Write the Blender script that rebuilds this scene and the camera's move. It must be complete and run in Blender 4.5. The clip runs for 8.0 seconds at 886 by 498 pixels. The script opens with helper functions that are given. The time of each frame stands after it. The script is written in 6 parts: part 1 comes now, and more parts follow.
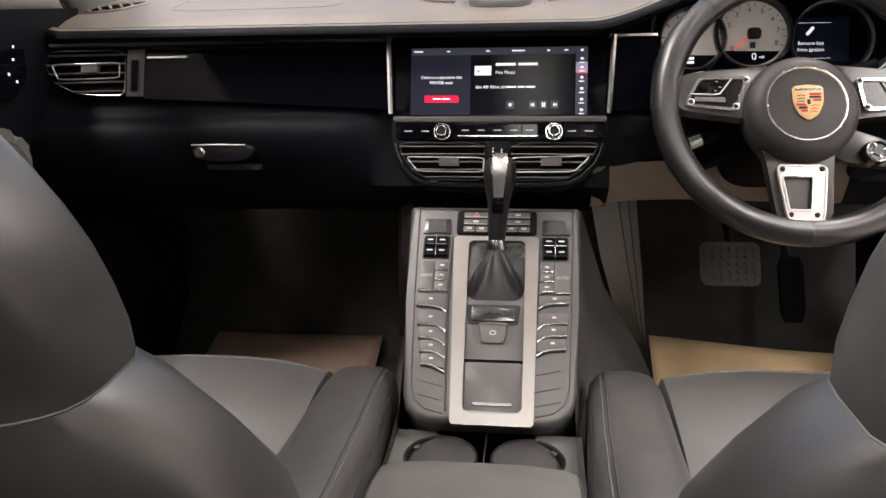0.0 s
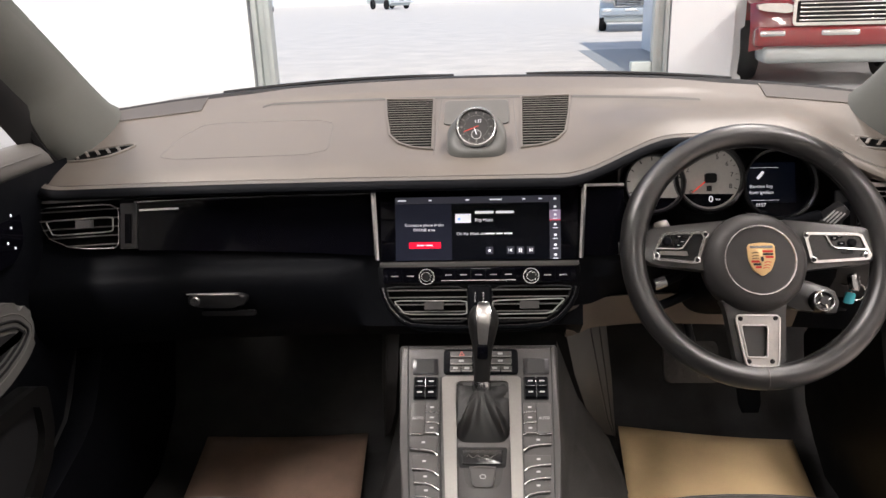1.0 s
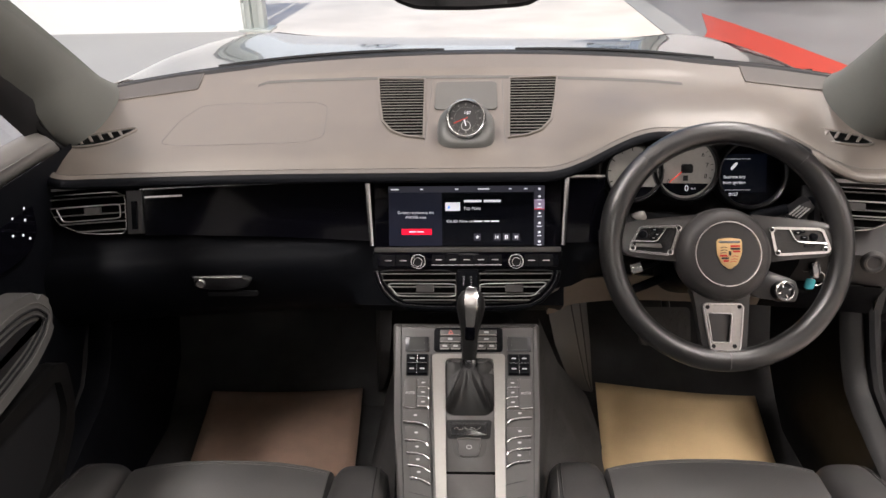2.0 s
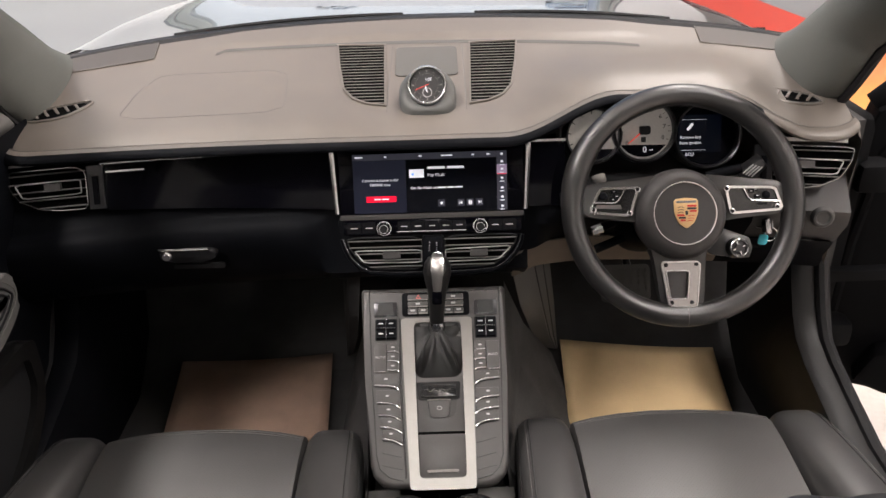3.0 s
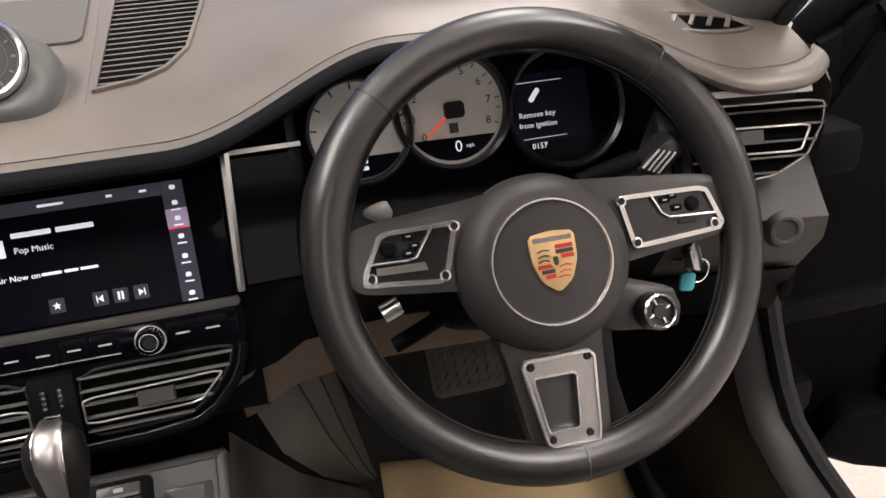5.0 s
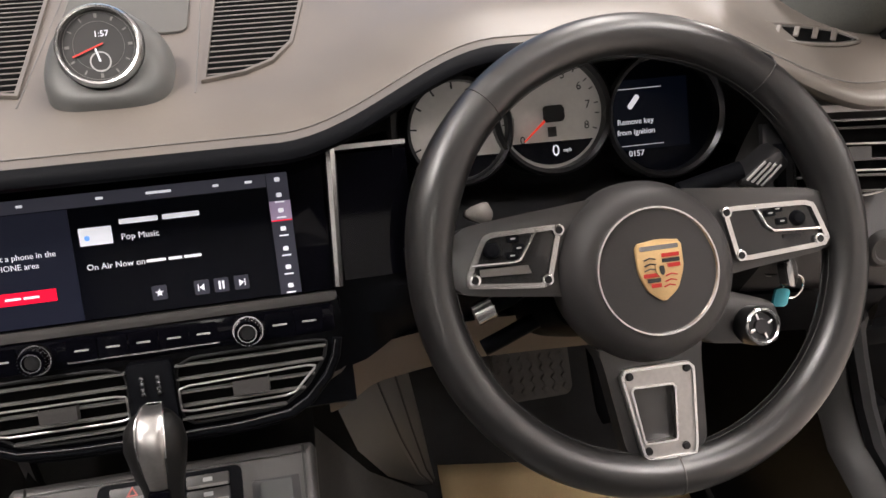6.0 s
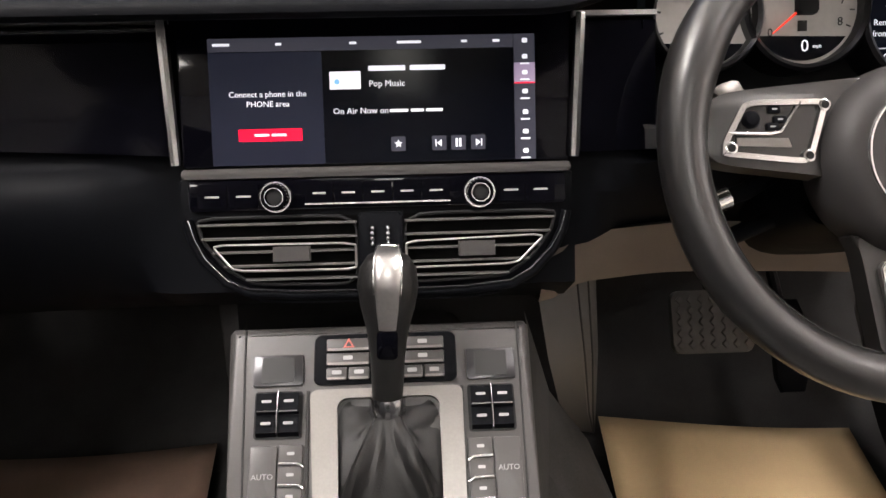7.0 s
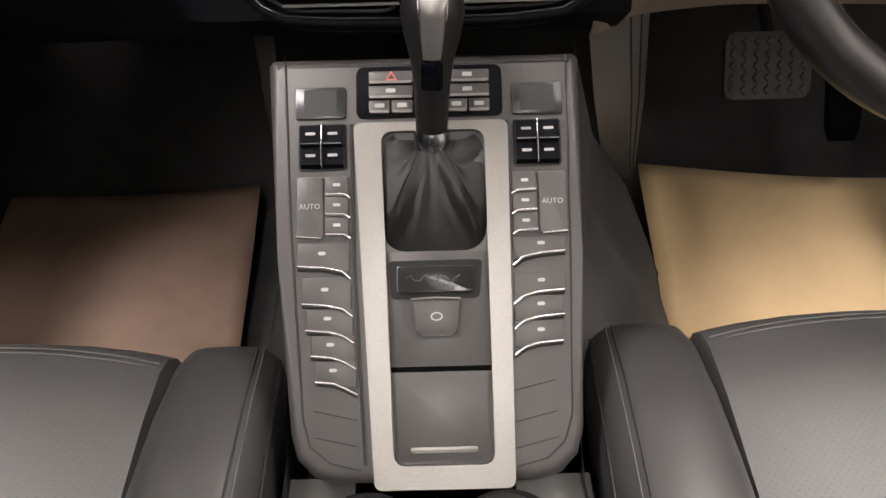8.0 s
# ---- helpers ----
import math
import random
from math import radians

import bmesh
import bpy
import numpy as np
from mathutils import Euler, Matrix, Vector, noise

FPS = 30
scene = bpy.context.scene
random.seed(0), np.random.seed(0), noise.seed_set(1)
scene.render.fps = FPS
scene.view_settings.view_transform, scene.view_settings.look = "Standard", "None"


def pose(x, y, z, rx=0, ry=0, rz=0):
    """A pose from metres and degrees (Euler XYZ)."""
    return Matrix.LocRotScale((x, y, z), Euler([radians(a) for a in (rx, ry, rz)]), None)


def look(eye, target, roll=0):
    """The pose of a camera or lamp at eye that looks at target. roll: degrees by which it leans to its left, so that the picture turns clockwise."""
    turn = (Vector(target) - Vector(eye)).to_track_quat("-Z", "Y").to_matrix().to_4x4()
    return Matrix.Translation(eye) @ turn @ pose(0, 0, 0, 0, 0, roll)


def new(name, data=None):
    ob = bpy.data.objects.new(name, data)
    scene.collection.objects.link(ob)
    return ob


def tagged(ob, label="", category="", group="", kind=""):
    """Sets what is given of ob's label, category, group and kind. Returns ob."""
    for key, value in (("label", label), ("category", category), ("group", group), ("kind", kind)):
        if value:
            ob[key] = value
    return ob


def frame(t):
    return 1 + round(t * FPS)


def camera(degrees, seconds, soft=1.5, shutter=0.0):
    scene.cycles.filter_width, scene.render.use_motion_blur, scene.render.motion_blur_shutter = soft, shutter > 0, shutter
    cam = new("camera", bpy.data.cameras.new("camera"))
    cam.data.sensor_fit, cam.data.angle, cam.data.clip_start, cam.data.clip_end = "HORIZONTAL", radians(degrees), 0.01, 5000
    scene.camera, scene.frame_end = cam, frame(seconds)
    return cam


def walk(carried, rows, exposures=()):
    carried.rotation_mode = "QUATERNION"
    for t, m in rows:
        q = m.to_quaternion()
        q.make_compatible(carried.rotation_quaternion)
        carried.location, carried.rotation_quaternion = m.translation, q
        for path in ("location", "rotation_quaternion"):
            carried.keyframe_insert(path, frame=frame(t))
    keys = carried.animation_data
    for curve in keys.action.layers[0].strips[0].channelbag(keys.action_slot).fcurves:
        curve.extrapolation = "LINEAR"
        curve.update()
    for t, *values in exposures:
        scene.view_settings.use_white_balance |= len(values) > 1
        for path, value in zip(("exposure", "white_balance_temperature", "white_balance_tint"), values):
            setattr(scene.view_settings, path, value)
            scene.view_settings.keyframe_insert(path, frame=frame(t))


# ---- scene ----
# ---------------------------------------------------------------- camera
cam = camera(60.0, 8.0, soft=1.5)
PATH = [
    (0.0, 0.0616, -1.1884, 1.0958, 72.215, 1.180, 6.878),
    (0.5, 0.0699, -1.2080, 1.2168, 74.820, 1.801, 4.514),
    (1.0, 0.0185, -1.1912, 1.3504, 71.289, 1.843, 3.012),
    (1.5, 0.0208, -1.2025, 1.4513, 67.351, 1.419, 2.554),
    (3.0, 0.0192, -1.2277, 1.5218, 61.249, 1.564, -0.840),
    (3.5, -0.0198, -1.1885, 1.5043, 60.885, 1.376, -5.994),
    (4.0, -0.0206, -1.1353, 1.4846, 61.761, 1.453, -11.655),
    (4.1, 0.0178, -1.0105, 1.4491, 60.660, 1.656, -12.404),
    (4.2, 0.0732, -0.8571, 1.3919, 59.193, 1.292, -12.149),
    (4.3, 0.1044, -0.7125, 1.3301, 58.503, 1.273, -13.511),
    (4.4, 0.1307, -0.6780, 1.2525, 62.832, 2.204, -14.290),
    (4.5, 0.1771, -0.6431, 1.2564, 61.897, 3.031, -13.413),
    (4.7, 0.2111, -0.6156, 1.2651, 61.698, 3.567, -14.482),
    (5.8, 0.1955, -0.6157, 1.2563, 64.052, 2.502, -13.244),
    (6.0, 0.1481, -0.5987, 1.2623, 62.678, 2.049, -11.785),
    (6.5, 0.0761, -0.6119, 1.2091, 65.521, 1.267, -6.549),
    (7.0, 0.0251, -0.6281, 1.1342, 65.218, 0.483, -3.017),
    (7.5, 0.0152, -0.6345, 1.1127, 56.885, 0.984, -1.256),
    (8.0, 0.0142, -0.6288, 1.1090, 47.534, 1.309, -0.764),
]
walk(cam, [(t, pose(x, y, z, rx, ry, rz)) for t, x, y, z, rx, ry, rz in PATH], exposures=((0.0, 1.2), (0.5, 1.05), (1.0, 0.8), (1.5, 0.7), (6.3, 0.7), (7.0, 1.2), (7.5, 1.1), (8.0, 0.95)))

# ---------------------------------------------------------------- world and light
world = bpy.data.worlds.new("world")
scene.world = world
world.use_nodes = True
wn = world.node_tree.nodes
sky = wn.new("ShaderNodeTexSky")
sky.sky_type, sky.sun_disc = "NISHITA", False
sky.sun_elevation, sky.sun_rotation = radians(65), radians(182)
wn["Background"].inputs["Strength"].default_value = 0.12
world.node_tree.links.new(sky.outputs["Color"], wn["Background"].inputs["Color"])


def lamp(name, kind, energy, colour, m, **more):
    data = bpy.data.lights.new(name, kind)
    data.energy, data.color = energy, colour
    for key, value in more.items():
        if key == "size":
            data.size = value
        if key == "size_y":
            data.shape, data.size_y = "RECTANGLE", value
        if key == "angle":
            data.angle = value
    ob = new(name, data)
    ob.matrix_world = m
    return ob


lamp("sun", "SUN", 2.1, (1.0, 0.95, 0.88), look((0, 0, 30), (0.4, 12, 4)), angle=radians(0.6))
# strips out of view, placed and powered for what each has to brighten
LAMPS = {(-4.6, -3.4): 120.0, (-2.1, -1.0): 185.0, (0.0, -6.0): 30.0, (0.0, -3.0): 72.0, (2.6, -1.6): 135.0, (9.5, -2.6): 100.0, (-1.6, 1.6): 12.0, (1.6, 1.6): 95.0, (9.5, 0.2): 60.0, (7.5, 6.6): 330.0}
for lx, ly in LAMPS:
    lamp("unseen_strip_light", "AREA", LAMPS[lx, ly], (1.0, 0.925, 0.89), pose(lx, ly, 4.50), size=0.5, size_y=2.4)
scene.view_settings.exposure = 0.75

# ---------------------------------------------------------------- materials
MATS = {}


def material(name, colour, rough=0.6, metal=0.0, grain=0.0, scale=300.0, bump=0.0, stain=0.0, coat=0.0, emit=0.0, sheen=0.0, alpha_ior=1.5, detail=3.0, spec=0.5):
    """A principled material with noise at two scales in colour, roughness and relief."""
    m = bpy.data.materials.new(name)
    m.use_nodes = True
    n, ln = m.node_tree.nodes, m.node_tree.links
    b = n["Principled BSDF"]
    b.inputs["Base Color"].default_value = (*colour, 1)
    b.inputs["Roughness"].default_value = rough
    b.inputs["Metallic"].default_value = metal
    b.inputs["Coat Weight"].default_value = coat
    b.inputs["Coat Roughness"].default_value = 0.04
    b.inputs["Sheen Weight"].default_value = sheen
    b.inputs["IOR"].default_value = alpha_ior
    b.inputs["Specular IOR Level"].default_value = spec
    if emit:
        b.inputs["Emission Color"].default_value = (*colour, 1)
        b.inputs["Emission Strength"].default_value = emit
    co = n.new("ShaderNodeTexCoord")
    fine, broad = n.new("ShaderNodeTexNoise"), n.new("ShaderNodeTexNoise")
    for tex, s in ((fine, scale), (broad, scale / 40)):
        tex.inputs["Scale"].default_value = s
        tex.inputs["Detail"].default_value = detail
        ln.new(co.outputs["Object"], tex.inputs["Vector"])
    if grain or stain:
        add = n.new("ShaderNodeMath")
        add.operation = "MULTIPLY_ADD"
        ln.new(fine.outputs["Fac"], add.inputs[0])
        add.inputs[1].default_value = grain
        mul = n.new("ShaderNodeMath")
        mul.operation = "MULTIPLY"
        ln.new(broad.outputs["Fac"], mul.inputs[0])
        mul.inputs[1].default_value = stain
        ln.new(mul.outputs[0], add.inputs[2])
        ramp = n.new("ShaderNodeMapRange")
        ramp.inputs["From Min"].default_value = 0.25 * (grain + stain)
        ramp.inputs["From Max"].default_value = 0.75 * (grain + stain)
        ramp.inputs["To Min"].default_value = 1 - 0.5 * (grain + stain)
        ramp.inputs["To Max"].default_value = 1 + 0.5 * (grain + stain)
        ln.new(add.outputs[0], ramp.inputs["Value"])
        mix = n.new("ShaderNodeVectorMath")
        mix.operation = "SCALE"
        mix.inputs[0].default_value = colour
        ln.new(ramp.outputs[0], mix.inputs["Scale"])
        ln.new(mix.outputs[0], b.inputs["Base Color"])
        rr = n.new("ShaderNodeMapRange")
        rr.inputs["To Min"].default_value = max(0.02, rough - 0.12 * (grain + stain) * 2)
        rr.inputs["To Max"].default_value = min(1.0, rough + 0.12 * (grain + stain) * 2)
        ln.new(broad.outputs["Fac"], rr.inputs["Value"])
        ln.new(rr.outputs[0], b.inputs["Roughness"])
    if bump:
        bu = n.new("ShaderNodeBump")
        bu.inputs["Strength"].default_value = bump
        bu.inputs["Distance"].default_value = 0.0006
        ln.new(fine.outputs["Fac"], bu.inputs["Height"])
        ln.new(bu.outputs[0], b.inputs["Normal"])
    MATS[name] = m
    return m


BEIGE = material("beige_leather", (0.107, 0.0925, 0.0795), 0.43, grain=0.12, scale=900, bump=0.2, stain=0.14, spec=0.65)
DARKSKIN = material("black_soft_plastic", (0.0034, 0.0038, 0.0052), 0.55, grain=0.3, scale=1200, bump=0.3, stain=0.2, spec=0.06)
DOORSKIN = material("black_door_trim", (0.0045, 0.0045, 0.005), 0.6, grain=0.3, scale=1200, bump=0.3, stain=0.2, spec=0.04)
LEATHER = material("black_leather", (0.011, 0.0105, 0.0105), 0.36, grain=0.15, scale=700, bump=0.06, stain=0.08, spec=0.8)
AIRBAG = material("airbag_cover_skin", (0.035, 0.033, 0.033), 0.5, grain=0.2, scale=1200, bump=0.3, stain=0.1, spec=0.4)
SEATSKIN = material("black_seat_leather", (0.042, 0.0405, 0.0405), 0.4, grain=0.2, scale=700, bump=0.06, stain=0.12, spec=1.0)
FELT = material("grey_felt", (0.052, 0.0505, 0.049), 0.95, grain=0.5, scale=500, bump=0.6, stain=0.8, spec=0.2)
CAPMETAL = material("brushed_cap_metal", (0.5, 0.49, 0.48), 0.34, metal=1.0, grain=0.15, scale=300, stain=0.15)
GREYSKIN = material("grey_soft_plastic", (0.04, 0.038, 0.037), 0.6, grain=0.2, scale=1200, bump=0.3, stain=0.2)
GLOSS = material("piano_black", (0.002, 0.002, 0.0035), 0.06, spec=0.1)
CHROME = material("chrome", (0.78, 0.78, 0.78), 0.22, metal=1.0, grain=0.05, scale=60)
SATIN = material("satin_aluminium", (0.21, 0.2, 0.19), 0.4, metal=1.0, grain=0.12, scale=500, stain=0.12)
TRIM = material("bright_trim_metal", (0.52, 0.51, 0.5), 0.36, metal=1.0, grain=0.08, scale=200)
CONSOLE = material("console_plastic", (0.050, 0.0475, 0.0465), 0.40, grain=0.15, scale=900, bump=0.15, stain=0.2)
CARPET = material("black_carpet", (0.043, 0.042, 0.042), 0.95, grain=0.6, scale=900, bump=1.0, stain=0.4, spec=0.15)
BOOTSKIN = material("soft_black_leather", (0.007, 0.0068, 0.0068), 0.5, grain=0.3, scale=700, bump=0.4, stain=0.25, spec=0.35)
KICKSKIN = material("dark_kick_plastic", (0.007, 0.0068, 0.0068), 0.45, grain=0.2, scale=1200, bump=0.2, stain=0.2, spec=0.2)
# the kraft paper again, darkened to stand for the shaded footwell
SHADEPAPER = material("kraft_paper_shaded", (0.225, 0.15, 0.112), 0.8, grain=0.12, scale=700, bump=0.2, stain=0.3)
PAPER = material("brown_kraft_paper", (0.52, 0.38, 0.21), 0.8, grain=0.1, scale=700, bump=0.2, stain=0.12)
BLACKPAINT = material("black_car_paint", (0.006, 0.006, 0.007), 0.2, coat=1.0)
BLACKPAINT.node_tree.nodes["Principled BSDF"].inputs["Coat IOR"].default_value = 2.2
CONCRETE = material("garage_floor", (0.62, 0.56, 0.51), 0.6, grain=0.15, scale=60, bump=0.2, stain=0.3)
WHITEWALL = material("white_wall", (0.8, 0.8, 0.8), 0.8, grain=0.05, scale=40, stain=0.08)
STEEL = material("galvanised_post", (0.45, 0.48, 0.47), 0.5, metal=0.4, grain=0.2, scale=60, stain=0.3)
SIDEPAD = material("grey_side_pad", (0.105, 0.1, 0.094), 0.6, grain=0.2, scale=900, bump=0.3, stain=0.15)
VOID = material("black_backing", (0.003, 0.003, 0.003), 0.9, spec=0.02)
RUBBER = material("black_rubber", (0.010, 0.010, 0.011), 0.65, grain=0.2, scale=500, bump=0.2, spec=0.25)
SCREEN = material("screen_dark", (0.003, 0.0035, 0.006), 0.1, spec=0.04)


# ---------------------------------------------------------------- builders
def thing(name, at, label, category, group="", kind=""):
    ob = new(name)
    ob.empty_display_size = 0.05
    ob.location = at
    bpy.context.view_layer.update()
    return tagged(ob, label, category, group, kind)


def part(name, bm, mat, parent=None, label="", smooth=True):
    me = bpy.data.meshes.new(name)
    bmesh.ops.recalc_face_normals(bm, faces=bm.faces)
    bm.to_mesh(me)
    bm.free()
    me.materials.append(mat)
    if smooth:
        for p in me.polygons:
            p.use_smooth = True
        me.set_sharp_from_angle(angle=radians(38))
    ob = new(name, me)
    if parent is not None:
        ob.parent = parent
        ob.matrix_parent_inverse = Matrix.Translation(parent.location).inverted()
    if label:
        ob["label"] = label
    return ob


def frame_at(origin, lean, yaw=0.0):
    """Local axes of a leaning face: x across, y up the face, z out of it towards the seats."""
    a = radians(lean)
    m = Matrix(((1, 0, 0), (0, math.sin(a), -math.cos(a)), (0, math.cos(a), math.sin(a)))).to_4x4()
    return Matrix.Translation(origin) @ pose(0, 0, 0, 0, 0, yaw) @ m


FACE = frame_at((0, 0.008, 0.978), 19.55)
CON = frame_at((0, -0.18, 0.689), 90 - 39.7)

I4 = Matrix.Identity(4)


def box(bm, x0, x1, y0, y1, z0, z1, m=I4, bevel=0.0, seg=2):
    """A box with rounded edges added to bm."""
    r = bmesh.ops.create_cube(bm, size=1.0, matrix=Matrix.Translation(((x0 + x1) / 2, (y0 + y1) / 2, (z0 + z1) / 2)) @ Matrix.Diagonal((x1 - x0, y1 - y0, z1 - z0, 1)))
    vs = r["verts"]
    if bevel:
        es = list({e for v in vs for e in v.link_edges})
        q = bmesh.ops.bevel(bm, geom=es, offset=bevel, segments=seg, profile=0.5, affect="EDGES")
        vs = list({v for f in q["faces"] for v in f.verts} | {v for v in vs if v.is_valid})
    if m is not I4:
        bmesh.ops.transform(bm, matrix=m, verts=[v for v in vs if v.is_valid])
    return bm


def slab(outline, z0, z1, m=I4, bevel=0.0, bm=None, seg=2):
    """An extruded outline (list of x, y), thick from z0 to z1, with rounded rims."""
    bm = bm or bmesh.new()
    a = [bm.verts.new((x, y, z0)) for x, y in outline]
    b = [bm.verts.new((x, y, z1)) for x, y in outline]
    n = len(outline)
    bm.faces.new(a[::-1])
    top = bm.faces.new(b)
    for i in range(n):
        bm.faces.new((a[i], a[(i + 1) % n], b[(i + 1) % n], b[i]))
    vs = a + b
    if bevel:
        q = bmesh.ops.bevel(bm, geom=list(top.edges), offset=bevel, segments=seg, profile=0.5, affect="EDGES")
        vs = list({v for v in vs if v.is_valid} | {v for f in q["faces"] for v in f.verts})
    bmesh.ops.transform(bm, matrix=m, verts=vs)
    return bm


def rounded(x0, x1, y0, y1, r, seg=5):
    """The outline of a rounded rectangle."""
    pts = []
    for cx, cy, a0 in ((x1 - r, y1 - r, 0), (x0 + r, y1 - r, 90), (x0 + r, y0 + r, 180), (x1 - r, y0 + r, 270)):
        for i in range(seg + 1):
            a = radians(a0 + 90 * i / seg)
            pts.append((cx + r * math.cos(a), cy + r * math.sin(a)))
    return pts


def soften(pts, r=0.25, times=2):
    """Corner cutting of a closed outline."""
    for _ in range(times):
        out = []
        for i, p in enumerate(pts):
            q = pts[(i + 1) % len(pts)]
            out.append(tuple(p[k] * (1 - r) + q[k] * r for k in range(2)))
            out.append(tuple(p[k] * r + q[k] * (1 - r) for k in range(2)))
        pts = out
    return pts


def ring(outline, inner, z0, z1, m=I4, bm=None):
    """A flat frame between two outlines of equal count."""
    bm = bm or bmesh.new()
    n = len(outline)
    rows = [[bm.verts.new(m @ Vector((x, y, z))) for x, y in o] for o, z in ((outline, z0), (outline, z1), (inner, z1), (inner, z0))]
    for k in range(4):
        a, b = rows[k], rows[(k + 1) % 4]
        for i in range(n):
            bm.faces.new((a[i], a[(i + 1) % n], b[(i + 1) % n], b[i]))
    return bm


def inset(outline, d):
    """An outline moved inwards by d (for convex, counter-clockwise outlines)."""
    out = []
    n = len(outline)
    for i in range(n):
        p, q, s = Vector(outline[i - 1]), Vector(outline[i]), Vector(outline[(i + 1) % n])
        a, b = (q - p), (s - q)
        na, nb = Vector((-a.y, a.x)), Vector((-b.y, b.x))
        if na.length < 1e-9 or nb.length < 1e-9:
            out.append(tuple(q))
            continue
        k = (na.normalized() + nb.normalized())
        k = k / max(k.length_squared / 2, 0.2)
        out.append(tuple(q + k * d))
    return out


def loft(rows, m=I4, close=False, caps=False, bm=None):
    """A skin over rows of points of equal count."""
    bm = bm or bmesh.new()
    vs = [[bm.verts.new(m @ Vector(p)) for p in row] for row in rows]
    for a, b in zip(vs, vs[1:]):
        n = len(a)
        for i in range(n if close else n - 1):
            j = (i + 1) % n
            bm.faces.new((a[i], a[j], b[j], b[i]))
    if caps:
        bm.faces.new(vs[0][::-1])
        bm.faces.new(vs[-1])
    return bm


def spin(profile, m=I4, seg=40, bm=None, a0=0.0, a1=360.0):
    """A turned shape: profile of (radius, height) about the local z axis."""
    rows = []
    full = abs(a1 - a0) >= 360
    n = seg if full else seg + 1
    for i in range(n):
        a = radians(a0 + (a1 - a0) * i / seg)
        rows.append([(r * math.cos(a), r * math.sin(a), h) for r, h in profile])
    if full:
        rows.append(rows[0])
    bm = loft(rows, m, bm=bm)
    bmesh.ops.remove_doubles(bm, verts=bm.verts, dist=1e-6)
    return bm


def tube(points, radius, m=I4, seg=10, closed=False, bm=None, squash=1.0):
    """A round bar along points."""
    bm = bm or bmesh.new()
    pts = [Vector(p) for p in points]
    n = len(pts)
    rows = []
    side = None
    for i, p in enumerate(pts):
        d = (pts[(i + 1) % n] if closed or i < n - 1 else p) - (pts[i - 1] if closed or i > 0 else p)
        d.normalize()
        if side is None:
            side = d.orthogonal().normalized()
        side = (side - d * side.dot(d)).normalized()
        up = d.cross(side)
        r = radius(i / max(1, n - 1)) if callable(radius) else radius
        rows.append([p + (side * math.cos(2 * math.pi * k / seg) + up * math.sin(2 * math.pi * k / seg) * squash) * r for k in range(seg)])
    if closed:
        rows.append(rows[0])
    loft(rows, m, close=True, caps=not closed, bm=bm)
    if closed:
        bmesh.ops.remove_doubles(bm, verts=bm.verts, dist=1e-6)
    return bm


def smoothstep(a, b, x):
    t = min(1.0, max(0.0, (x - a) / (b - a)))
    return t * t * (3 - 2 * t)


def lerp(a, b, t):
    return a + (b - a) * t


def plate(name, m, x0, x1, y0, y1, z0, z1, mat, parent, r=0.002, bevel=0.0, label=""):
    r = min(r, (x1 - x0) * 0.48, (y1 - y0) * 0.48)
    return part(name, slab(rounded(x0, x1, y0, y1, r, 4), z0, z1, m, bevel), mat, parent, label)


def circle(r, n=36):
    return [(r * math.cos(2 * math.pi * i / n), r * math.sin(2 * math.pi * i / n)) for i in range(n)]


def lettering(name, words, size, m, mat, parent, label="", align="CENTER", depth=0.0002):
    """Words as a mesh, in the built-in font."""
    cu = bpy.data.curves.new(name, "FONT")
    cu.body, cu.size, cu.align_x, cu.align_y, cu.extrude = words, size, align, "CENTER", depth
    cu.resolution_u = 2
    tmp = bpy.data.objects.new("tmp", cu)
    me = bpy.data.meshes.new_from_object(tmp)
    bpy.data.objects.remove(tmp)
    bm = bmesh.new()
    bm.from_mesh(me)
    bpy.data.meshes.remove(me)
    bmesh.ops.transform(bm, matrix=m, verts=bm.verts)
    return part(name, bm, mat, parent, label, smooth=False)


def glow(name, colour, strength):
    return material(name, colour, 0.4, emit=strength * 0.6, spec=0.1)


def glass(name, tint, gloss):
    """Clear sheet: straight view through, with a faint mirror."""
    m = bpy.data.materials.new(name)
    m.use_nodes = True
    n, ln = m.node_tree.nodes, m.node_tree.links
    n.remove(n["Principled BSDF"])
    tr, gl, mx = n.new("ShaderNodeBsdfTransparent"), n.new("ShaderNodeBsdfGlossy"), n.new("ShaderNodeMixShader")
    tr.inputs["Color"].default_value = (*tint, 1)
    gl.inputs["Roughness"].default_value = 0.01
    gl.inputs["Color"].default_value = (gloss, gloss, gloss, 1)
    mx.inputs[0].default_value = 0.035
    ln.new(tr.outputs[0], mx.inputs[1])
    ln.new(gl.outputs[0], mx.inputs[2])
    ln.new(mx.outputs[0], n["Material Output"].inputs["Surface"])
    return m


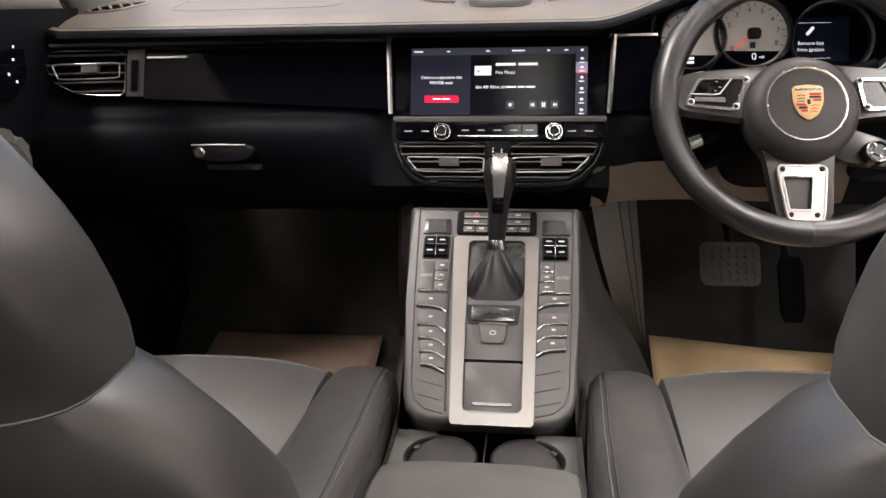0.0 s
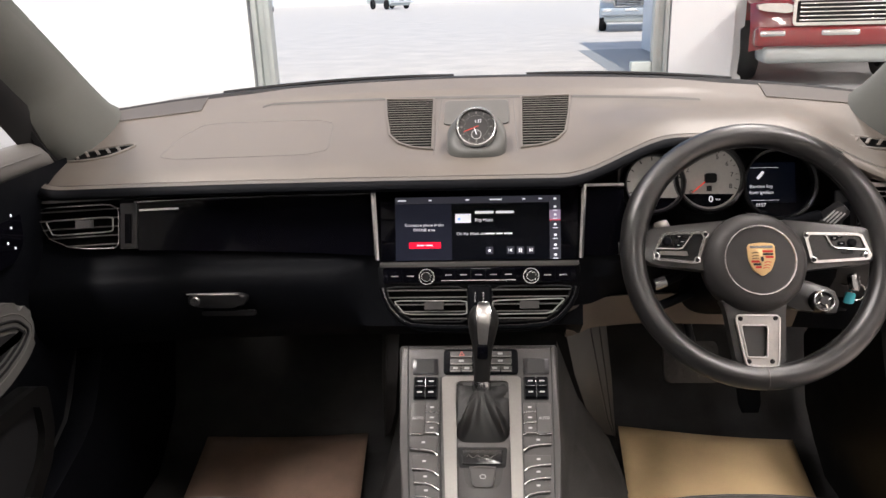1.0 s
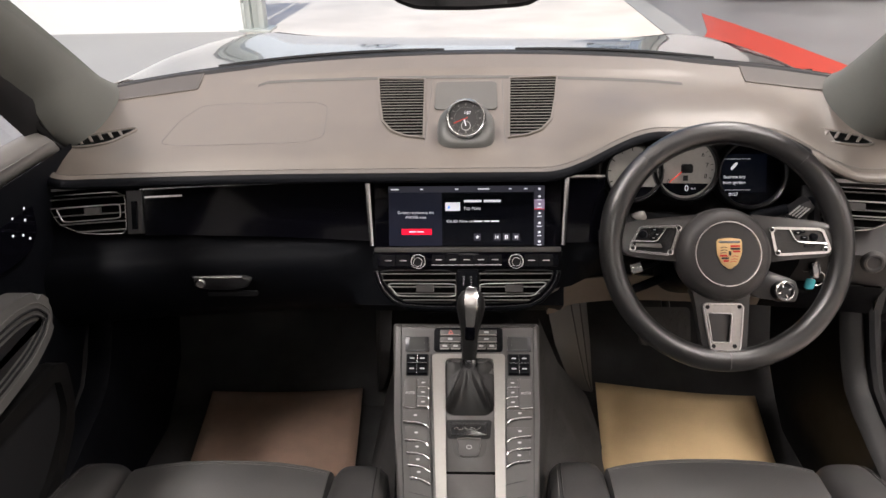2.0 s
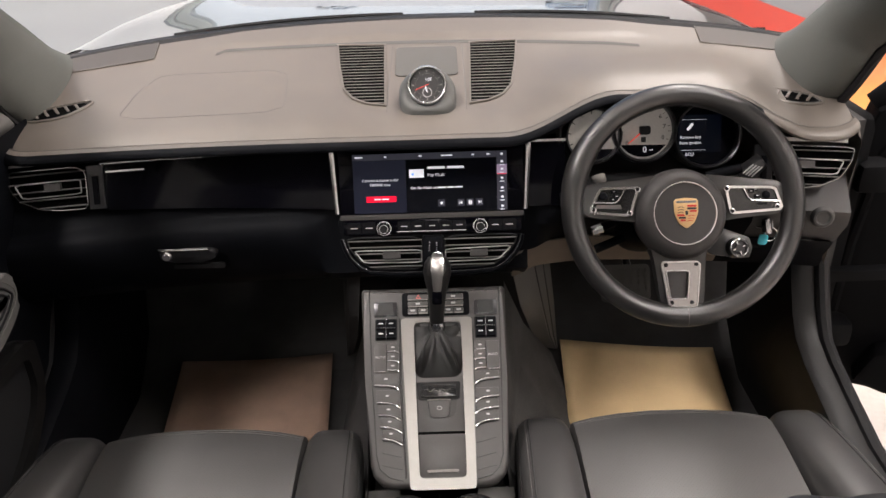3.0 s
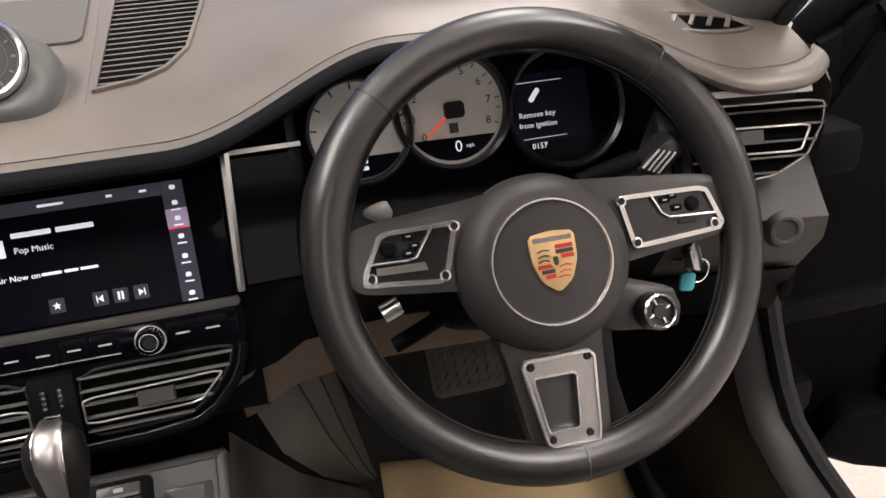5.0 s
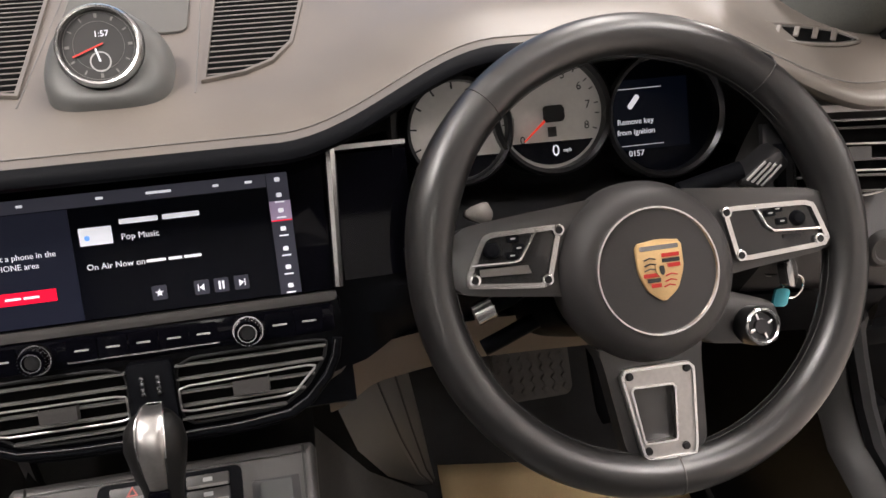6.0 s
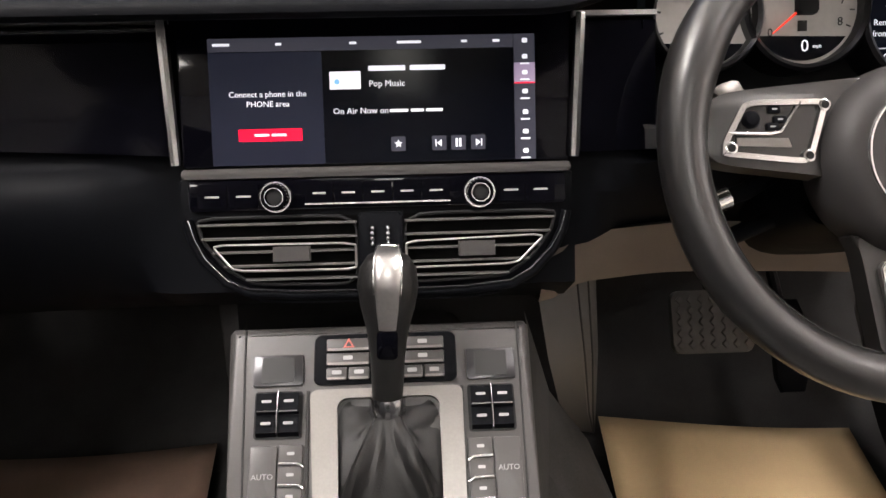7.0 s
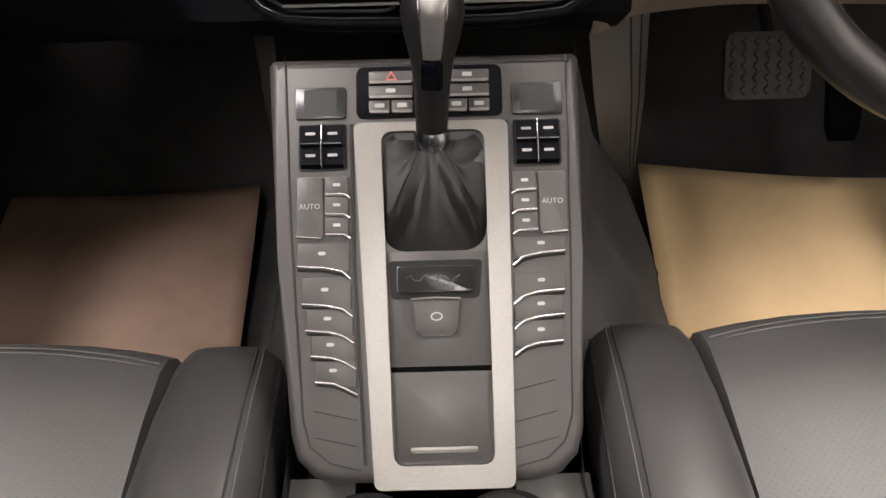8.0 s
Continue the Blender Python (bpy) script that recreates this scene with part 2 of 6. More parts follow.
def perforated(name, colour, pitch, spec=0.85):
    """Leather with rows of small dark punched holes."""
    m = material(name, colour, 0.5, grain=0.25, scale=700, bump=0.3, stain=0.2, spec=spec)
    n, ln = m.node_tree.nodes, m.node_tree.links
    b = n["Principled BSDF"]
    co, vo, ra, mu = n.new("ShaderNodeTexCoord"), n.new("ShaderNodeTexVoronoi"), n.new("ShaderNodeMapRange"), n.new("ShaderNodeVectorMath")
    mp = n.new("ShaderNodeMapping")
    mp.inputs["Rotation"].default_value = (0, 0, radians(45))
    mp.inputs["Scale"].default_value = (1, 1, 0.001)
    ln.new(co.outputs["Object"], mp.inputs["Vector"])
    vo.voronoi_dimensions = "2D"
    vo.inputs["Scale"].default_value = 1 / pitch
    vo.inputs["Randomness"].default_value = 0.0
    ln.new(mp.outputs[0], vo.inputs["Vector"])
    ra.inputs["From Min"].default_value, ra.inputs["From Max"].default_value = 0.10, 0.15
    ra.inputs["To Min"].default_value, ra.inputs["To Max"].default_value = 0.45, 1.0
    ln.new(vo.outputs["Distance"], ra.inputs["Value"])
    src = b.inputs["Base Color"].links[0].from_socket
    mu.operation = "SCALE"
    ln.new(src, mu.inputs[0])
    ln.new(ra.outputs[0], mu.inputs["Scale"])
    ln.new(mu.outputs[0], b.inputs["Base Color"])
    return m


def meshed(name, colour, pitch):
    """Fine loudspeaker mesh."""
    m = perforated(name, colour, pitch, 0.3)
    return m


PERF = perforated("perforated_leather", (0.052, 0.0505, 0.05), 0.0048, 1.0)
MESH = meshed("beige_mesh", (0.062, 0.056, 0.052), 0.0055)
PILLAR = material("pillar_cloth", (0.092, 0.094, 0.086), 0.9, grain=0.3, scale=900, bump=0.5, stain=0.1)
CLOCKWELL = material("clock_housing", (0.085, 0.086, 0.083), 0.5, grain=0.1, scale=600, stain=0.1)
SLAT = material("grille_slat", (0.1, 0.09, 0.082), 0.7, grain=0.2, scale=900)
SPEAKPANEL = material("clock_panel", (0.066, 0.064, 0.06), 0.8, grain=0.2, scale=900, bump=0.3)
TAUPE = material("taupe_knee_trim", (0.13, 0.106, 0.087), 0.6, grain=0.2, scale=900, bump=0.3, stain=0.15)
DIAL = material("dial_cream", (0.44, 0.42, 0.39), 0.5, grain=0.1, scale=200, stain=0.12, emit=0.06)
INK = material("dial_print", (0.02, 0.02, 0.02), 0.6)
DARKMETAL = material("smoked_chrome", (0.32, 0.32, 0.33), 0.2, metal=1.0, grain=0.05, scale=80)
BLACKMETAL = material("dark_gunmetal", (0.055, 0.055, 0.058), 0.3, metal=0.8, grain=0.1, scale=80)
SWITCHPLATE = material("gloss_black_switch_plate", (0.012, 0.012, 0.013), 0.22, grain=0.05, scale=80, coat=0.5)
NEEDLE = glow("needle_red", (0.9, 0.06, 0.03), 0.6)
HANDRED = material("clock_hand_red", (0.6, 0.03, 0.02), 0.5)
UIWHITE = glow("ui_white", (0.7, 0.7, 0.76), 0.75)
UIGREY = glow("ui_grey", (0.028, 0.028, 0.038), 0.8)
UIPANEL = glow("ui_panel", (0.0075, 0.0085, 0.016), 0.8)
UIRED = glow("ui_red", (0.8, 0.005, 0.03), 0.9)
UIVIOLET = glow("ui_violet", (0.22, 0.17, 0.25), 0.9)
UIBLUE = glow("ui_blue", (0.0012, 0.002, 0.005), 0.6)
LEGEND = material("button_legend", (0.36, 0.36, 0.36), 0.6)
DIMPRINT = material("dim_dial_print", (0.15, 0.145, 0.14), 0.6)
STITCH = material("grey_stitching", (0.12, 0.115, 0.11), 0.7)
THREAD = material("pale_seat_thread", (0.1, 0.097, 0.094), 0.7)
PADSKIN = material("dark_grey_pad_leather", (0.085, 0.083, 0.08), 0.55, grain=0.2, scale=900, bump=0.3, stain=0.2)
LCD = material("grey_lcd_glass", (0.022, 0.023, 0.023), 0.35, grain=0.1, scale=60, stain=0.2)
GOLD = material("badge_gold", (0.62, 0.42, 0.2), 0.4, metal=0.3, grain=0.15, scale=900)
BADGERED = material("badge_red", (0.5, 0.02, 0.015), 0.35)
TEAL = material("teal_key_tag", (0.02, 0.4, 0.5), 0.4)
GLASS = glass("window_glass", (0.93, 0.95, 0.94), 0.6)
MIRROR = material("mirror_glass", (0.9, 0.9, 0.9), 0.02, metal=1.0)
LAMPGLASS = glow("tube_light", (1.0, 0.93, 0.82), 6.0)
DARKRED = material("dark_red_paint", (0.22, 0.018, 0.022), 0.25, coat=1.0)
PALEPAINT = material("pale_car_paint", (0.8, 0.8, 0.8), 0.3, coat=1.0)
BLUEPAINT = material("dark_blue_paint", (0.42, 0.47, 0.52), 0.3, coat=1.0)
CARGLASS = material("dark_car_glass", (0.02, 0.022, 0.025), 0.05, coat=1.0)
FRONTFLOOR = material("grey_garage_floor", (0.27, 0.265, 0.265), 0.45, grain=0.2, scale=40, bump=0.2, stain=0.3)

MARKING = material("red_floor_paint", (0.62, 0.06, 0.035), 0.5, grain=0.1, scale=60, bump=0.2, stain=0.15)
# the paint runs from orange by the door to red ahead, with a ragged change
n, ln = MARKING.node_tree.nodes, MARKING.node_tree.links
co, ramp, mix, noi, add = n.new("ShaderNodeTexCoord"), n.new("ShaderNodeMapRange"), n.new("ShaderNodeMix"), n.new("ShaderNodeTexNoise"), n.new("ShaderNodeMath")
sep = n.new("ShaderNodeSeparateXYZ")
noi.inputs["Scale"].default_value = 1.5
ln.new(co.outputs["Object"], sep.inputs[0])
ln.new(co.outputs["Object"], noi.inputs["Vector"])
ln.new(sep.outputs["Y"], add.inputs[0])
ln.new(noi.outputs["Fac"], add.inputs[1])
ramp.inputs["From Min"].default_value, ramp.inputs["From Max"].default_value = 3.6, 5.6
ln.new(add.outputs[0], ramp.inputs["Value"])
mix.data_type = "RGBA"
mix.inputs["A"].default_value, mix.inputs["B"].default_value = (0.72, 0.30, 0.06, 1), (0.62, 0.06, 0.035, 1)
ln.new(ramp.outputs[0], mix.inputs["Factor"])
ln.new(mix.outputs["Result"], n["Principled BSDF"].inputs["Base Color"])

# ---------------------------------------------------------------- setting: garage and forecourt
bm = bmesh.new()
box(bm, -200, 200, -200, 200, -0.2, 0.0)
tagged(part("ground", bm, CONCRETE), "pale pinkish concrete floor running out to the forecourt", "ground", kind="structure")
for n, (x0, x1, y0, y1) in enumerate(((2.0, 12.5, 2.6, 16.0), (-12.5, -2.6, 2.6, 7.7))):
    bm = bmesh.new()
    box(bm, x0, x1, y0, y1, 0.002, 0.008)
    tagged(part("floor_%d" % (n + 1), bm, FRONTFLOOR), "worn grey painted floor of the covered bay", "floor", kind="structure")

bm = slab([(0.95, 2.0), (4.6, 2.3), (4.0, 3.3), (3.45, 4.25), (3.2, 5.2), (3.02, 6.6), (2.86, 7.6), (2.7, 8.4), (2.45, 7.2), (1.7, 5.2), (0.95, 4.0)], 0.010, 0.014)
tagged(part("floor_3", bm, MARKING, smooth=False), "floor beside the car painted red running into orange", "floor", kind="structure")


def wall(name, x0, x1, y0, y1, z0, z1, label):
    bm = bmesh.new()
    box(bm, x0, x1, y0, y1, z0, z1)
    return tagged(part(name, bm, WHITEWALL, smooth=False), label, "wall", kind="structure")


wall("wall_front_left", -12.5, -2.66, 7.7, 7.9, 0, 4.6, "white painted garage wall beside the open door")
wall("wall_front_right", 2.5, 3.34, 9.7, 9.9, 0, 4.6, "white painted wall panel beside a steel post")
wall("wall_side_right", 3.34, 3.54, 9.9, 16.0, 0, 4.6, "white painted return wall of the next bay")
wall("wall_bay_back", 3.54, 12.5, 16.0, 16.2, 0, 4.6, "white painted wall behind the parked car")
# the far one is an added backdrop that whites out the horizon
wall("glare_wall_far", -70, 70, 90.0, 90.4, 0, 18.0, "white wall added across the forecourt in place of the glare outside")
wall("wall_left", -12.7, -12.5, -8, 7.9, 0, 4.6, "white painted garage side wall")
wall("wall_right", 12.5, 12.7, -8, 16.2, 0, 4.6, "white painted garage side wall")
wall("wall_rear", -12.5, 12.5, -8.2, -8, 0, 4.6, "white painted garage rear wall")
# out of view; its extent keeps the sun off the car only
bm = bmesh.new()
box(bm, -12.7, 12.7, -8.2, 2.6, 4.6, 4.8)
box(bm, 2.2, 12.7, 2.6, 16.2, 4.6, 4.8)
tagged(part("ceiling", bm, WHITEWALL), "unseen white garage ceiling, cut back to leave the forecourt in the sun", "ceiling", kind="structure")


def post(x, y, w):
    p = thing("steel_post", (x, y, 0), "grey galvanised steel door post on a base plate", "post", "door posts")
    bm = bmesh.new()
    for a, b in ((-w, -w * 0.4), (w * 0.4, w)):
        box(bm, x + a, x + b, y - 0.09, y + 0.09, 0.0, 4.6, bevel=0.008)
    box(bm, x - w * 0.4, x + w * 0.4, y - 0.012, y + 0.012, 0.0, 4.6)
    part("column", bm, STEEL, p)
    bm = bmesh.new()
    box(bm, x - w - 0.08, x + w + 0.08, y - 0.16, y + 0.16, 0, 0.03, bevel=0.004)
    part("base_plate", bm, STEEL, p)
    bm = bmesh.new()
    box(bm, x - w - 0.28, x - w, y - 0.07, y + 0.07, 0.0, 0.32, bevel=0.015)
    part("foot_guard", bm, STEEL, p)


post(-2.52, 7.8, 0.105)
post(2.38, 9.8, 0.10)


def tyre_wheel(parent, x, y, r, w, side):
    at = Matrix.Translation((x, y, r)) @ pose(0, 0, 0, 0, 90 * side, 0)
    ty = part("wheel", spin([(r * 0.62, -w / 2), (r * 0.9, -w / 2), (r, -w * 0.32), (r, w * 0.32), (r * 0.9, w / 2), (r * 0.62, w / 2), (r * 0.62, -w / 2)], at, 32), RUBBER, parent)
    bm = spin([(0.0, w * 0.4), (r * 0.15, w * 0.42), (r * 0.2, w * 0.3), (r * 0.56, w * 0.36), (r * 0.63, w * 0.5), (r * 0.63, -w * 0.3)], at, 32)
    part("rim", bm, SATIN, ty)


def parked_suv(x, y, yaw, paint, label, length=4.6, width=1.85, height=1.68, size=1.0):
    """A tall car seen from its front, built facing -y, then turned."""
    s = thing("parked_car", (x, y, 0), label, "car", "parked cars")
    hw = width / 2
    prof = [(-length / 2, 0.45), (-length / 2 + 0.02, 0.75), (-length / 2 + 0.12, 0.98), (-length / 2 + 1.15, 1.12), (-length / 2 + 1.9, height - 0.03), (0.2, height), (length / 2 - 0.5, height - 0.08), (length / 2 - 0.1, 1.05), (length / 2, 0.6), (length / 2, 0.4)]
    rows = []
    for k in (-1.0, -0.96, -0.8, 0.0, 0.8, 0.96, 1.0):
        rows.append([(x + hw * k * (0.82 if (z > 1.2) else 1.0), y + py + (0.12 * abs(k) ** 4 if py < -length / 2 + 0.5 else 0), z - 0.05 * abs(k) ** 6) for py, z in prof])
    m = Matrix.Translation((x, y, 0)) @ pose(0, 0, 0, 0, 0, yaw) @ Matrix.Scale(size, 4) @ Matrix.Translation((-x, -y, 0))
    bm = loft(rows, m)
    part("body", bm, paint, s)
    f = y - length / 2
    bm = bmesh.new()
    for k in (-1, 1):
        bm2 = slab(soften([(x + k * hw * 0.55, 0.82), (x + k * hw * 0.95, 0.86), (x + k * hw * 0.97, 0.94), (x + k * hw * 0.55, 0.93)][:: int(k) or 1], 0.2, 1), f - 0.03, f + 0.12, m @ Matrix(((1, 0, 0, 0), (0, 0, 1, 0), (0, 1, 0, 0), (0, 0, 0, 1))))
        part("headlight", bm2, CHROME, s, "clear chrome-backed headlight")
    box(bm, x - hw * 0.5, x + hw * 0.5, f - 0.03, f + 0.1, 0.72, 0.96, m, 0.02)
    g = part("grille", bm, RUBBER, s)
    for j in range(5):
        bm = bmesh.new()
        box(bm, x - hw * 0.48, x + hw * 0.48, f - 0.05, f - 0.02, 0.74 + j * 0.045, 0.755 + j * 0.045, m, 0.004)
        part("slat", bm, CHROME, g)
    go = rounded(x - hw * 0.56, x + hw * 0.56, 0.69, 0.99, 0.05)
    part("grille_surround", ring(go, inset(go, 0.035), f - 0.06, f + 0.1, m @ Matrix(((1, 0, 0, 0), (0, 0, 1, 0), (0, 1, 0, 0), (0, 0, 0, 1)))), CHROME, g, "chrome grille surround")
    bm = bmesh.new()
    box(bm, x - hw * 0.97, x + hw * 0.97, f - 0.06, f + 0.2, 0.46, 0.68, m, 0.05, 3)
    b = part("bumper", bm, paint, s)
    for x0, x1 in ((-0.92, -0.62), (-0.22, 0.22), (0.55, 0.92)):
        bm = bmesh.new()
        box(bm, x + hw * x0, x + hw * x1, f - 0.075, f, 0.575, 0.645, m, 0.025, 3)
        part("bumper_insert", bm, CHROME, b, "bright chrome bumper insert")
    bm = bmesh.new()
    box(bm, x - hw * 0.85, x + hw * 0.85, f + 0.0, f + 0.5, 0.27, 0.47, m, 0.06, 3)
    part("skid_plate", bm, STEEL, s, "grey skid plate under the bumper")
    bm = loft([[(x - hw * 0.7, f + 1.2, 1.14), (x + hw * 0.7, f + 1.2, 1.14)], [(x - hw * 0.62, f + 1.84, height - 0.04), (x + hw * 0.62, f + 1.84, height - 0.04)]], m)
    part("windscreen", bm, CARGLASS, s)
    for k in (-1, 1):
        for wy in (f + 0.85, f + length - 0.95):
            at = m @ Vector((x + k * (hw - 0.1), wy, 0))
            ty = spin([(0.22, -0.1), (0.33, -0.11), (0.36, -0.06), (0.36, 0.06), (0.33, 0.11), (0.22, 0.1), (0.2, 0.02), (0.05, 0.05), (0.0, 0.05)], Matrix.Translation((at.x, at.y, 0.36 * size)) @ pose(0, 0, 0, 0, 90 * k, yaw) @ Matrix.Scale(size, 4), 28)
            part("wheel", ty, RUBBER, s)
    return s


parked_suv(4.75, 11.6, -7, DARKRED, "dark red four-wheel-drive parked on the grey floor", size=1.12)
parked_suv(-7.6, 62.0, 30, PALEPAINT, "pale car parked out on the bright forecourt")
parked_suv(-19.0, 66.0, 20, PALEPAINT, "pale car parked out on the bright forecourt", 4.3, 1.8, 1.5)
parked_suv(4.5, 24.3, -8, BLUEPAINT, "pale blue car parked out on the bright forecourt", 4.3, 1.8, 1.5)

# ---------------------------------------------------------------- body of the car
car = thing("car", (0, 0.5, 0.0), "glossy black car shell with black carpet and grey pillars", "car")
for wx in (-0.84, 0.84):
    for wy in (1.0, -1.75):
        tyre_wheel(car, wx, wy, 0.36, 0.25, 1 if wx > 0 else -1)
part("axle", tube([(-0.8, 1.0, 0.36), (0.8, 1.0, 0.36)], 0.04, I4, 10), RUBBER, car)
part("axle", tube([(-0.8, -1.75, 0.36), (0.8, -1.75, 0.36)], 0.04, I4, 10), RUBBER, car)
bm = bmesh.new()
box(bm, -0.74, 0.74, -1.9, 0.36, 0.30, 0.40)
part("floor_pan", bm, CARPET, car)
rows = [[(x, y, z) for y, z in ((0.22, 0.395), (0.33, 0.43), (0.42, 0.52), (0.47, 0.75), (0.47, 1.12))] for x in (-0.74, -0.4, 0.0, 0.4, 0.74)]
part("toe_board", loft(rows), CARPET, car)
bm = bmesh.new()
box(bm, -0.115, 0.115, -1.7, 0.45, 0.39, 0.55, bevel=0.05, seg=3)
part("tunnel", bm, CARPET, car)


def back(x):
    return 0.385 - 0.11 * (abs(x) / 0.72) ** 2 - 0.02 * (abs(x) / 0.72) ** 6


def bonnet_z(x, y):
    a = abs(x)
    z = 1.115 - 0.075 * (y - 0.5) - 0.06 * max(0, y - 0.9) ** 2
    z += 0.016 * math.exp(-((a - 0.74) / 0.1) ** 2) * smoothstep(0.4, 0.8, y)
    z -= 0.35 * max(0.0, a - 0.86) ** 1.5 * 3
    return z - 0.008 - 0.02 * x - 1.2 * max(0.0, a - 0.74) ** 1.5


def bonnet_half(y):
    """Half the bonnet's width, drawing in towards the nose."""
    return 0.87 - 0.11 * smoothstep(0.55, 1.5, y)


rows = []
for i in range(57):
    u = -1 + 2 * i / 56
    y0 = back(min(abs(u) * 0.87, 0.72)) + 0.11 + 0.17 * u ** 6
    ys = [lerp(y0, 1.75 - 0.25 * u ** 4, j / 24) for j in range(25)]
    rows.append([(u * bonnet_half(y), y, bonnet_z(u * bonnet_half(y), y)) for y in ys])
part("bonnet", loft(rows), BLACKPAINT, car, "glossy black bonnet reflecting the bright forecourt")
for k in (-1, 1):
    rows = []
    for j in range(25):
        y = lerp(0.53, 1.6, j / 24)
        w = bonnet_half(y)
        rows.append([(k * lerp(w + 0.004, 0.965, d), y, bonnet_z(k * w, y) - dz) for d, dz in ((0.0, 0.004), (0.3, 0.03), (0.6, 0.085), (0.85, 0.16), (1.0, 0.26), (0.95, 0.45), (0.9, 0.75))])
    part("fender", loft(rows), BLACKPAINT, car)
rows = []
for i in range(41):
    x = -0.95 + 1.9 * i / 40
    y = 1.75 - 0.25 * (min(abs(x), 0.93) / 0.93) ** 4
    z = bonnet_z(max(-0.93, min(x, 0.93)), y)
    rows.append([(x, y, z), (x, y + 0.05, z - 0.03), (x, y + 0.08, 0.75), (x, y + 0.06, 0.45), (x, y - 0.02, 0.28)])
part("front_bumper", loft(rows), BLACKPAINT, car)
# cowl, wiper arms
rows = []
for i in range(41):
    x = -0.8 + 1.6 * i / 40
    b = back(min(0.72, abs(x))) - max(0, abs(x) - 0.72) * 0.8
    z = 1.075 + 0.26 * b
    rows.append([(x, b + dy, z + dz) for dy, dz in ((-0.004, -0.004), (0.01, 0.006), (0.05, 0.004), (0.12, -0.02))])
part("cowl", loft(rows), RUBBER, car)
for x0, x1 in ((-0.52, -0.05), (0.1, 0.5)):
    part("wiper_arm", tube([(lerp(x0, x1, t / 8), back(lerp(x0, x1, t / 8)) + 0.05, 1.075 + 0.26 * back(lerp(x0, x1, t / 8)) + 0.004 + 0.003 * math.sin(t / 8 * 3.1)) for t in range(9)], 0.004, I4, 8), RUBBER, car)
# windscreen
rows = []
for i in range(25):
    x = -1 + 2 * i / 24
    rows.append([(x * lerp(0.72, 0.6, j / 8), lerp(back(0.72 * x) + 0.015, -0.30 - 0.07 * x * x, j / 8), lerp(1.082 + 0.26 * back(0.72 * x), 1.50 - 0.02 * x * x, j / 8)) for j in range(9)])
pane = part("windscreen", loft(rows), GLASS, car)
pane.visible_shadow = False
# A-pillars, each on a wide foot that spreads over the end of the dash


def pillar_line(t):
    """Windscreen edge and door edge of the pillar at height t."""
    w = Vector((lerp(0.712, 0.60, t), lerp(0.275, -0.36, t), lerp(1.155, 1.505, t)))
    d = Vector((lerp(0.735, 0.65, t), lerp(0.0, -0.43, t), lerp(1.085, 1.46, t)))
    return w, d, w.lerp(d, 0.62 + 0.36 * max(0.0, t - 0.15))


FOOT = [(0.70, 0.295), (0.676, 0.268), (0.662, 0.235), (0.656, 0.20), (0.655, 0.165), (0.659, 0.13), (0.666, 0.10), (0.679, 0.077), (0.694, 0.066), (0.712, 0.062), (0.735, 0.062)]
for k in (-1, 1):
    rows = []
    side = 0.016 if k < 0 else 0.0
    w, d, e = pillar_line(0.24)
    inn = Vector((-0.034, -0.012, -0.002)) if k > 0 else Vector((-0.018, -0.008, 0.0))
    arc = [w + Vector((0.03, 0.02, 0))] + [w.lerp(e, s / 8) + inn * math.sin(math.pi * s / 8) ** 0.8 for s in range(9)] + [e + Vector((0.035, 0.01, 0))]
    foot = [Vector((x + side * (0.72 - x) / 0.065, y, 1.074 + 0.26 * y - 0.002)) for x, y in FOOT]
    for j in range(9):
        u = j / 8
        rows.append([Vector((lerp(a.x, b.x, u ** 0.8), lerp(a.y, b.y, u ** 0.85), lerp(a.z, b.z, u))) for a, b in zip(foot, arc)])
    for j in range(1, 11):
        t = lerp(0.24, 1.0, j / 10)
        w, d, e = pillar_line(t)
        rows.append([w + Vector((0.03, 0.02, 0))] + [w.lerp(e, s / 8) + inn * math.sin(math.pi * s / 8) ** 0.8 for s in range(9)] + [e + Vector((0.035, 0.01, 0))])
    part("pillar_trim", loft([[(k * p.x, p.y, p.z) for p in r] for r in rows]), PILLAR, car, "grey cloth-covered windscreen pillar")
    edge, rows = [r[-1] for r in rows[::2]], []
    for p in edge:
        d = p + Vector((-0.022, -0.006, 0))
        rows.append([(k * p.x, p.y, p.z) for p in (d + Vector((-0.004, -0.003, -0.004)), d + Vector((0.002, -0.007, -0.006)), d + Vector((0.009, -0.006, -0.006)), d + Vector((0.013, 0.006, 0.004)), d + Vector((0.009, 0.02, 0.02)))])
    part("door_seal", loft(rows, close=True), RUBBER, car)
    if k < 0:
        rows = []
        for j in range(13):
            w, d, e = pillar_line(j / 12)
            rows.append([(-p.x, p.y, p.z) for p in [w.lerp(d, 0.5 + 0.38 * s / 5) + Vector((-0.012 * math.sin(math.pi * s / 5) + 0.006, 0, 0)) for s in range(6)]])
        part("door_frame_trim", loft(rows), RUBBER, car, "black door frame trim")
# roof shell out of view; its open glass panel is added, sized to steer light
bm = bmesh.new()
for x0, x1, y0, y1 in ((-0.66, -0.24, -2.0, -0.33), (0.24, 0.66, -2.0, -0.33), (-0.24, 0.24, -0.62, -0.33), (-0.24, 0.24, -2.0, -1.75)):
    box(bm, x0, x1, y0, y1, 1.51, 1.56)
part("roof_lining", bm, PILLAR, car)
bm = bmesh.new()
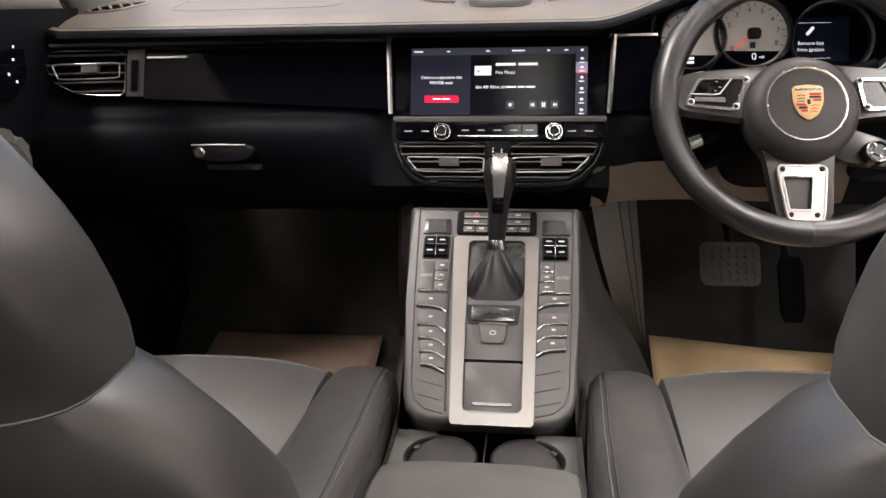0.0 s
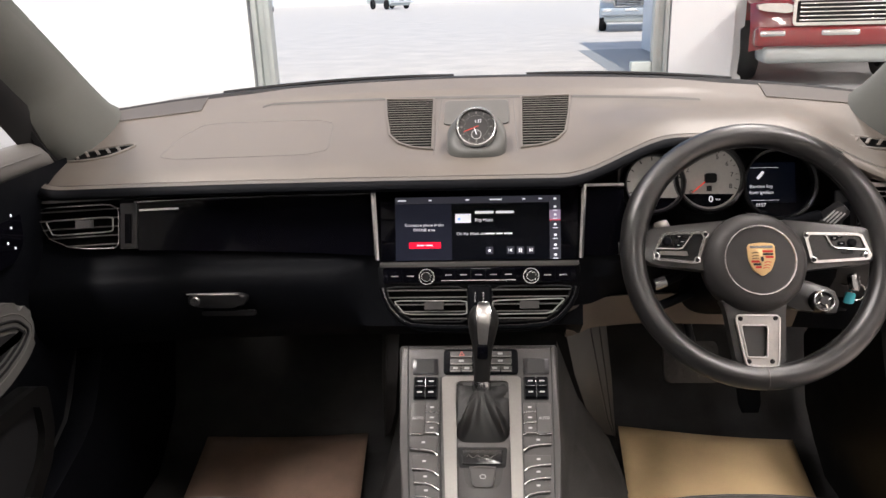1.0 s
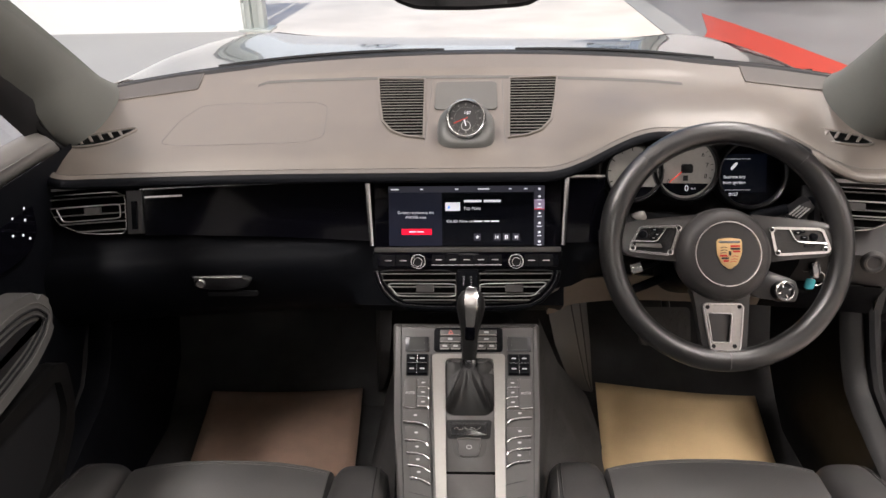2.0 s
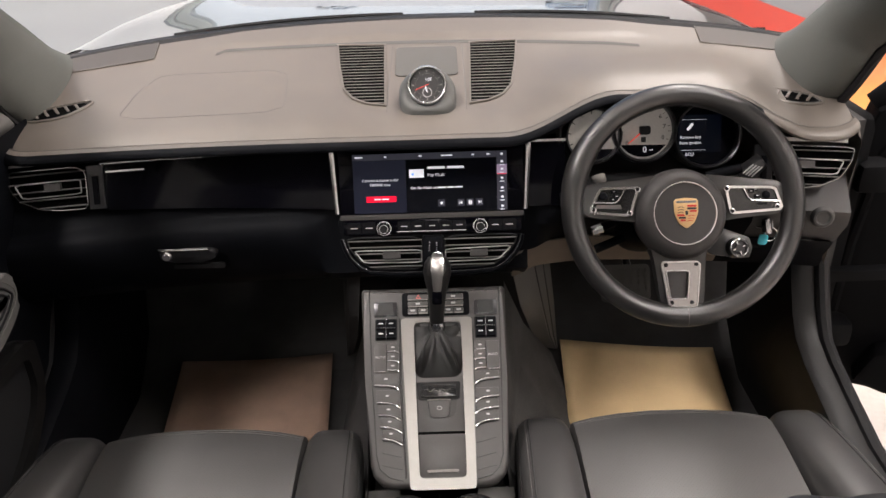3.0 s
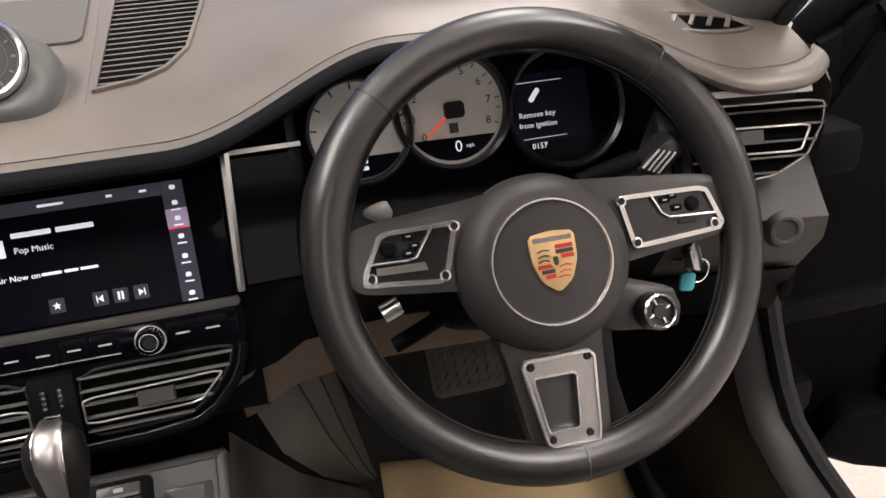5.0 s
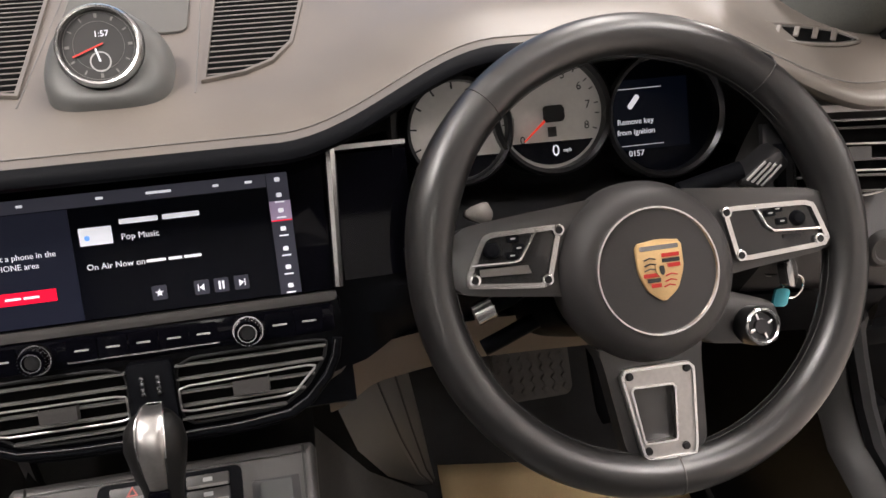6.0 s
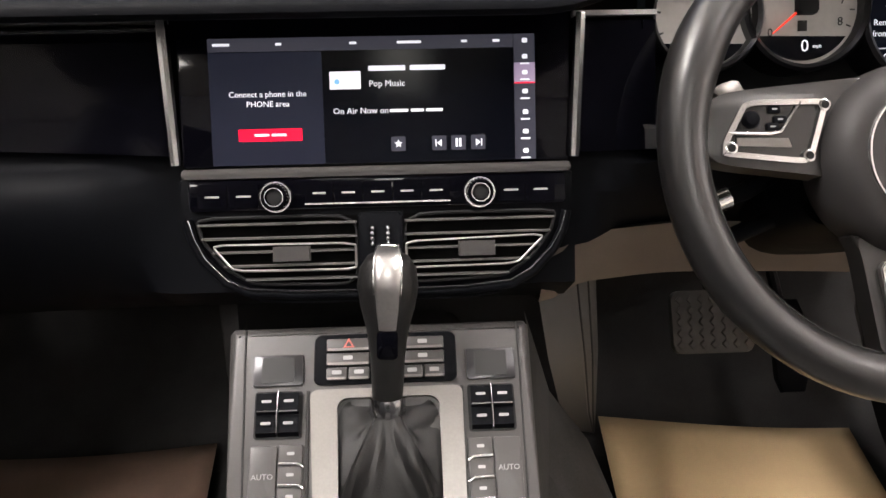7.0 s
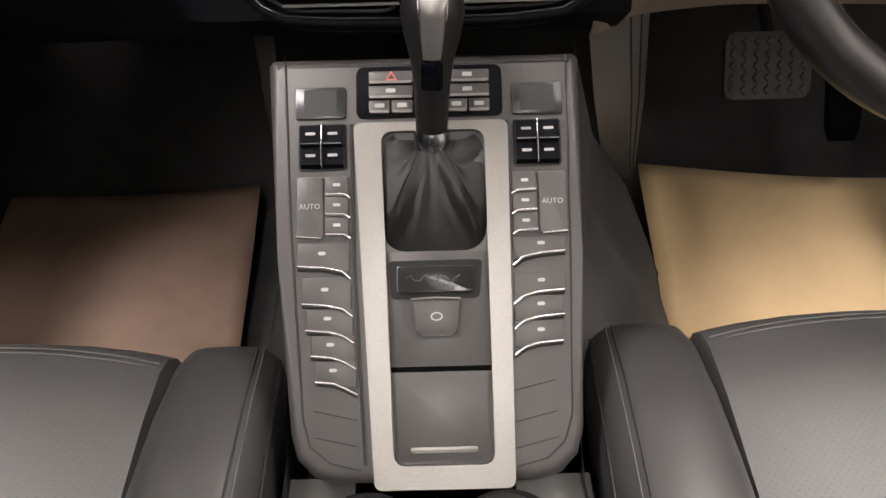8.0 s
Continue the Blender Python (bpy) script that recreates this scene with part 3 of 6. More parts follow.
for x0, x1, y0, y1 in ((-0.69, -0.24, -2.05, -0.33), (0.24, 0.69, -2.05, -0.33), (-0.24, 0.24, -0.62, -0.33), (-0.24, 0.24, -2.05, -1.75)):
    box(bm, x0, x1, y0, y1, 1.564, 1.58)
part("roof_skin", bm, BLACKPAINT, car)
for k in (-1, 1):
    bm = bmesh.new()
    box(bm, min(k * 0.804, k * 0.83), max(k * 0.804, k * 0.83), -2.05, -1.17, 0.32, 1.1, bevel=0.01)
    part("rear_door_skin", bm, BLACKPAINT, car)
bm = bmesh.new()
box(bm, -0.8, 0.8, -2.10, -2.055, 0.32, 1.1, bevel=0.01)
part("tailgate_skin", bm, BLACKPAINT, car)
bm = bmesh.new()
box(bm, -0.24, 0.24, -1.75, -0.62, 1.535, 1.541)
pane = part("unseen_roof_glass", bm, GLASS, car)
pane.visible_shadow = False
# rear of the cabin: bulkhead, rear bench, tailgate
bm = bmesh.new()
box(bm, -0.74, 0.74, -2.05, -1.98, 0.3, 1.1)
part("tailgate", bm, DARKSKIN, car)
bm = bmesh.new()
box(bm, -0.66, 0.66, -1.95, -1.45, 0.4, 0.62, bevel=0.04)
part("rear_bench", bm, SEATSKIN, car)
bm = bmesh.new()
box(bm, -0.66, 0.66, -1.97, -1.82, 0.6, 1.2, bevel=0.04)
part("rear_backrest", bm, LEATHER, car)
for k in (-1, 1):
    bm = bmesh.new()
    box(bm, min(k * 0.74, k * 0.8), max(k * 0.74, k * 0.8), -2.0, -1.15, 0.3, 1.1)
    part("rear_door", bm, DARKSKIN, car)
    part("door_pillar", tube([(k * 0.74, -1.15, 1.05), (k * 0.66, -1.17, 1.52)], 0.05, I4, 10), PILLAR, car)
    part("rear_pillar", tube([(k * 0.74, -1.98, 1.05), (k * 0.64, -1.95, 1.52)], 0.07, I4, 10), PILLAR, car)
# kick trims and sills; the passenger's is blacker, its shade put in the colour
for k in (-1, 1):
    edge = [(0.075, 0.93), (0.06, 0.79), (0.03, 0.73), (0.0, 0.68), (-0.03, 0.645), (-0.08, 0.622), (-0.14, 0.605), (-0.25, 0.575), (-0.45, 0.56), (-0.9, 0.56), (-1.5, 0.56)]
    rows = []
    for n, (y, z) in enumerate(edge):
        f = max(0.0, 1 - n / 7)
        deep = 0.24 * f + 0.02
        low = max(0.40, z - 0.25 * f - 0.05 - 0.03 * n)
        rows.append([(k * 0.735, y - 0.006, z + 0.006), (k * 0.705, y - 0.008, z + 0.008), (k * 0.688, y - 0.002, z + 0.002), (k * 0.683, y + deep * 0.15, z - (z - low) * 0.15), (k * 0.682, y + deep * 0.6, z - (z - low) * 0.55), (k * 0.684, y + deep, low)])
    part("kick_trim", loft(rows), KICKSKIN if k > 0 else DARKSKIN, car, "dark plastic kick panel and sill trim")
    part("seal_strip", tube([(k * 0.742, y - 0.012, z + 0.004) for y, z in edge], 0.012, I4, 8), RUBBER, car)
    rows = [[(k * 0.75, y - 0.02, z - 0.004), (k * 0.765, y - 0.015, z - 0.03), (k * 0.772, y - 0.0, z - 0.10), (k * 0.775, y + 0.02, z - 0.25)] for y, z in edge]
    part("sill_edge", loft(rows), RUBBER, car)
bm = bmesh.new()
box(bm, -0.757, -0.742, -0.15, 0.45, 0.30, 1.06)
part("side_inner", bm, CARPET, car)
bm = bmesh.new()
box(bm, 0.742, 0.757, 0.03, 0.45, 0.70, 1.06)
part("side_inner", bm, CARPET, car)
bm = bmesh.new()
box(bm, 0.745, 0.82, 0.08, 0.32, 0.38, 1.05, bevel=0.03)
part("hinge_post", bm, DOORSKIN, car)
for z in (0.55, 0.9):
    bm = bmesh.new()
    box(bm, 0.79, 0.86, 0.06, 0.12, z, z + 0.06, bevel=0.015)
    part("hinge", bm, DOORSKIN, car)
bm = bmesh.new()
box(bm, 0.76, 0.98, 0.04, 0.065, 0.725, 0.75, bevel=0.004)
part("check_strap", bm, DOORSKIN, car)

# ---------------------------------------------------------------- the dashboard
dash = thing("dashboard", (0, 0.2, 0.6), "beige-topped car dashboard with black lower half", "dashboard")
HOODX = (0.13, 0.33, 0.50, 0.64)


def rise(x):
    return smoothstep(HOODX[0], HOODX[1], x) * (1 - smoothstep(HOODX[2], HOODX[3], x))


def hood(x, y):
    """The rise over the instruments."""
    return 0.032 * rise(x) * (1 - smoothstep(0.09, 0.27, y))


def brow(x):
    """How far the dash edge draws back over the instruments."""
    return 0.062 * rise(x)


def corner(x):
    """How far the dash edge rounds off at its ends."""
    return 0.03 * max(0.0, (abs(x) - 0.655) / 0.065) ** 2.5


def wrap(x):
    return -0.2 * max(0.0, abs(x) - 0.2) ** 2


def top_z(x, y):
    return 1.075 + 0.26 * y + hood(x, y)


rows = []
for i in range(121):
    x = -0.72 + 1.44 * i / 120
    row = []
    for j in range(33):
        y = lerp(wrap(x) * 0.5 + brow(x) + corner(x), back(x), j / 32)
        ridge = 0.004 * smoothstep(0.31, 0.318, y + 0.05 * (x / 0.72) ** 2) * (1 - smoothstep(0.36, 0.47, abs(x))) if y > 0.25 else 0.0
        nose = -0.007 * max(0.0, 1 - (y - wrap(x) * 0.5 - brow(x) - corner(x)) / 0.05) ** 2
        row.append((x, y, top_z(x, y) + ridge + nose))
    rows.append(row)
part("dash_top", loft(rows), BEIGE, dash, "beige leather-look dash top")
rows = []
for i in range(121):
    x = -0.72 + 1.44 * i / 120
    w, h = wrap(x) * 0.5 + brow(x) + corner(x), hood(x, 0) + 0.26 * (brow(x) + corner(x))
    rows.append([(x, w + dy, z + h) for dy, z in ((0.002, 1.0688), (-0.006, 1.0680), (-0.014, 1.0662), (-0.020, 1.0632), (-0.0235, 1.0595), (-0.0245, 1.055), (-0.0215, 1.051), (-0.016, 1.049), (0.03, 1.044), (0.06, 1.044))])
part("lip_roll", loft([r[:3] for r in rows]), BEIGE, dash, "beige rounded front edge")
cut = 107
part("lip", loft([r[2:] for r in rows[:cut + 1]]), DARKSKIN, dash, "black leather underside of the front edge")
part("lip_end", loft([r[2:] for r in rows[cut:]]), BEIGE, dash, "beige underside of the dash corner")
part("lip_seam", tube([(x, wrap(x) * 0.5 + brow(x) + corner(x) - 0.0005, 1.0692 + hood(x, 0) + 0.26 * (brow(x) + corner(x))) for x in [-0.72 + 1.44 * i / 120 for i in range(121)]], 0.0006, I4, 6), STITCH, dash)
# the rounded ends of the dash
for k in (-1, 1):
    rows = []
    for j in range(17):
        t = j / 16
        y = lerp(wrap(0.72) * 0.5 + corner(0.72) - 0.025, back(0.72), t)
        z = 1.075 + 0.26 * max(y, -0.03)
        drop = 0.03 if j == 0 else 0.0
        rows.append([(k * (0.72 + dx), y, z - dz - drop * 0.5) for dx, dz in ((0.0, 0.003), (0.005, 0.008), (0.008, 0.018), (0.006, 0.05), (-0.008, 0.25))])
    part("end_cap", loft(rows), BEIGE if k > 0 else DARKSKIN, dash)
# face towards the passenger, and the glove box below
rows = []
for i in range(61):
    x = -0.725 + 0.895 * i / 60
    w = wrap(x)
    s = smoothstep(-0.235, -0.168, x)
    rows.append([(x, 0.008 + lerp(w + y, 0.355 * (z - 0.98) + 0.012 if z > 0.8 else w + y, s), z) for y, z in ((0.035, 1.05), (0.012, 0.99), (-0.012, 0.936), (-0.022, 0.93), (-0.034, 0.925), (-0.043, 0.915), (-0.047, 0.90), (-0.046, 0.88), (-0.042, 0.86), (-0.03, 0.825), (0.0, 0.79), (0.08, 0.755), (0.3, 0.74))])
part("dash_face", loft(rows), DARKSKIN, dash)
# gloss panel with bright trim, passenger side


def on_face(x, v, w):
    p = FACE @ Vector((x, v, w))
    return (p.x, p.y + wrap(x), p.z)


def face_strip(name, x0, x1, v0, v1, w0, w1, mat, parent, n=16, label="", low=None):
    rows = []
    for i in range(n + 1):
        x = lerp(x0, x1, i / n)
        if callable(low):
            v0 = low(x)
        rows.append([on_face(x, v, w) for v, w in ((v0, w0), (v0, w1), (v1, w1), (v1, w0))])
    return part(name, loft(rows, close=True, caps=True), mat, parent, label)


face_strip("gloss_panel", -0.555, -0.168, -0.046, 0.062, 0.0, 0.006, GLOSS, dash, label="piano black trim panel", low=lambda x: lerp(-0.020, -0.042, (x + 0.555) / 0.387))
face_strip("chrome_trim", -0.735, -0.166, 0.0655, 0.0695, 0.0, 0.010, TRIM, dash)
face_strip("chrome_trim", -0.56, -0.168, 0.0585, 0.0605, 0.004, 0.0085, DARKMETAL, dash)
for x, s in ((-0.164, -1), (0.166, 1)):
    part("chrome_upright", tube([on_face(x + s * 0.006 * (1 - t / 6), lerp(0.068, -0.05, t / 6), 0.008) for t in range(7)], lambda t: 0.0052 - 0.0007 * t, I4, 8), CHROME, dash, "polished chrome upright")
# chrome sliver drawn in place of a bright reflection in the gloss panel
face_strip("reflection_strip", -0.553, -0.49, 0.044, 0.047, 0.006, 0.0075, CHROME, dash)
# gloss panel driver side
face_strip("gloss_panel", 0.172, 0.236, -0.046, 0.062, 0.0, 0.006, GLOSS, dash)
face_strip("chrome_trim", 0.166, 0.236, 0.0655, 0.0695, 0.0, 0.010, TRIM, dash)
# glove box handle
gb = part("glovebox_door", slab(rounded(-0.62, -0.19, 0.80, 0.915, 0.02), -0.0, 0.004, Matrix.Translation((0, -0.038, 0)) @ pose(0, 0, 0, 90 - 8, 0, 0) @ Matrix.Translation((0, 0.01, 0))), DARKSKIN, dash)
part("glovebox_handle", slab(soften([(-0.475, 0.868), (-0.385, 0.868), (-0.372, 0.886), (-0.388, 0.893), (-0.475, 0.893)], 0.2, 2), 0.040, 0.056, pose(0, 0, 0, 90, 0, 0), 0.004), BLACKMETAL, gb, "chrome-edged glove box handle")
part("handle_trim", tube([(-0.475, -0.054, 0.8925), (-0.43, -0.057, 0.8935), (-0.388, -0.054, 0.8925)], 0.0022, I4, 8), CHROME, gb)
part("lock", spin([(0, 0.004), (0.007, 0.004), (0.009, 0.0)], Matrix.Translation((-0.462, -0.056, 0.881)) @ pose(0, 0, 0, 90, 0, 0), 20), CHROME, gb)
part("handle_recess", slab(rounded(-0.455, -0.365, 0.853, 0.862, 0.004), 0.046, 0.052, pose(0, 0, 0, 90, 0, 0)), RUBBER, gb)
# driver's side lower dash
rows = []
for i in range(41):
    x = 0.155 + 0.565 * i / 40
    w = wrap(x)
    d = 0.02 * smoothstep(0.16, 0.3, x)
    s = 1 - smoothstep(0.168, 0.225, x)
    c = smoothstep(0.226, 0.248, x) * (1 - smoothstep(0.565, 0.59, x))
    rows.append([(x, 0.008 + lerp(w + y + d, 0.355 * (z - 0.98) + 0.012, s), z - c * max(0.0, z - 0.945) * 0.9) for y, z in ((0.05, 1.04), (0.035, 1.0), (-0.012, 0.945), (-0.03, 0.925), (-0.028, 0.90), (0.0, 0.855))])
part("driver_face", loft(rows[:30]), DARKSKIN, dash)
part("end_panel", loft(rows[29:]), AIRBAG, dash, "grey leather dash end round the side vent")
rows = []
for i in range(41):
    x = 0.145 + 0.57 * i / 40
    w = wrap(x)
    d = 0.02 * smoothstep(0.16, 0.3, x) - 0.035 * (1 - smoothstep(0.145, 0.2, x))
    rows.append([(x, w + y + d, z) for y, z in ((0.0, 0.856), (0.014, 0.83), (0.026, 0.80), (0.034, 0.787), (0.05, 0.782), (0.30, 0.79))])
part("knee_panel", loft(rows[:28]), TAUPE, dash, "taupe plastic knee panel")
part("knee_panel_end", loft(rows[27:]), DARKSKIN, dash)
# airbag cover line
loop = soften([(-0.545, 0.062), (-0.252, 0.072), (-0.262, 0.21), (-0.5, 0.205), (-0.53, 0.15)], 0.12, 2)
part("airbag_seam", tube([(x, y, top_z(x, y) + 0.0001) for x, y in loop], 0.0007, I4, 6, True), STITCH, dash)
crease = [(-0.412, 0.274), (-0.396, 0.287), (-0.34, 0.292), (-0.22, 0.2965), (-0.11, 0.2985), (0.0, 0.2985), (0.14, 0.2925), (0.27, 0.281), (0.36, 0.270), (0.41, 0.258)]
part("defroster_slot", loft([[(x, y - 0.0065, top_z(x, y - 0.0065) + 0.0006), (x, y, top_z(x, y) + 0.0012), (x, y + 0.0055, top_z(x, y + 0.0055) + 0.0006)] for x, y in crease]), SPEAKPANEL, dash, "long thin windscreen vent slot")
# defroster meshes in the corners
for k in (-1, 1):
    pts = [(k * 0.70, 0.285), (k * 0.535, 0.325), (k * 0.53, 0.262), (k * 0.675, 0.222)]
    rows = []
    for t in range(9):
        a, b = t / 8, 1 - t / 8
        rows.append([(lerp(lerp(pts[0][0], pts[1][0], a), lerp(pts[3][0], pts[2][0], a), s / 4), lerp(lerp(pts[0][1], pts[1][1], a), lerp(pts[3][1], pts[2][1], a), s / 4)) for s in range(5)])
    part("tweeter_mesh", loft([[(x, y, top_z(x, y) + 0.0015) for x, y in r] for r in rows]), MESH, dash, "fine beige tweeter mesh")
    rim = [(pts[2][0], pts[2][1]), (pts[1][0], pts[1][1])]
    part("mesh_edge", tube([(x, y, top_z(x, y) + 0.002) for x, y in ((pts[3][0], pts[3][1]), *rim)], 0.0008, I4, 6), BEIGE, dash)
# side defroster vents: raised beige surround, dark well, five broad slanting slats
for k, dx, dy in ((-1, 0.0, 0.0), (1, -0.026, -0.018)):
    out = [(0.710, 0.066), (0.706, 0.078), (0.696, 0.092), (0.66, 0.107), (0.615, 0.122), (0.604, 0.121), (0.603, 0.113), (0.633, 0.078), (0.66, 0.066), (0.69, 0.061)]
    out = [(k * (x + dx), y + dy) for x, y in (out if k > 0 else out[::-1])]
    loop = soften(out, 0.2, 2)
    m = Matrix(((1, 0, 0, 0), (0, 1, 0, 0), (0, 0.26, 1, 1.0752), (0, 0, 0, 1)))
    v = part("side_defroster", slab(loop, 0.0, 0.001, m), VOID, dash)
    for d, r, mat in ((0.0, 0.0022, BEIGE), (0.0042, 0.0010, SPEAKPANEL)):
        part("rim", tube([(x, y, 1.0762 + 0.26 * y) for x, y in inset(loop, d - 0.001)], r, I4, 8, True), mat, v)
    for j in range(5):
        t = (j + 0.75) / 5.3
        x, y = lerp(0.703, 0.617, t) + dx, lerp(0.075, 0.107, t) + dy
        h = lerp(0.0125, 0.0085, t)
        bm = bmesh.new()
        box(bm, -0.0026, 0.0026, -h, h, 0.0, 0.0022, Matrix.Translation((k * x, y, 1.0762 + 0.26 * y)) @ pose(0, 0, 0, math.degrees(math.atan(0.26)), 0, k * -38.0), bevel=0.0008, seg=1)
        part("slat", bm, BEIGE, v)

# loudspeaker grilles either side of the clock
for k in (-1, 1):
    out = [(0.0845, 0.286), (0.1735, 0.290), (0.1645, 0.2165), (0.1505, 0.135), (0.132, 0.1035), (0.108, 0.0875), (0.0765, 0.080)]
    g = thing("dash_speaker_grille", (k * 0.12, 0.18, 1.12), "beige-framed dash loudspeaker grille with black slots", "speaker grille", "dash grilles")
    m = Matrix(((k, 0, 0, 0), (0, 1, 0, 0), (0, 0.26, 1, 1.0755), (0, 0, 0, 1)))
    part("backing", slab(out[::-1], 0.0, 0.001, m), VOID, g)
    inner = out
    outer = inset(out[::-1], -0.0035)[::-1]
    outer2 = [(x * 1.0, y) for x, y in outer]
    part("frame", ring(outer2, inner, 0.0, 0.003, m), BEIGE, g)
    for j in range(20):
        y = 0.281 - j * 0.0102
        hits = [xa + (xb - xa) * (y - ya) / (yb - ya) for (xa, ya), (xb, yb) in zip(out, out[1:] + out[:1]) if (ya - y) * (yb - y) < 0]
        x0, x1 = min(hits), max(hits)
        if x1 - x0 < 0.006:
            continue
        bm = bmesh.new()
        box(bm, x0, x1, y - 0.0010, y + 0.0010, 0.0009, 0.0014, m)
        part("slat", bm, SLAT, g)

# ---------------------------------------------------------------- the clock on the dash
clock = thing("dash_clock", (0, 0.066, 1.10), "round dark stopwatch clock with chrome ring on the dash", "clock")
CLK = frame_at((0.0, 0.072, 1.1325), 27) @ Matrix.Scale(0.92, 4)
part("panel", slab(rounded(-0.060, 0.057, 0.172, 0.274, 0.010), 0.0, 0.002, Matrix(((1, 0, 0, 0), (0, 1, 0, 0), (0, 0.26, 1, 1.0757), (0, 0, 0, 1)))), SPEAKPANEL, clock)
rows = []
for j in range(9):
    t = j / 8
    row = []
    for s in range(40):
        a = 2 * math.pi * s / 40
        ca, sa = math.cos(a), math.sin(a)
        bx, by = 0.050 * math.copysign(abs(ca) ** 0.5, ca), 0.096 + 0.048 * math.copysign(abs(sa) ** 0.6, sa)
        low, up = Vector((bx, by, 1.073 + 0.26 * by)), CLK @ Vector((0.0378 * ca, 0.0378 * sa, 0.001))
        row.append(low.lerp(up, t) + (low - up) * 0.0 + Vector((0.006 * ca, 0.004 * sa, 0.004)) * math.sin(math.pi * t))
    rows.append(row)
part("housing", loft(rows, close=True), CLOCKWELL, clock)
for x in (-0.070, 0.068):
    part("panel_joint", tube([(x + 0.004 * (t - 3) / 6 * (1 if x < 0 else 0), lerp(0.062, 0.284, t / 6), top_z(0, lerp(0.062, 0.284, t / 6)) + 0.0002) for t in range(7)], 0.0007, I4, 6), STITCH, clock)
part("pod", spin([(0.0, -0.03), (0.036, -0.03), (0.0375, 0.0), (0.036, 0.004)], CLK, 48), CLOCKWELL, clock)
part("bezel", spin([(0.0315, 0.006), (0.0325, 0.0095), (0.0345, 0.010), (0.0368, 0.006), (0.0372, 0.0)], CLK, 56), CHROME, clock, "polished chrome ring")
dial = part("dial", spin([(0.0, 0.005), (0.0318, 0.005), (0.0318, 0.0)], CLK, 48), INK, clock)
for j in range(12):
    a = radians(30 * j)
    bm = bmesh.new()
    box(bm, -0.0007 if j % 3 else -0.0012, 0.0007 if j % 3 else 0.0012, 0.0245, 0.0282, 0.005, 0.0055, CLK @ pose(0, 0, 0, 0, 0, math.degrees(a)))
    part("hour_mark", bm, DIMPRINT, dial)
part("minute_track", ring(circle(0.0300), circle(0.0296), 0.005, 0.0054, CLK), DIMPRINT, dial)
part("inner_track", ring(circle(0.0215), circle(0.0212), 0.005, 0.0054, CLK), DIMPRINT, dial)
lettering("digits", "1:57", 0.0075, CLK @ Matrix.Translation((0.003, 0.010, 0.0056)), UIWHITE, dial)
part("small_dial", ring([(0.009 * math.cos(radians(15 * i)), 0.009 * math.sin(radians(15 * i))) for i in range(24)], [(0.0078 * math.cos(radians(15 * i)), 0.0078 * math.sin(radians(15 * i))) for i in range(24)], 0.005, 0.0055, CLK @ Matrix.Translation((0, -0.014, 0))), LEGEND, dial)
bm = bmesh.new()
box(bm, -0.0006, 0.0006, -0.004, 0.024, 0.006, 0.0067, CLK @ pose(0, 0, 0, 0, 0, 112))
part("hand", bm, HANDRED, dial, "red second hand")
bm = bmesh.new()
box(bm, -0.0007, 0.0007, 0.0, 0.012, 0.0057, 0.0062, CLK @ pose(0, -0.014, 0, 0, 0, 15))
part("hand", bm, UIWHITE, dial)

# ---------------------------------------------------------------- the touch screen
scr = thing("touch_screen", (0, 0.0, 0.95), "wide glossy touch screen showing a radio menu", "screen")
part("surround", slab(rounded(-0.159, 0.163, -0.052, 0.070, 0.003), -0.005, 0.006, FACE, 0.0015), GLOSS, scr, "gloss black surround")
disp = part("display", slab(rounded(-0.134, 0.134, -0.051, 0.052, 0.002), 0.006, 0.0068, FACE), SCREEN, scr)


def ui(name, x0, x1, y0, y1, mat, r=0.0006, z=0.0069):
    return plate(name, FACE, x0, x1, y0, y1, z, z + 0.0003, mat, disp, r)


ui("side_panel", -0.134, -0.042, -0.051, 0.0405, UIPANEL)
ui("status_bar", -0.134, 0.116, 0.0412, 0.052, UIGREY)
ui("menu_bar", 0.1165, 0.134, -0.051, 0.052, UIGREY)
ui("menu_tab", 0.1165, 0.134, 0.0125, 0.0285, UIVIOLET, z=0.0073)
ui("menu_tab_line", 0.1165, 0.134, 0.0115, 0.0125, UIRED, z=0.0073)
ui("red_button", -0.112, -0.060, -0.0315, -0.0215, UIRED, z=0.0073)
ui("station_picture", -0.036, -0.0105, 0.0095, 0.024, UIWHITE, z=0.0073)
ui("picture_mark", -0.032, -0.028, 0.0135, 0.0175, material("mark_blue", (0.1, 0.25, 0.7), 0.4, emit=0.8), 0.0015, 0.0077)
AT = lambda x, y: FACE @ Matrix.Translation((x, y, 0.0076))
lettering("text", "Connect a phone in the", 0.0066, AT(-0.087, 0.0065), UIWHITE, disp)
lettering("text", "PHONE area", 0.0066, AT(-0.087, -0.0015), UIWHITE, disp)
for x0, x1 in ((-0.099, -0.087), (-0.085, -0.073)):
    ui("button_text", x0, x1, -0.0275, -0.0255, UIWHITE, z=0.0077)
for x0, x1 in ((-0.004, 0.0265), (0.030, 0.0595)):
    ui("title_bar", x0, x1, 0.0240, 0.0282, UIWHITE, 0.001, 0.0073)
lettering("text", "Pop Music", 0.0072, AT(-0.004, 0.0135), UIWHITE, disp, align="LEFT")
lettering("text", "On Air Now on", 0.0070, AT(-0.034, -0.0085), UIWHITE, disp, align="LEFT")
for x0, x1 in ((0.0125, 0.028), (0.030, 0.041), (0.0425, 0.0565)):
    ui("line_bar", x0, x1, -0.0098, -0.0074, UIWHITE, 0.0008, 0.0073)
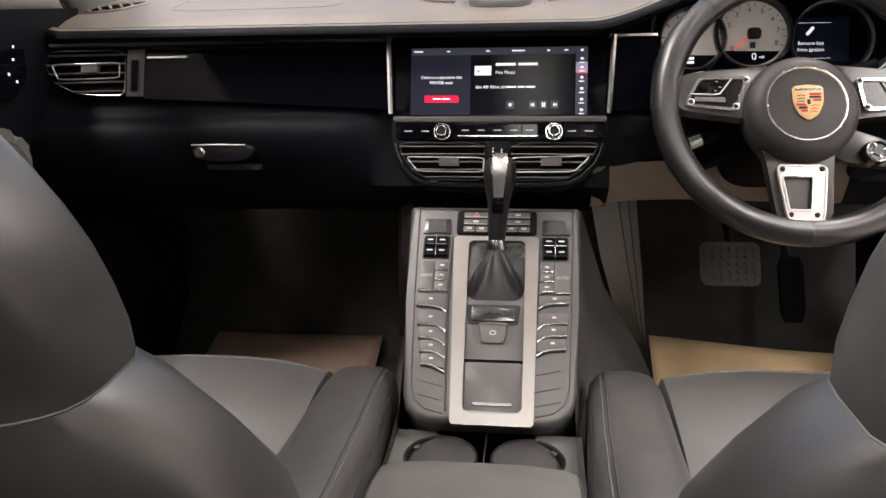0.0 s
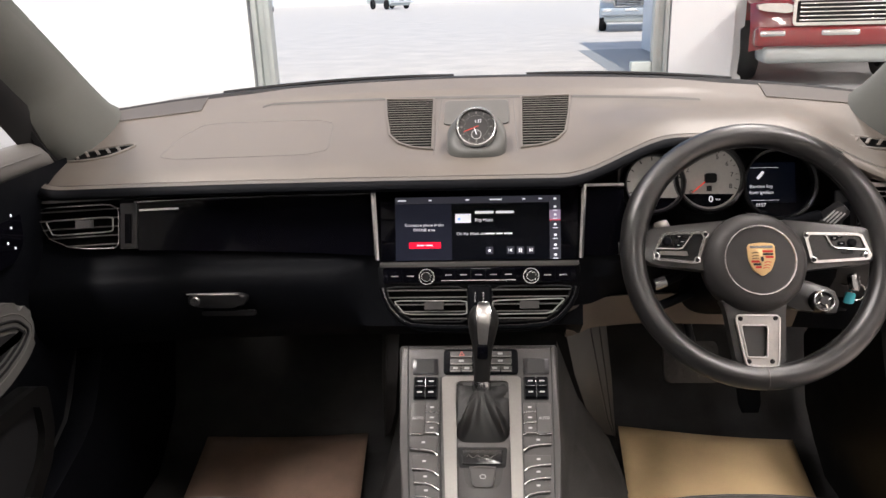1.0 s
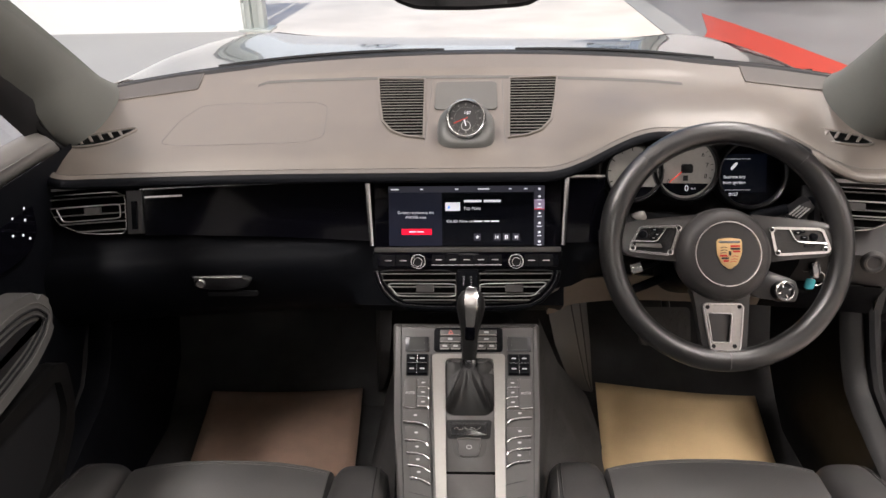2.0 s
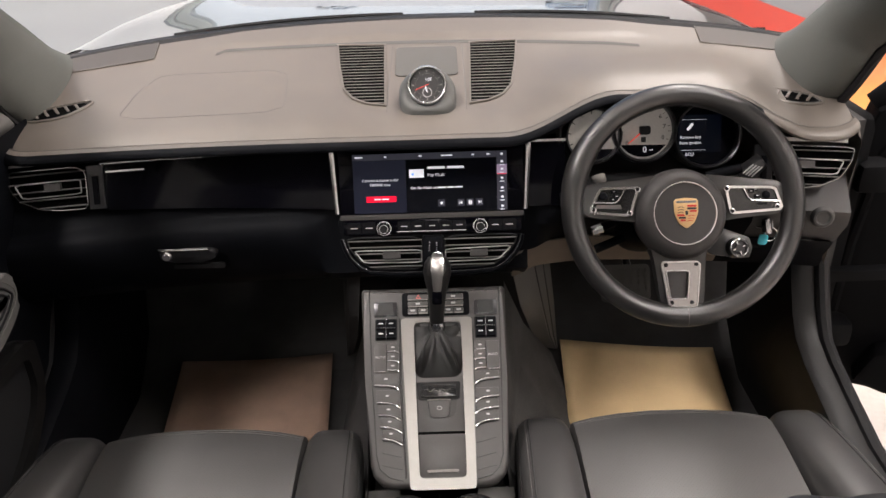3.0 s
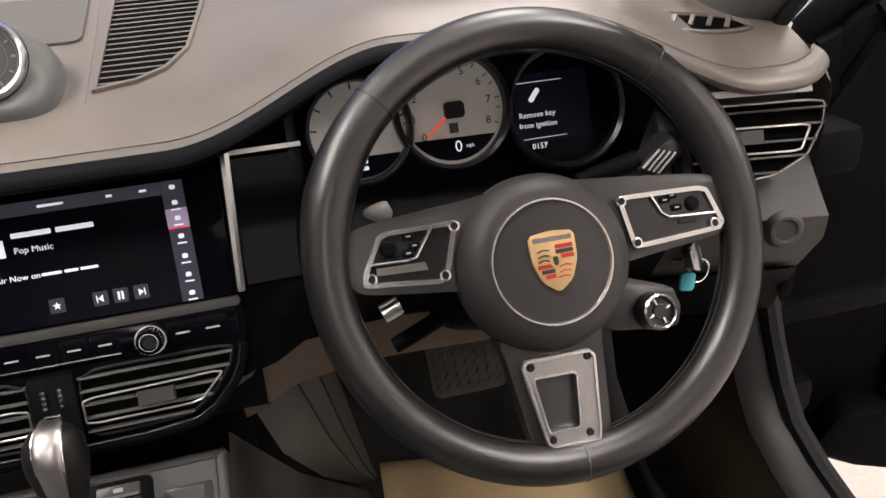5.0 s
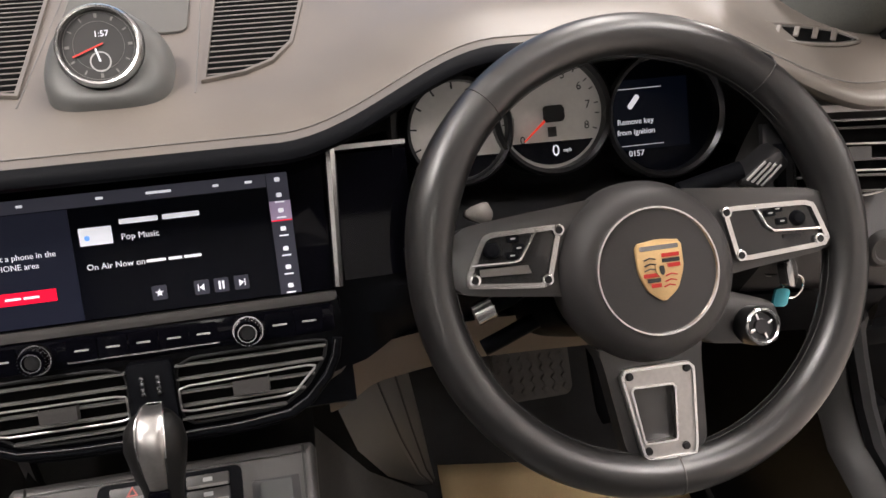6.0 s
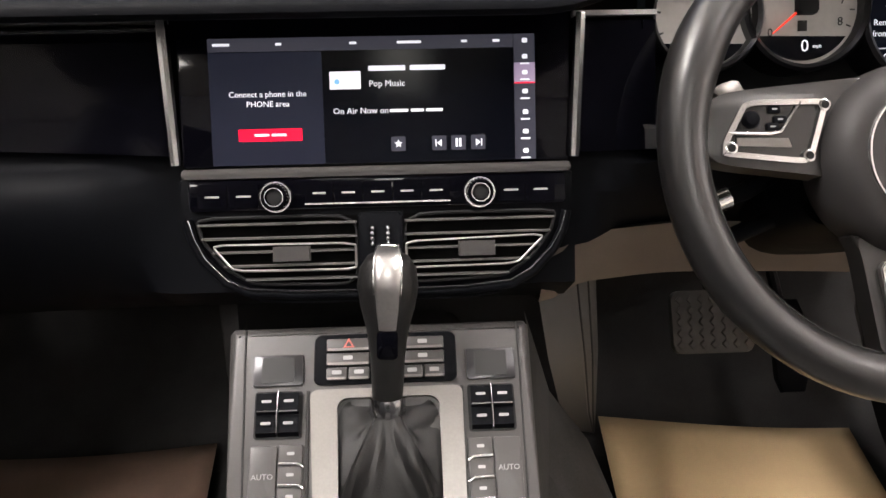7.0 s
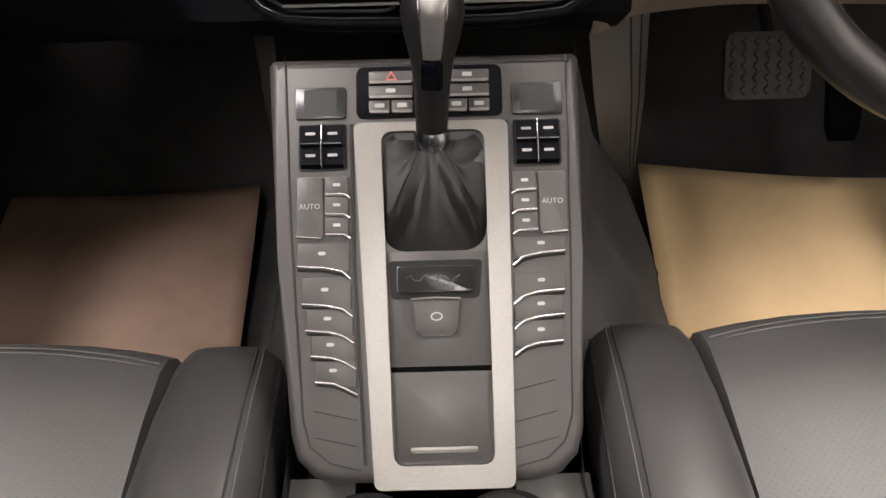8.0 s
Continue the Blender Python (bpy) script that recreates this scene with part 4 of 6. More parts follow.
for x, wide in ((-0.13, 0.014), (-0.079, 0.005), (-0.019, 0.006), (0.02, 0.02), (0.073, 0.005), (0.099, 0.006)):
    ui("status_mark", x, x + wide, 0.0457, 0.0479, UIWHITE, 0.0008, 0.0073)
for y in (0.0465, 0.0335, 0.0205, 0.005, -0.012, -0.028, -0.044):
    ui("menu_mark", 0.1232, 0.1278, y - 0.0019, y + 0.0019, UIWHITE, 0.0012, 0.0077)
    if y < 0.04:
        ui("menu_word", 0.1215, 0.1293, y - 0.0065, y - 0.0052, UIWHITE, 0.0004, 0.0077)
for x in (0.019, 0.053, 0.069, 0.0855):
    ui("player_button", x - 0.006, x + 0.006, -0.042, -0.030, UIGREY, 0.001, 0.0073)
part("star", slab([((0.0035 if i % 2 == 0 else 0.0015) * math.sin(math.pi * i / 5) + 0.019, (0.0035 if i % 2 == 0 else 0.0015) * math.cos(math.pi * i / 5) - 0.036) for i in range(10)][::-1], 0.0077, 0.008, FACE), UIWHITE, disp)
for x in (0.0675, 0.0705):
    ui("pause_bar", x - 0.0009, x + 0.0009, -0.0395, -0.0325, UIWHITE, 0.0003, 0.0077)
for x, s in ((0.053, -1), (0.0855, 1)):
    part("skip_arrow", slab([(x - s * 0.002, -0.033), (x + s * 0.002, -0.036), (x - s * 0.002, -0.039)], 0.0077, 0.008, FACE), UIWHITE, disp)
    ui("skip_bar", x + s * 0.0028 - 0.0004, x + s * 0.0028 + 0.0004, -0.039, -0.033, UIWHITE, 0.0002, 0.0077)

# ---------------------------------------------------------------- centre stack with control strip
stack = thing("radio_panel", (0, -0.03, 0.86), "black centre panel with two chrome knobs and key row", "control panel")
U = [(-0.164, -0.053), (0.166, -0.053), (0.164, -0.085), (0.148, -0.125), (0.112, -0.163), (0.07, -0.168), (-0.07, -0.168), (-0.112, -0.165), (-0.148, -0.125), (-0.163, -0.085)]
US = soften(U[::-1], 0.18, 2)
part("housing", slab(US, -0.05, 0.004, FACE, 0.002), DARKSKIN, stack)
part("top_rail", slab(rounded(-0.160, 0.163, -0.0615, -0.0535, 0.003), 0.004, 0.010, FACE, 0.002), GREYSKIN, stack, "dark metallic top rail")
part("key_strip", slab(rounded(-0.155, 0.158, -0.088, -0.063, 0.003), 0.004, 0.009, FACE, 0.0015), GLOSS, stack)
low = [(-0.150, -0.120), (-0.112, -0.157), (-0.07, -0.160), (0.07, -0.160), (0.113, -0.155), (0.150, -0.120)]
part("lower_rim", tube([FACE @ Vector((x, y, 0.008)) for x, y in ((-0.158, -0.095), (-0.154, -0.112), (-0.146, -0.128), (-0.128, -0.148), (-0.11, -0.157), (-0.07, -0.160), (0.0, -0.161), (0.07, -0.160), (0.112, -0.156), (0.130, -0.146), (0.148, -0.126), (0.156, -0.110), (0.159, -0.095))], 0.0042, I4, 10), DARKSKIN, stack)
part("rim_line", tube([FACE @ Vector((x, y, 0.0125)) for x, y in ((-0.156, -0.095), (-0.151, -0.112), (-0.143, -0.128), (-0.126, -0.146), (-0.11, -0.153), (-0.07, -0.156), (0.0, -0.157), (0.07, -0.156), (0.11, -0.152), (0.127, -0.143), (0.145, -0.125), (0.153, -0.110), (0.157, -0.095))], 0.0007, I4, 6), DARKMETAL, stack)
for x in (-0.0835, 0.0855):
    at = FACE @ Matrix.Translation((x, -0.0775, 0.0))
    kn = part("knob", spin([(0.0, 0.019), (0.0062, 0.019), (0.0070, 0.0215), (0.0100, 0.0215), (0.0108, 0.0195), (0.0112, 0.009), (0.0116, 0.008)], at, 40), GLOSS, stack, "black rotary knob with chrome rings")
    part("knob_ring", ring(circle(0.0078), circle(0.0070), 0.0205, 0.0222, at), CHROME, kn)
    part("cap", spin([(0.0, 0.0202), (0.0058, 0.0202), (0.0062, 0.0190)], at, 28), RUBBER, kn)
    part("collar", ring(circle(0.0128), circle(0.0117), 0.008, 0.0125, at), CHROME, kn)
    for n in range(24):
        a = 2 * math.pi * n / 24
        part("ridge", tube([(0.0111 * math.cos(a), 0.0111 * math.sin(a), 0.010), (0.0108 * math.cos(a), 0.0108 * math.sin(a), 0.0205)], 0.0005, at, 5), DARKMETAL, kn)
for x in (-0.136, -0.110, 0.112, 0.137):
    k = plate("key", FACE, x - 0.012, x + 0.012, -0.086, -0.066, 0.009, 0.0098, GLOSS, stack, 0.002)
    plate("legend", FACE, x - 0.006, x + 0.006, -0.0772, -0.0756, 0.0098, 0.0101, LEGEND, k, 0.0006)
for j in range(5):
    x = -0.048 + j * 0.0243
    k = plate("key", FACE, x - 0.0115, x + 0.0115, -0.084, -0.066, 0.009, 0.0098, GLOSS, stack, 0.002)
    plate("legend", FACE, x - 0.0055, x + 0.0055, -0.0758, -0.0742, 0.0098, 0.0101, LEGEND, k, 0.0006)
    plate("key_lip", FACE, x - 0.0118, x + 0.0118, -0.0845, -0.0833, 0.0095, 0.0115, CHROME, k, 0.0006)


# ---------------------------------------------------------------- air vents
def air_vent(out, m, label, bar, tab, n=4, shift=None):
    """A slatted vent: dark box, horizontal blades, a bright rectangular frame and a thumb tab."""
    def q(x, y, z):
        return m @ Vector((x, y, z)) + Vector((0, shift(x) if shift else 0.0, 0))
    xs, ys = [p[0] for p in out], [p[1] for p in out]
    c = q(sum(xs) / len(xs), sum(ys) / len(ys), 0)
    v = thing("air_vent", c, label, "air vent", "air vents")
    bm = bmesh.new()
    bm.faces.new([bm.verts.new(q(x, y, 0.005)) for x, y in out])
    part("cavity", bm, VOID, v)
    loop = soften(out, 0.12, 2)
    part("frame", tube([q(x, y, 0.008) for x, y in loop], 0.0015, I4, 8, True), DARKMETAL if shift else RUBBER, v)

    def span(y):
        hits = []
        for (xa, ya), (xb, yb) in zip(out, out[1:] + out[:1]):
            if (ya - y) * (yb - y) < 0:
                hits.append(xa + (xb - xa) * (y - ya) / (yb - ya))
        return min(hits), max(hits)

    y0, y1 = min(ys), max(ys)
    for j in range(n):
        y = lerp(y1, y0, (j + 0.5) / n)
        a, b = span(y)
        part("blade", loft([[q(lerp(a, b, t / 6), y + dy, dz) for dy, dz in ((-0.0012, 0.006), (-0.0006, 0.0115), (0.0008, 0.0115), (0.0012, 0.006))] for t in range(7)], close=True, caps=True), PADSKIN, v)
    loop = soften(bar, 0.08, 2)
    part("bright_frame", tube([q(x, y, 0.0125) for x, y in loop], 0.0010, I4, 8, True), TRIM, v, "thin chrome frame")
    bx = [p[0] for p in bar]
    by = [p[1] for p in bar]
    tx, tw = tab
    t = part("thumb_tab", loft([[q(x, y, z) for x, z in ((tx - tw, 0.012), (tx - tw * 0.95, 0.018), (tx + tw * 0.95, 0.018), (tx + tw, 0.012))] for y in (sum(by) / len(by) - 0.003, sum(by) / len(by) + 0.0095)]), GREYSKIN, v)
    return v


air_vent([(-0.150, -0.094), (-0.146, -0.112), (-0.128, -0.136), (-0.105, -0.150), (-0.018, -0.152), (-0.018, -0.094)], FACE, "black centre air vent with chrome frame", [(-0.138, -0.116), (-0.019, -0.117), (-0.019, -0.139), (-0.120, -0.138)], (-0.072, 0.0155), 5)
air_vent([(0.022, -0.094), (0.022, -0.152), (0.105, -0.149), (0.128, -0.134), (0.146, -0.110), (0.150, -0.094)], FACE, "black centre air vent with chrome frame", [(0.023, -0.117), (0.140, -0.114), (0.116, -0.138), (0.023, -0.139)], (0.082, 0.0155), 5)
part("centre_bar", slab(rounded(-0.016, 0.020, -0.155, -0.092, 0.003), 0.004, 0.014, FACE, 0.003), DARKSKIN, stack)
for x in (-0.005, 0.008):
    for n in range(4):
        part("badge_bead", spin([(0.0, 0.0025), (0.0016, 0.0022), (0.0026, 0.001), (0.0028, 0.0)], FACE @ Matrix.Translation((x, -0.105 - 0.0045 * n, 0.014)), 12), DARKMETAL, stack)
for k in (-1, 1):
    dx = 0.012
    o = [(k * (0.70 + dx), 0.058), (k * 0.708, 0.036), (k * 0.692, 0.008), (k * 0.662, -0.008), (k * 0.63, -0.013), (k * 0.585, -0.014), (k * 0.585, 0.058)]
    b = [(k * 0.695, 0.036), (k * 0.592, 0.037), (k * 0.592, 0.013), (k * 0.684, 0.012)]
    air_vent(o, FACE, "black side air vent with chrome frame at the dash end", b, (k * 0.635, 0.013), 5, wrap)
    face_strip("vent_end_strip", *sorted((k * 0.556, k * 0.582)), -0.016, 0.058, 0.003, 0.009, BLACKMETAL, dash, 4)
    face_strip("thumbwheel", *sorted((k * 0.565, k * 0.573)), -0.008, 0.04, 0.006, 0.014, DARKSKIN, dash, 2)
face_strip("chrome_trim", 0.575, 0.70, 0.0655, 0.0715, 0.0, 0.010, TRIM, dash)

# ---------------------------------------------------------------- instruments
cluster = thing("instrument_cluster", (0.4, 0.05, 0.98), "round gauges under the dash hood, pale rev counter in the middle", "instruments")
CL = frame_at((0.411, 0.064, 1.032), 19.8) @ Matrix.Scale(1.035, 4)
rows = []
for i in range(49):
    x = 0.225 + 0.38 * i / 48
    h, f = hood(x, 0) + 0.26 * brow(x), brow(x)
    e = smoothstep(0.225, 0.245, x) * (1 - smoothstep(0.585, 0.605, x))
    rows.append([(x, lerp(min(y, 0.02), y, e), z) for y, z in ((f + wrap(x) * 0.5, 1.046 + h), (f + 0.04, 1.044 + h), (f + 0.07, 1.02 + h), (f + 0.06, 0.985), (f + 0.02, 0.965), (-0.012, 0.955), (-0.02, 0.94))])
part("housing", loft(rows), RUBBER, cluster)


def gauge(name, x, y, r, face_mat, tilt=0.0):
    at = CL @ Matrix.Translation((x - 0.40, y, 0))
    g = part(name, spin([(r * 1.12, -0.03), (r * 1.12, 0.010), (r * 1.07, 0.013), (r * 1.0, 0.010), (r * 0.98, 0.0)], at, 56), BLACKMETAL, cluster)
    part("dial", spin([(0.0, 0.0), (r, 0.0), (r, -0.004)], at, 56), face_mat, g)
    return g, at


tach, at = gauge("rev_counter", 0.372, 0.009, 0.050, DIAL)
for j in range(9):
    a = radians(218 - j * 30)
    p = at @ Matrix.Translation((0.036 * math.cos(a), 0.036 * math.sin(a), 0.0012))
    lettering("numeral", str(j), 0.0105, p, INK, tach)
for j in range(41):
    a = radians(218 - j * 6)
    if j % 5 == 0 or j % 5 == 2:
        bm = bmesh.new()
        box(bm, 0.0425, 0.0465, -0.0005, 0.0005, 0.0, 0.0008, at @ pose(0, 0, 0, 0, 0, math.degrees(a)))
        part("tick", bm, INK, tach)
seg = [(0.0462 * math.cos(radians(t)), 0.0462 * math.sin(radians(t))) for t in range(212, 329, 6)]
part("lower_display", slab([p for p in seg], 0.0005, 0.0016, at), SCREEN, tach)
lettering("speed", "0", 0.015, at @ Matrix.Translation((0.002, -0.034, 0.002)), UIWHITE, tach)
lettering("unit", "mph", 0.0045, at @ Matrix.Translation((0.013, -0.034, 0.002)), UIWHITE, tach)
bm = slab([(0.0, -0.0012), (0.0, 0.0012), (-0.036, 0.0005), (-0.036, -0.0005)], 0.004, 0.006, at @ pose(0, 0, 0, 0, 0, 40))
part("needle", bm, NEEDLE, tach, "red pointer at zero")
part("needle_boss", slab(rounded(-0.008, 0.010, -0.008, 0.007, 0.003), 0.003, 0.010, at @ pose(0.0, 0.0, 0), 0.002), RUBBER, tach)
bm = bmesh.new()
box(bm, -0.004, 0.004, -0.021, -0.012, 0.0008, 0.0016, at)
part("gear_window", bm, INK, tach)
speedo, at = gauge("speedometer", 0.285, 0.002, 0.044, DIAL)
for j in range(11):
    a = radians(228 - j * 27)
    bm = bmesh.new()
    box(bm, 0.037, 0.043, -0.0008, 0.0008, 0.0, 0.0008, at @ pose(0, 0, 0, 0, 0, math.degrees(a)))
    part("tick", bm, INK, speedo)
seg = [(0.0425 * math.cos(radians(t)), 0.0425 * math.sin(radians(t))) for t in range(212, 329, 6)]
part("lower_display", slab(seg, 0.0005, 0.0016, at), SCREEN, speedo)
for y in (-0.028, -0.034):
    bm = bmesh.new()
    box(bm, -0.014, 0.004, y - 0.0018, y + 0.0018, 0.0017, 0.002, at)
    part("readout", bm, UIWHITE, speedo)
info, at = gauge("info_display", 0.480, -0.002, 0.053, SCREEN)
bm = bmesh.new()
box(bm, -0.048, 0.026, -0.03, 0.034, 0.0006, 0.0012, at)
part("picture", bm, UIBLUE, info)
for y in (0.026, -0.026):
    bm = bmesh.new()
    box(bm, -0.047, 0.0, y - 0.00025, y + 0.00025, 0.0013, 0.0017, at)
    part("rule", bm, UIWHITE, info)
lettering("text", "Remove key", 0.0072, at @ Matrix.Translation((-0.027, -0.004, 0.0016)), UIWHITE, info)
lettering("text", "from ignition", 0.0072, at @ Matrix.Translation((-0.027, -0.0135, 0.0016)), UIWHITE, info)
lettering("text", "0157", 0.0076, at @ Matrix.Translation((-0.028, -0.0335, 0.0016)), UIWHITE, info)
bm = slab(rounded(-0.0024, 0.0024, -0.0075, 0.0075, 0.002), 0.0013, 0.0018, at @ pose(-0.028, 0.014, 0, 0, 0, -40))
part("key_symbol", bm, UIWHITE, info)
part("bezel_strip", tube([(0.243, -0.02, 1.03), (0.248, -0.028, 1.0), (0.262, -0.035, 0.975)], 0.0035, I4, 8), CHROME, cluster)

# ---------------------------------------------------------------- steering wheel
WHEEL = frame_at((0.4225, -0.0705, 0.9565), 28.5)
wheel = thing("steering_wheel", (0.4175, -0.077, 0.961), "black leather three-spoke steering wheel with silver inserts and gold badge", "steering wheel")
R = 0.1855
N = 96
rows = []
for i in range(N + 1):
    a = 2 * math.pi * i / N
    deg = math.degrees(a) % 360
    grip = 1.0 + 0.14 * (math.exp(-((deg - 22) / 14) ** 2) + math.exp(-((deg - 158) / 14) ** 2))
    rows.append([((R + 0.0185 * grip * math.cos(b)) * math.cos(a), (R + 0.0185 * grip * math.cos(b)) * math.sin(a), 0.0195 * grip * math.sin(b)) for b in [2 * math.pi * s / 16 for s in range(16)]])
bm = loft(rows, WHEEL, close=True)
bmesh.ops.remove_doubles(bm, verts=bm.verts, dist=1e-6)
rim = part("rim", bm, LEATHER, wheel)
for deg in (48, 132, 270):
    a = radians(deg)
    loop = [((R + 0.0186 * math.cos(b)) * math.cos(a), (R + 0.0186 * math.cos(b)) * math.sin(a), 0.0196 * math.sin(b)) for b in [2 * math.pi * s / 20 for s in range(20)]]
    part("seam", tube(loop, 0.0006, WHEEL, 6, True), INK if deg < 200 else STITCH, rim)
for side in (-1, 1):
    part("inner_stitching", tube([((R - 0.0187) * math.cos(radians(t)), (R - 0.0187) * math.sin(radians(t)), 0.004 * side) for t in range(0, 361, 5)], 0.0004, WHEEL, 6), INK, rim)
HUB = WHEEL @ pose(-0.0055, -0.0145, 0)
hub = part("hub", spin([(0.0, 0.031), (0.03, 0.031), (0.050, 0.030), (0.056, 0.0295), (0.064, 0.026), (0.0715, 0.018), (0.0755, 0.006), (0.0765, -0.008), (0.072, -0.03), (0.0, -0.03)], HUB, 64), AIRBAG, wheel, "round black airbag cover")
part("hub_ring", spin([(0.0495, 0.0305), (0.0506, 0.0322), (0.0520, 0.0322), (0.0528, 0.0300)], HUB, 64), CHROME, hub)
shield = soften([(-0.020, 0.023), (0.0, 0.0255), (0.020, 0.023), (0.0195, 0.0), (0.013, -0.016), (0.0, -0.0255), (-0.013, -0.016), (-0.0195, 0.0)], 0.15, 1)[::-1]
badge = part("badge", slab(shield, 0.030, 0.0335, HUB @ pose(0.001, 0.0, 0), 0.0008), GOLD, hub, "gold shield badge with red stripes")
BD = HUB @ pose(0.001, 0.0, 0)
for sx, sy in ((1, 1), (-1, -1)):
    for n, mat in enumerate((BADGERED, INK, BADGERED)):
        y0 = 0.0135 - n * 0.0042 if sy > 0 else -0.0015 - n * 0.0042
        wide = 0.0165 if sy > 0 else 0.0155 - n * 0.0028
        plate("stripe", BD, *sorted((sx * 0.0015, sx * wide)), y0 - 0.0032, y0, 0.0334, 0.0341, mat, badge, 0.0004)
for x, y, turn in ((-0.009, 0.010, 25), (-0.009, 0.0055, 25), (-0.0095, 0.0015, 15), (0.008, -0.004, -25), (0.007, -0.0085, -30), (0.0055, -0.0125, -35)):
    part("antler", tube([(x - 0.005, y - 0.0008, 0.0337), (x, y + 0.0008, 0.0337), (x + 0.005, y - 0.0004, 0.0337)], 0.0006, BD, 6), BADGERED if y < 0 else INK, badge)
part("name_band", slab(rounded(-0.0165, 0.0165, 0.0168, 0.0205, 0.001), 0.0334, 0.0339, BD), DARKMETAL, badge)
part("emblem", slab(soften([(-0.0052, 0.0055), (0.0052, 0.0055), (0.0048, -0.002), (0.0, -0.0065), (-0.0048, -0.002)], 0.15, 1)[::-1], 0.0338, 0.0347, BD), GOLD, badge)
part("emblem_mark", slab(soften([(-0.002, 0.004), (0.002, 0.004), (0.0024, -0.002), (0.0, -0.004), (-0.002, -0.001)], 0.15, 1)[::-1], 0.0346, 0.0351, BD), INK, badge)
# spokes
SPOKES = {
    -1: dict(arm=[(-0.03, 0.052), (-0.06, 0.049), (-0.150, 0.041), (-0.176, 0.032), (-0.178, -0.006), (-0.155, -0.016), (-0.079, -0.026), (-0.03, -0.035)],
             plate=[(-0.1396, 0.0331), (-0.1573, 0.002), (-0.1584, -0.0097), (-0.0898, -0.0174), (-0.0732, 0.0331)],
             screws=((-0.0771, 0.0283), (-0.1514, -0.0035), (-0.0913, -0.0105)), bar=[(-0.1525, 0.0079), (-0.1200, 0.0068), (-0.1124, 0.0085), (-0.0958, 0.0309)], scroll=(-0.1340, 0.0185), slot=((-0.146, 0.0045), (-0.106, 0.0035), (-0.104, -0.0035), (-0.146, -0.0015)),
             keys=((-0.116, 0.026), (-0.112, 0.018), (-0.118, 0.0125)), pad=[(-0.1447, 0.0498), (-0.1437, 0.0568), (-0.1229, 0.0624), (-0.118, 0.05), (-0.124, 0.040)]),
    1: dict(arm=[(0.02, -0.035), (0.0728, -0.0265), (0.1668, -0.0173), (0.178, -0.006), (0.176, 0.030), (0.150, 0.0385), (0.06, 0.048), (0.02, 0.052)],
            plate=[(0.0757, -0.0179), (0.159, -0.0136), (0.1643, -0.0066), (0.1523, 0.0275), (0.0672, 0.0301)],
            screws=((0.071, 0.0250), (0.0795, -0.0125), (0.1545, -0.0072)), bar=[(0.0983, 0.0271), (0.1065, 0.0095), (0.1130, 0.0049), (0.1565, 0.0023)], scroll=(0.1375, 0.0130), slot=((0.122, -0.003), (0.138, -0.003), (0.138, 0.0), (0.122, 0.0005)),
            keys=((0.112, 0.020), (0.122, 0.012), (0.119, 0.023)), pad=[(0.118, 0.045), (0.1402, 0.0441), (0.1424, 0.0502), (0.12, 0.0571), (0.112, 0.052)])}
for k in (-1, 1):
    S = SPOKES[k]
    ccw = [S["arm"], S["plate"], S["pad"]]
    arm, o, pd = soften(ccw[0], 0.15, 2), soften(ccw[1], 0.09, 2), soften(ccw[2], 0.15, 2)
    if k < 0:
        pd = pd[::-1]
    part("spoke", slab(arm, -0.018, 0.006, WHEEL, 0.004), LEATHER, wheel)
    ins = part("spoke_insert", slab(o, 0.004, 0.0075, WHEEL), SWITCHPLATE, wheel, "dark metallic switch plate")
    part("insert_frame", ring(o, inset(o, 0.0042), 0.006, 0.0105, WHEEL), CHROME, ins)
    for x, y in S["screws"]:
        part("screw_collar", spin([(0.0, 0.0112), (0.0036, 0.0112), (0.0048, 0.0108), (0.0052, 0.008)], WHEEL @ pose(x, y, 0), 18), CHROME, ins)
        part("screw", spin([(0.0, 0.0118), (0.0026, 0.0122), (0.0032, 0.0112)], WHEEL @ pose(x, y, 0), 14), RUBBER, ins)
    part("switch_divider", tube([(x, y, 0.0095) for x, y in S["bar"]], 0.0013, WHEEL, 8), CHROME, ins)
    part("slot", slab(list(S["slot"])[::(-1 if k < 0 else 1)], 0.0076, 0.0090, WHEEL), SATIN if k < 0 else RUBBER, ins)
    x, y = S["scroll"]
    part("scroll_wheel", spin([(0.0, 0.0125), (0.005, 0.0118), (0.0068, 0.009), (0.007, 0.006)], WHEEL @ pose(x, y, 0), 20), DARKSKIN, ins)
    for x, y in S["keys"]:
        plate("switch", WHEEL, x - 0.0048, x + 0.0048, y - 0.003, y + 0.003, 0.0075, 0.0095, DARKSKIN, ins, 0.0012, 0.0006)
        plate("legend", WHEEL, x - 0.002, x + 0.002, y - 0.0006, y + 0.0006, 0.0095, 0.0097, LEGEND, ins, 0.0004)
    part("shift_paddle", slab(pd, -0.040, -0.034, WHEEL, 0.0015), SATIN, wheel, "silver gearshift paddle")
out = soften([(-0.060, -0.070), (-0.0528, -0.0839), (-0.041, -0.166), (-0.032, -0.178), (0.020, -0.178), (0.030, -0.166), (0.0351, -0.0844), (0.042, -0.070)], 0.12, 2)
part("spoke", slab(out, -0.016, 0.004, WHEEL, 0.004), LEATHER, wheel)
o = soften([(-0.0425, -0.0925), (-0.0295, -0.1705), (0.0165, -0.1715), (0.0195, -0.1616), (0.0255, -0.0932)], 0.08, 2)
i2 = soften([(-0.0325, -0.1095), (-0.0262, -0.1545), (-0.014, -0.155), (0.0005, -0.155), (0.0045, -0.1105)], 0.05, 2)
low = part("spoke_insert", ring(o, i2, 0.002, 0.0085, WHEEL), CAPMETAL, wheel, "brushed silver lower spoke plate")
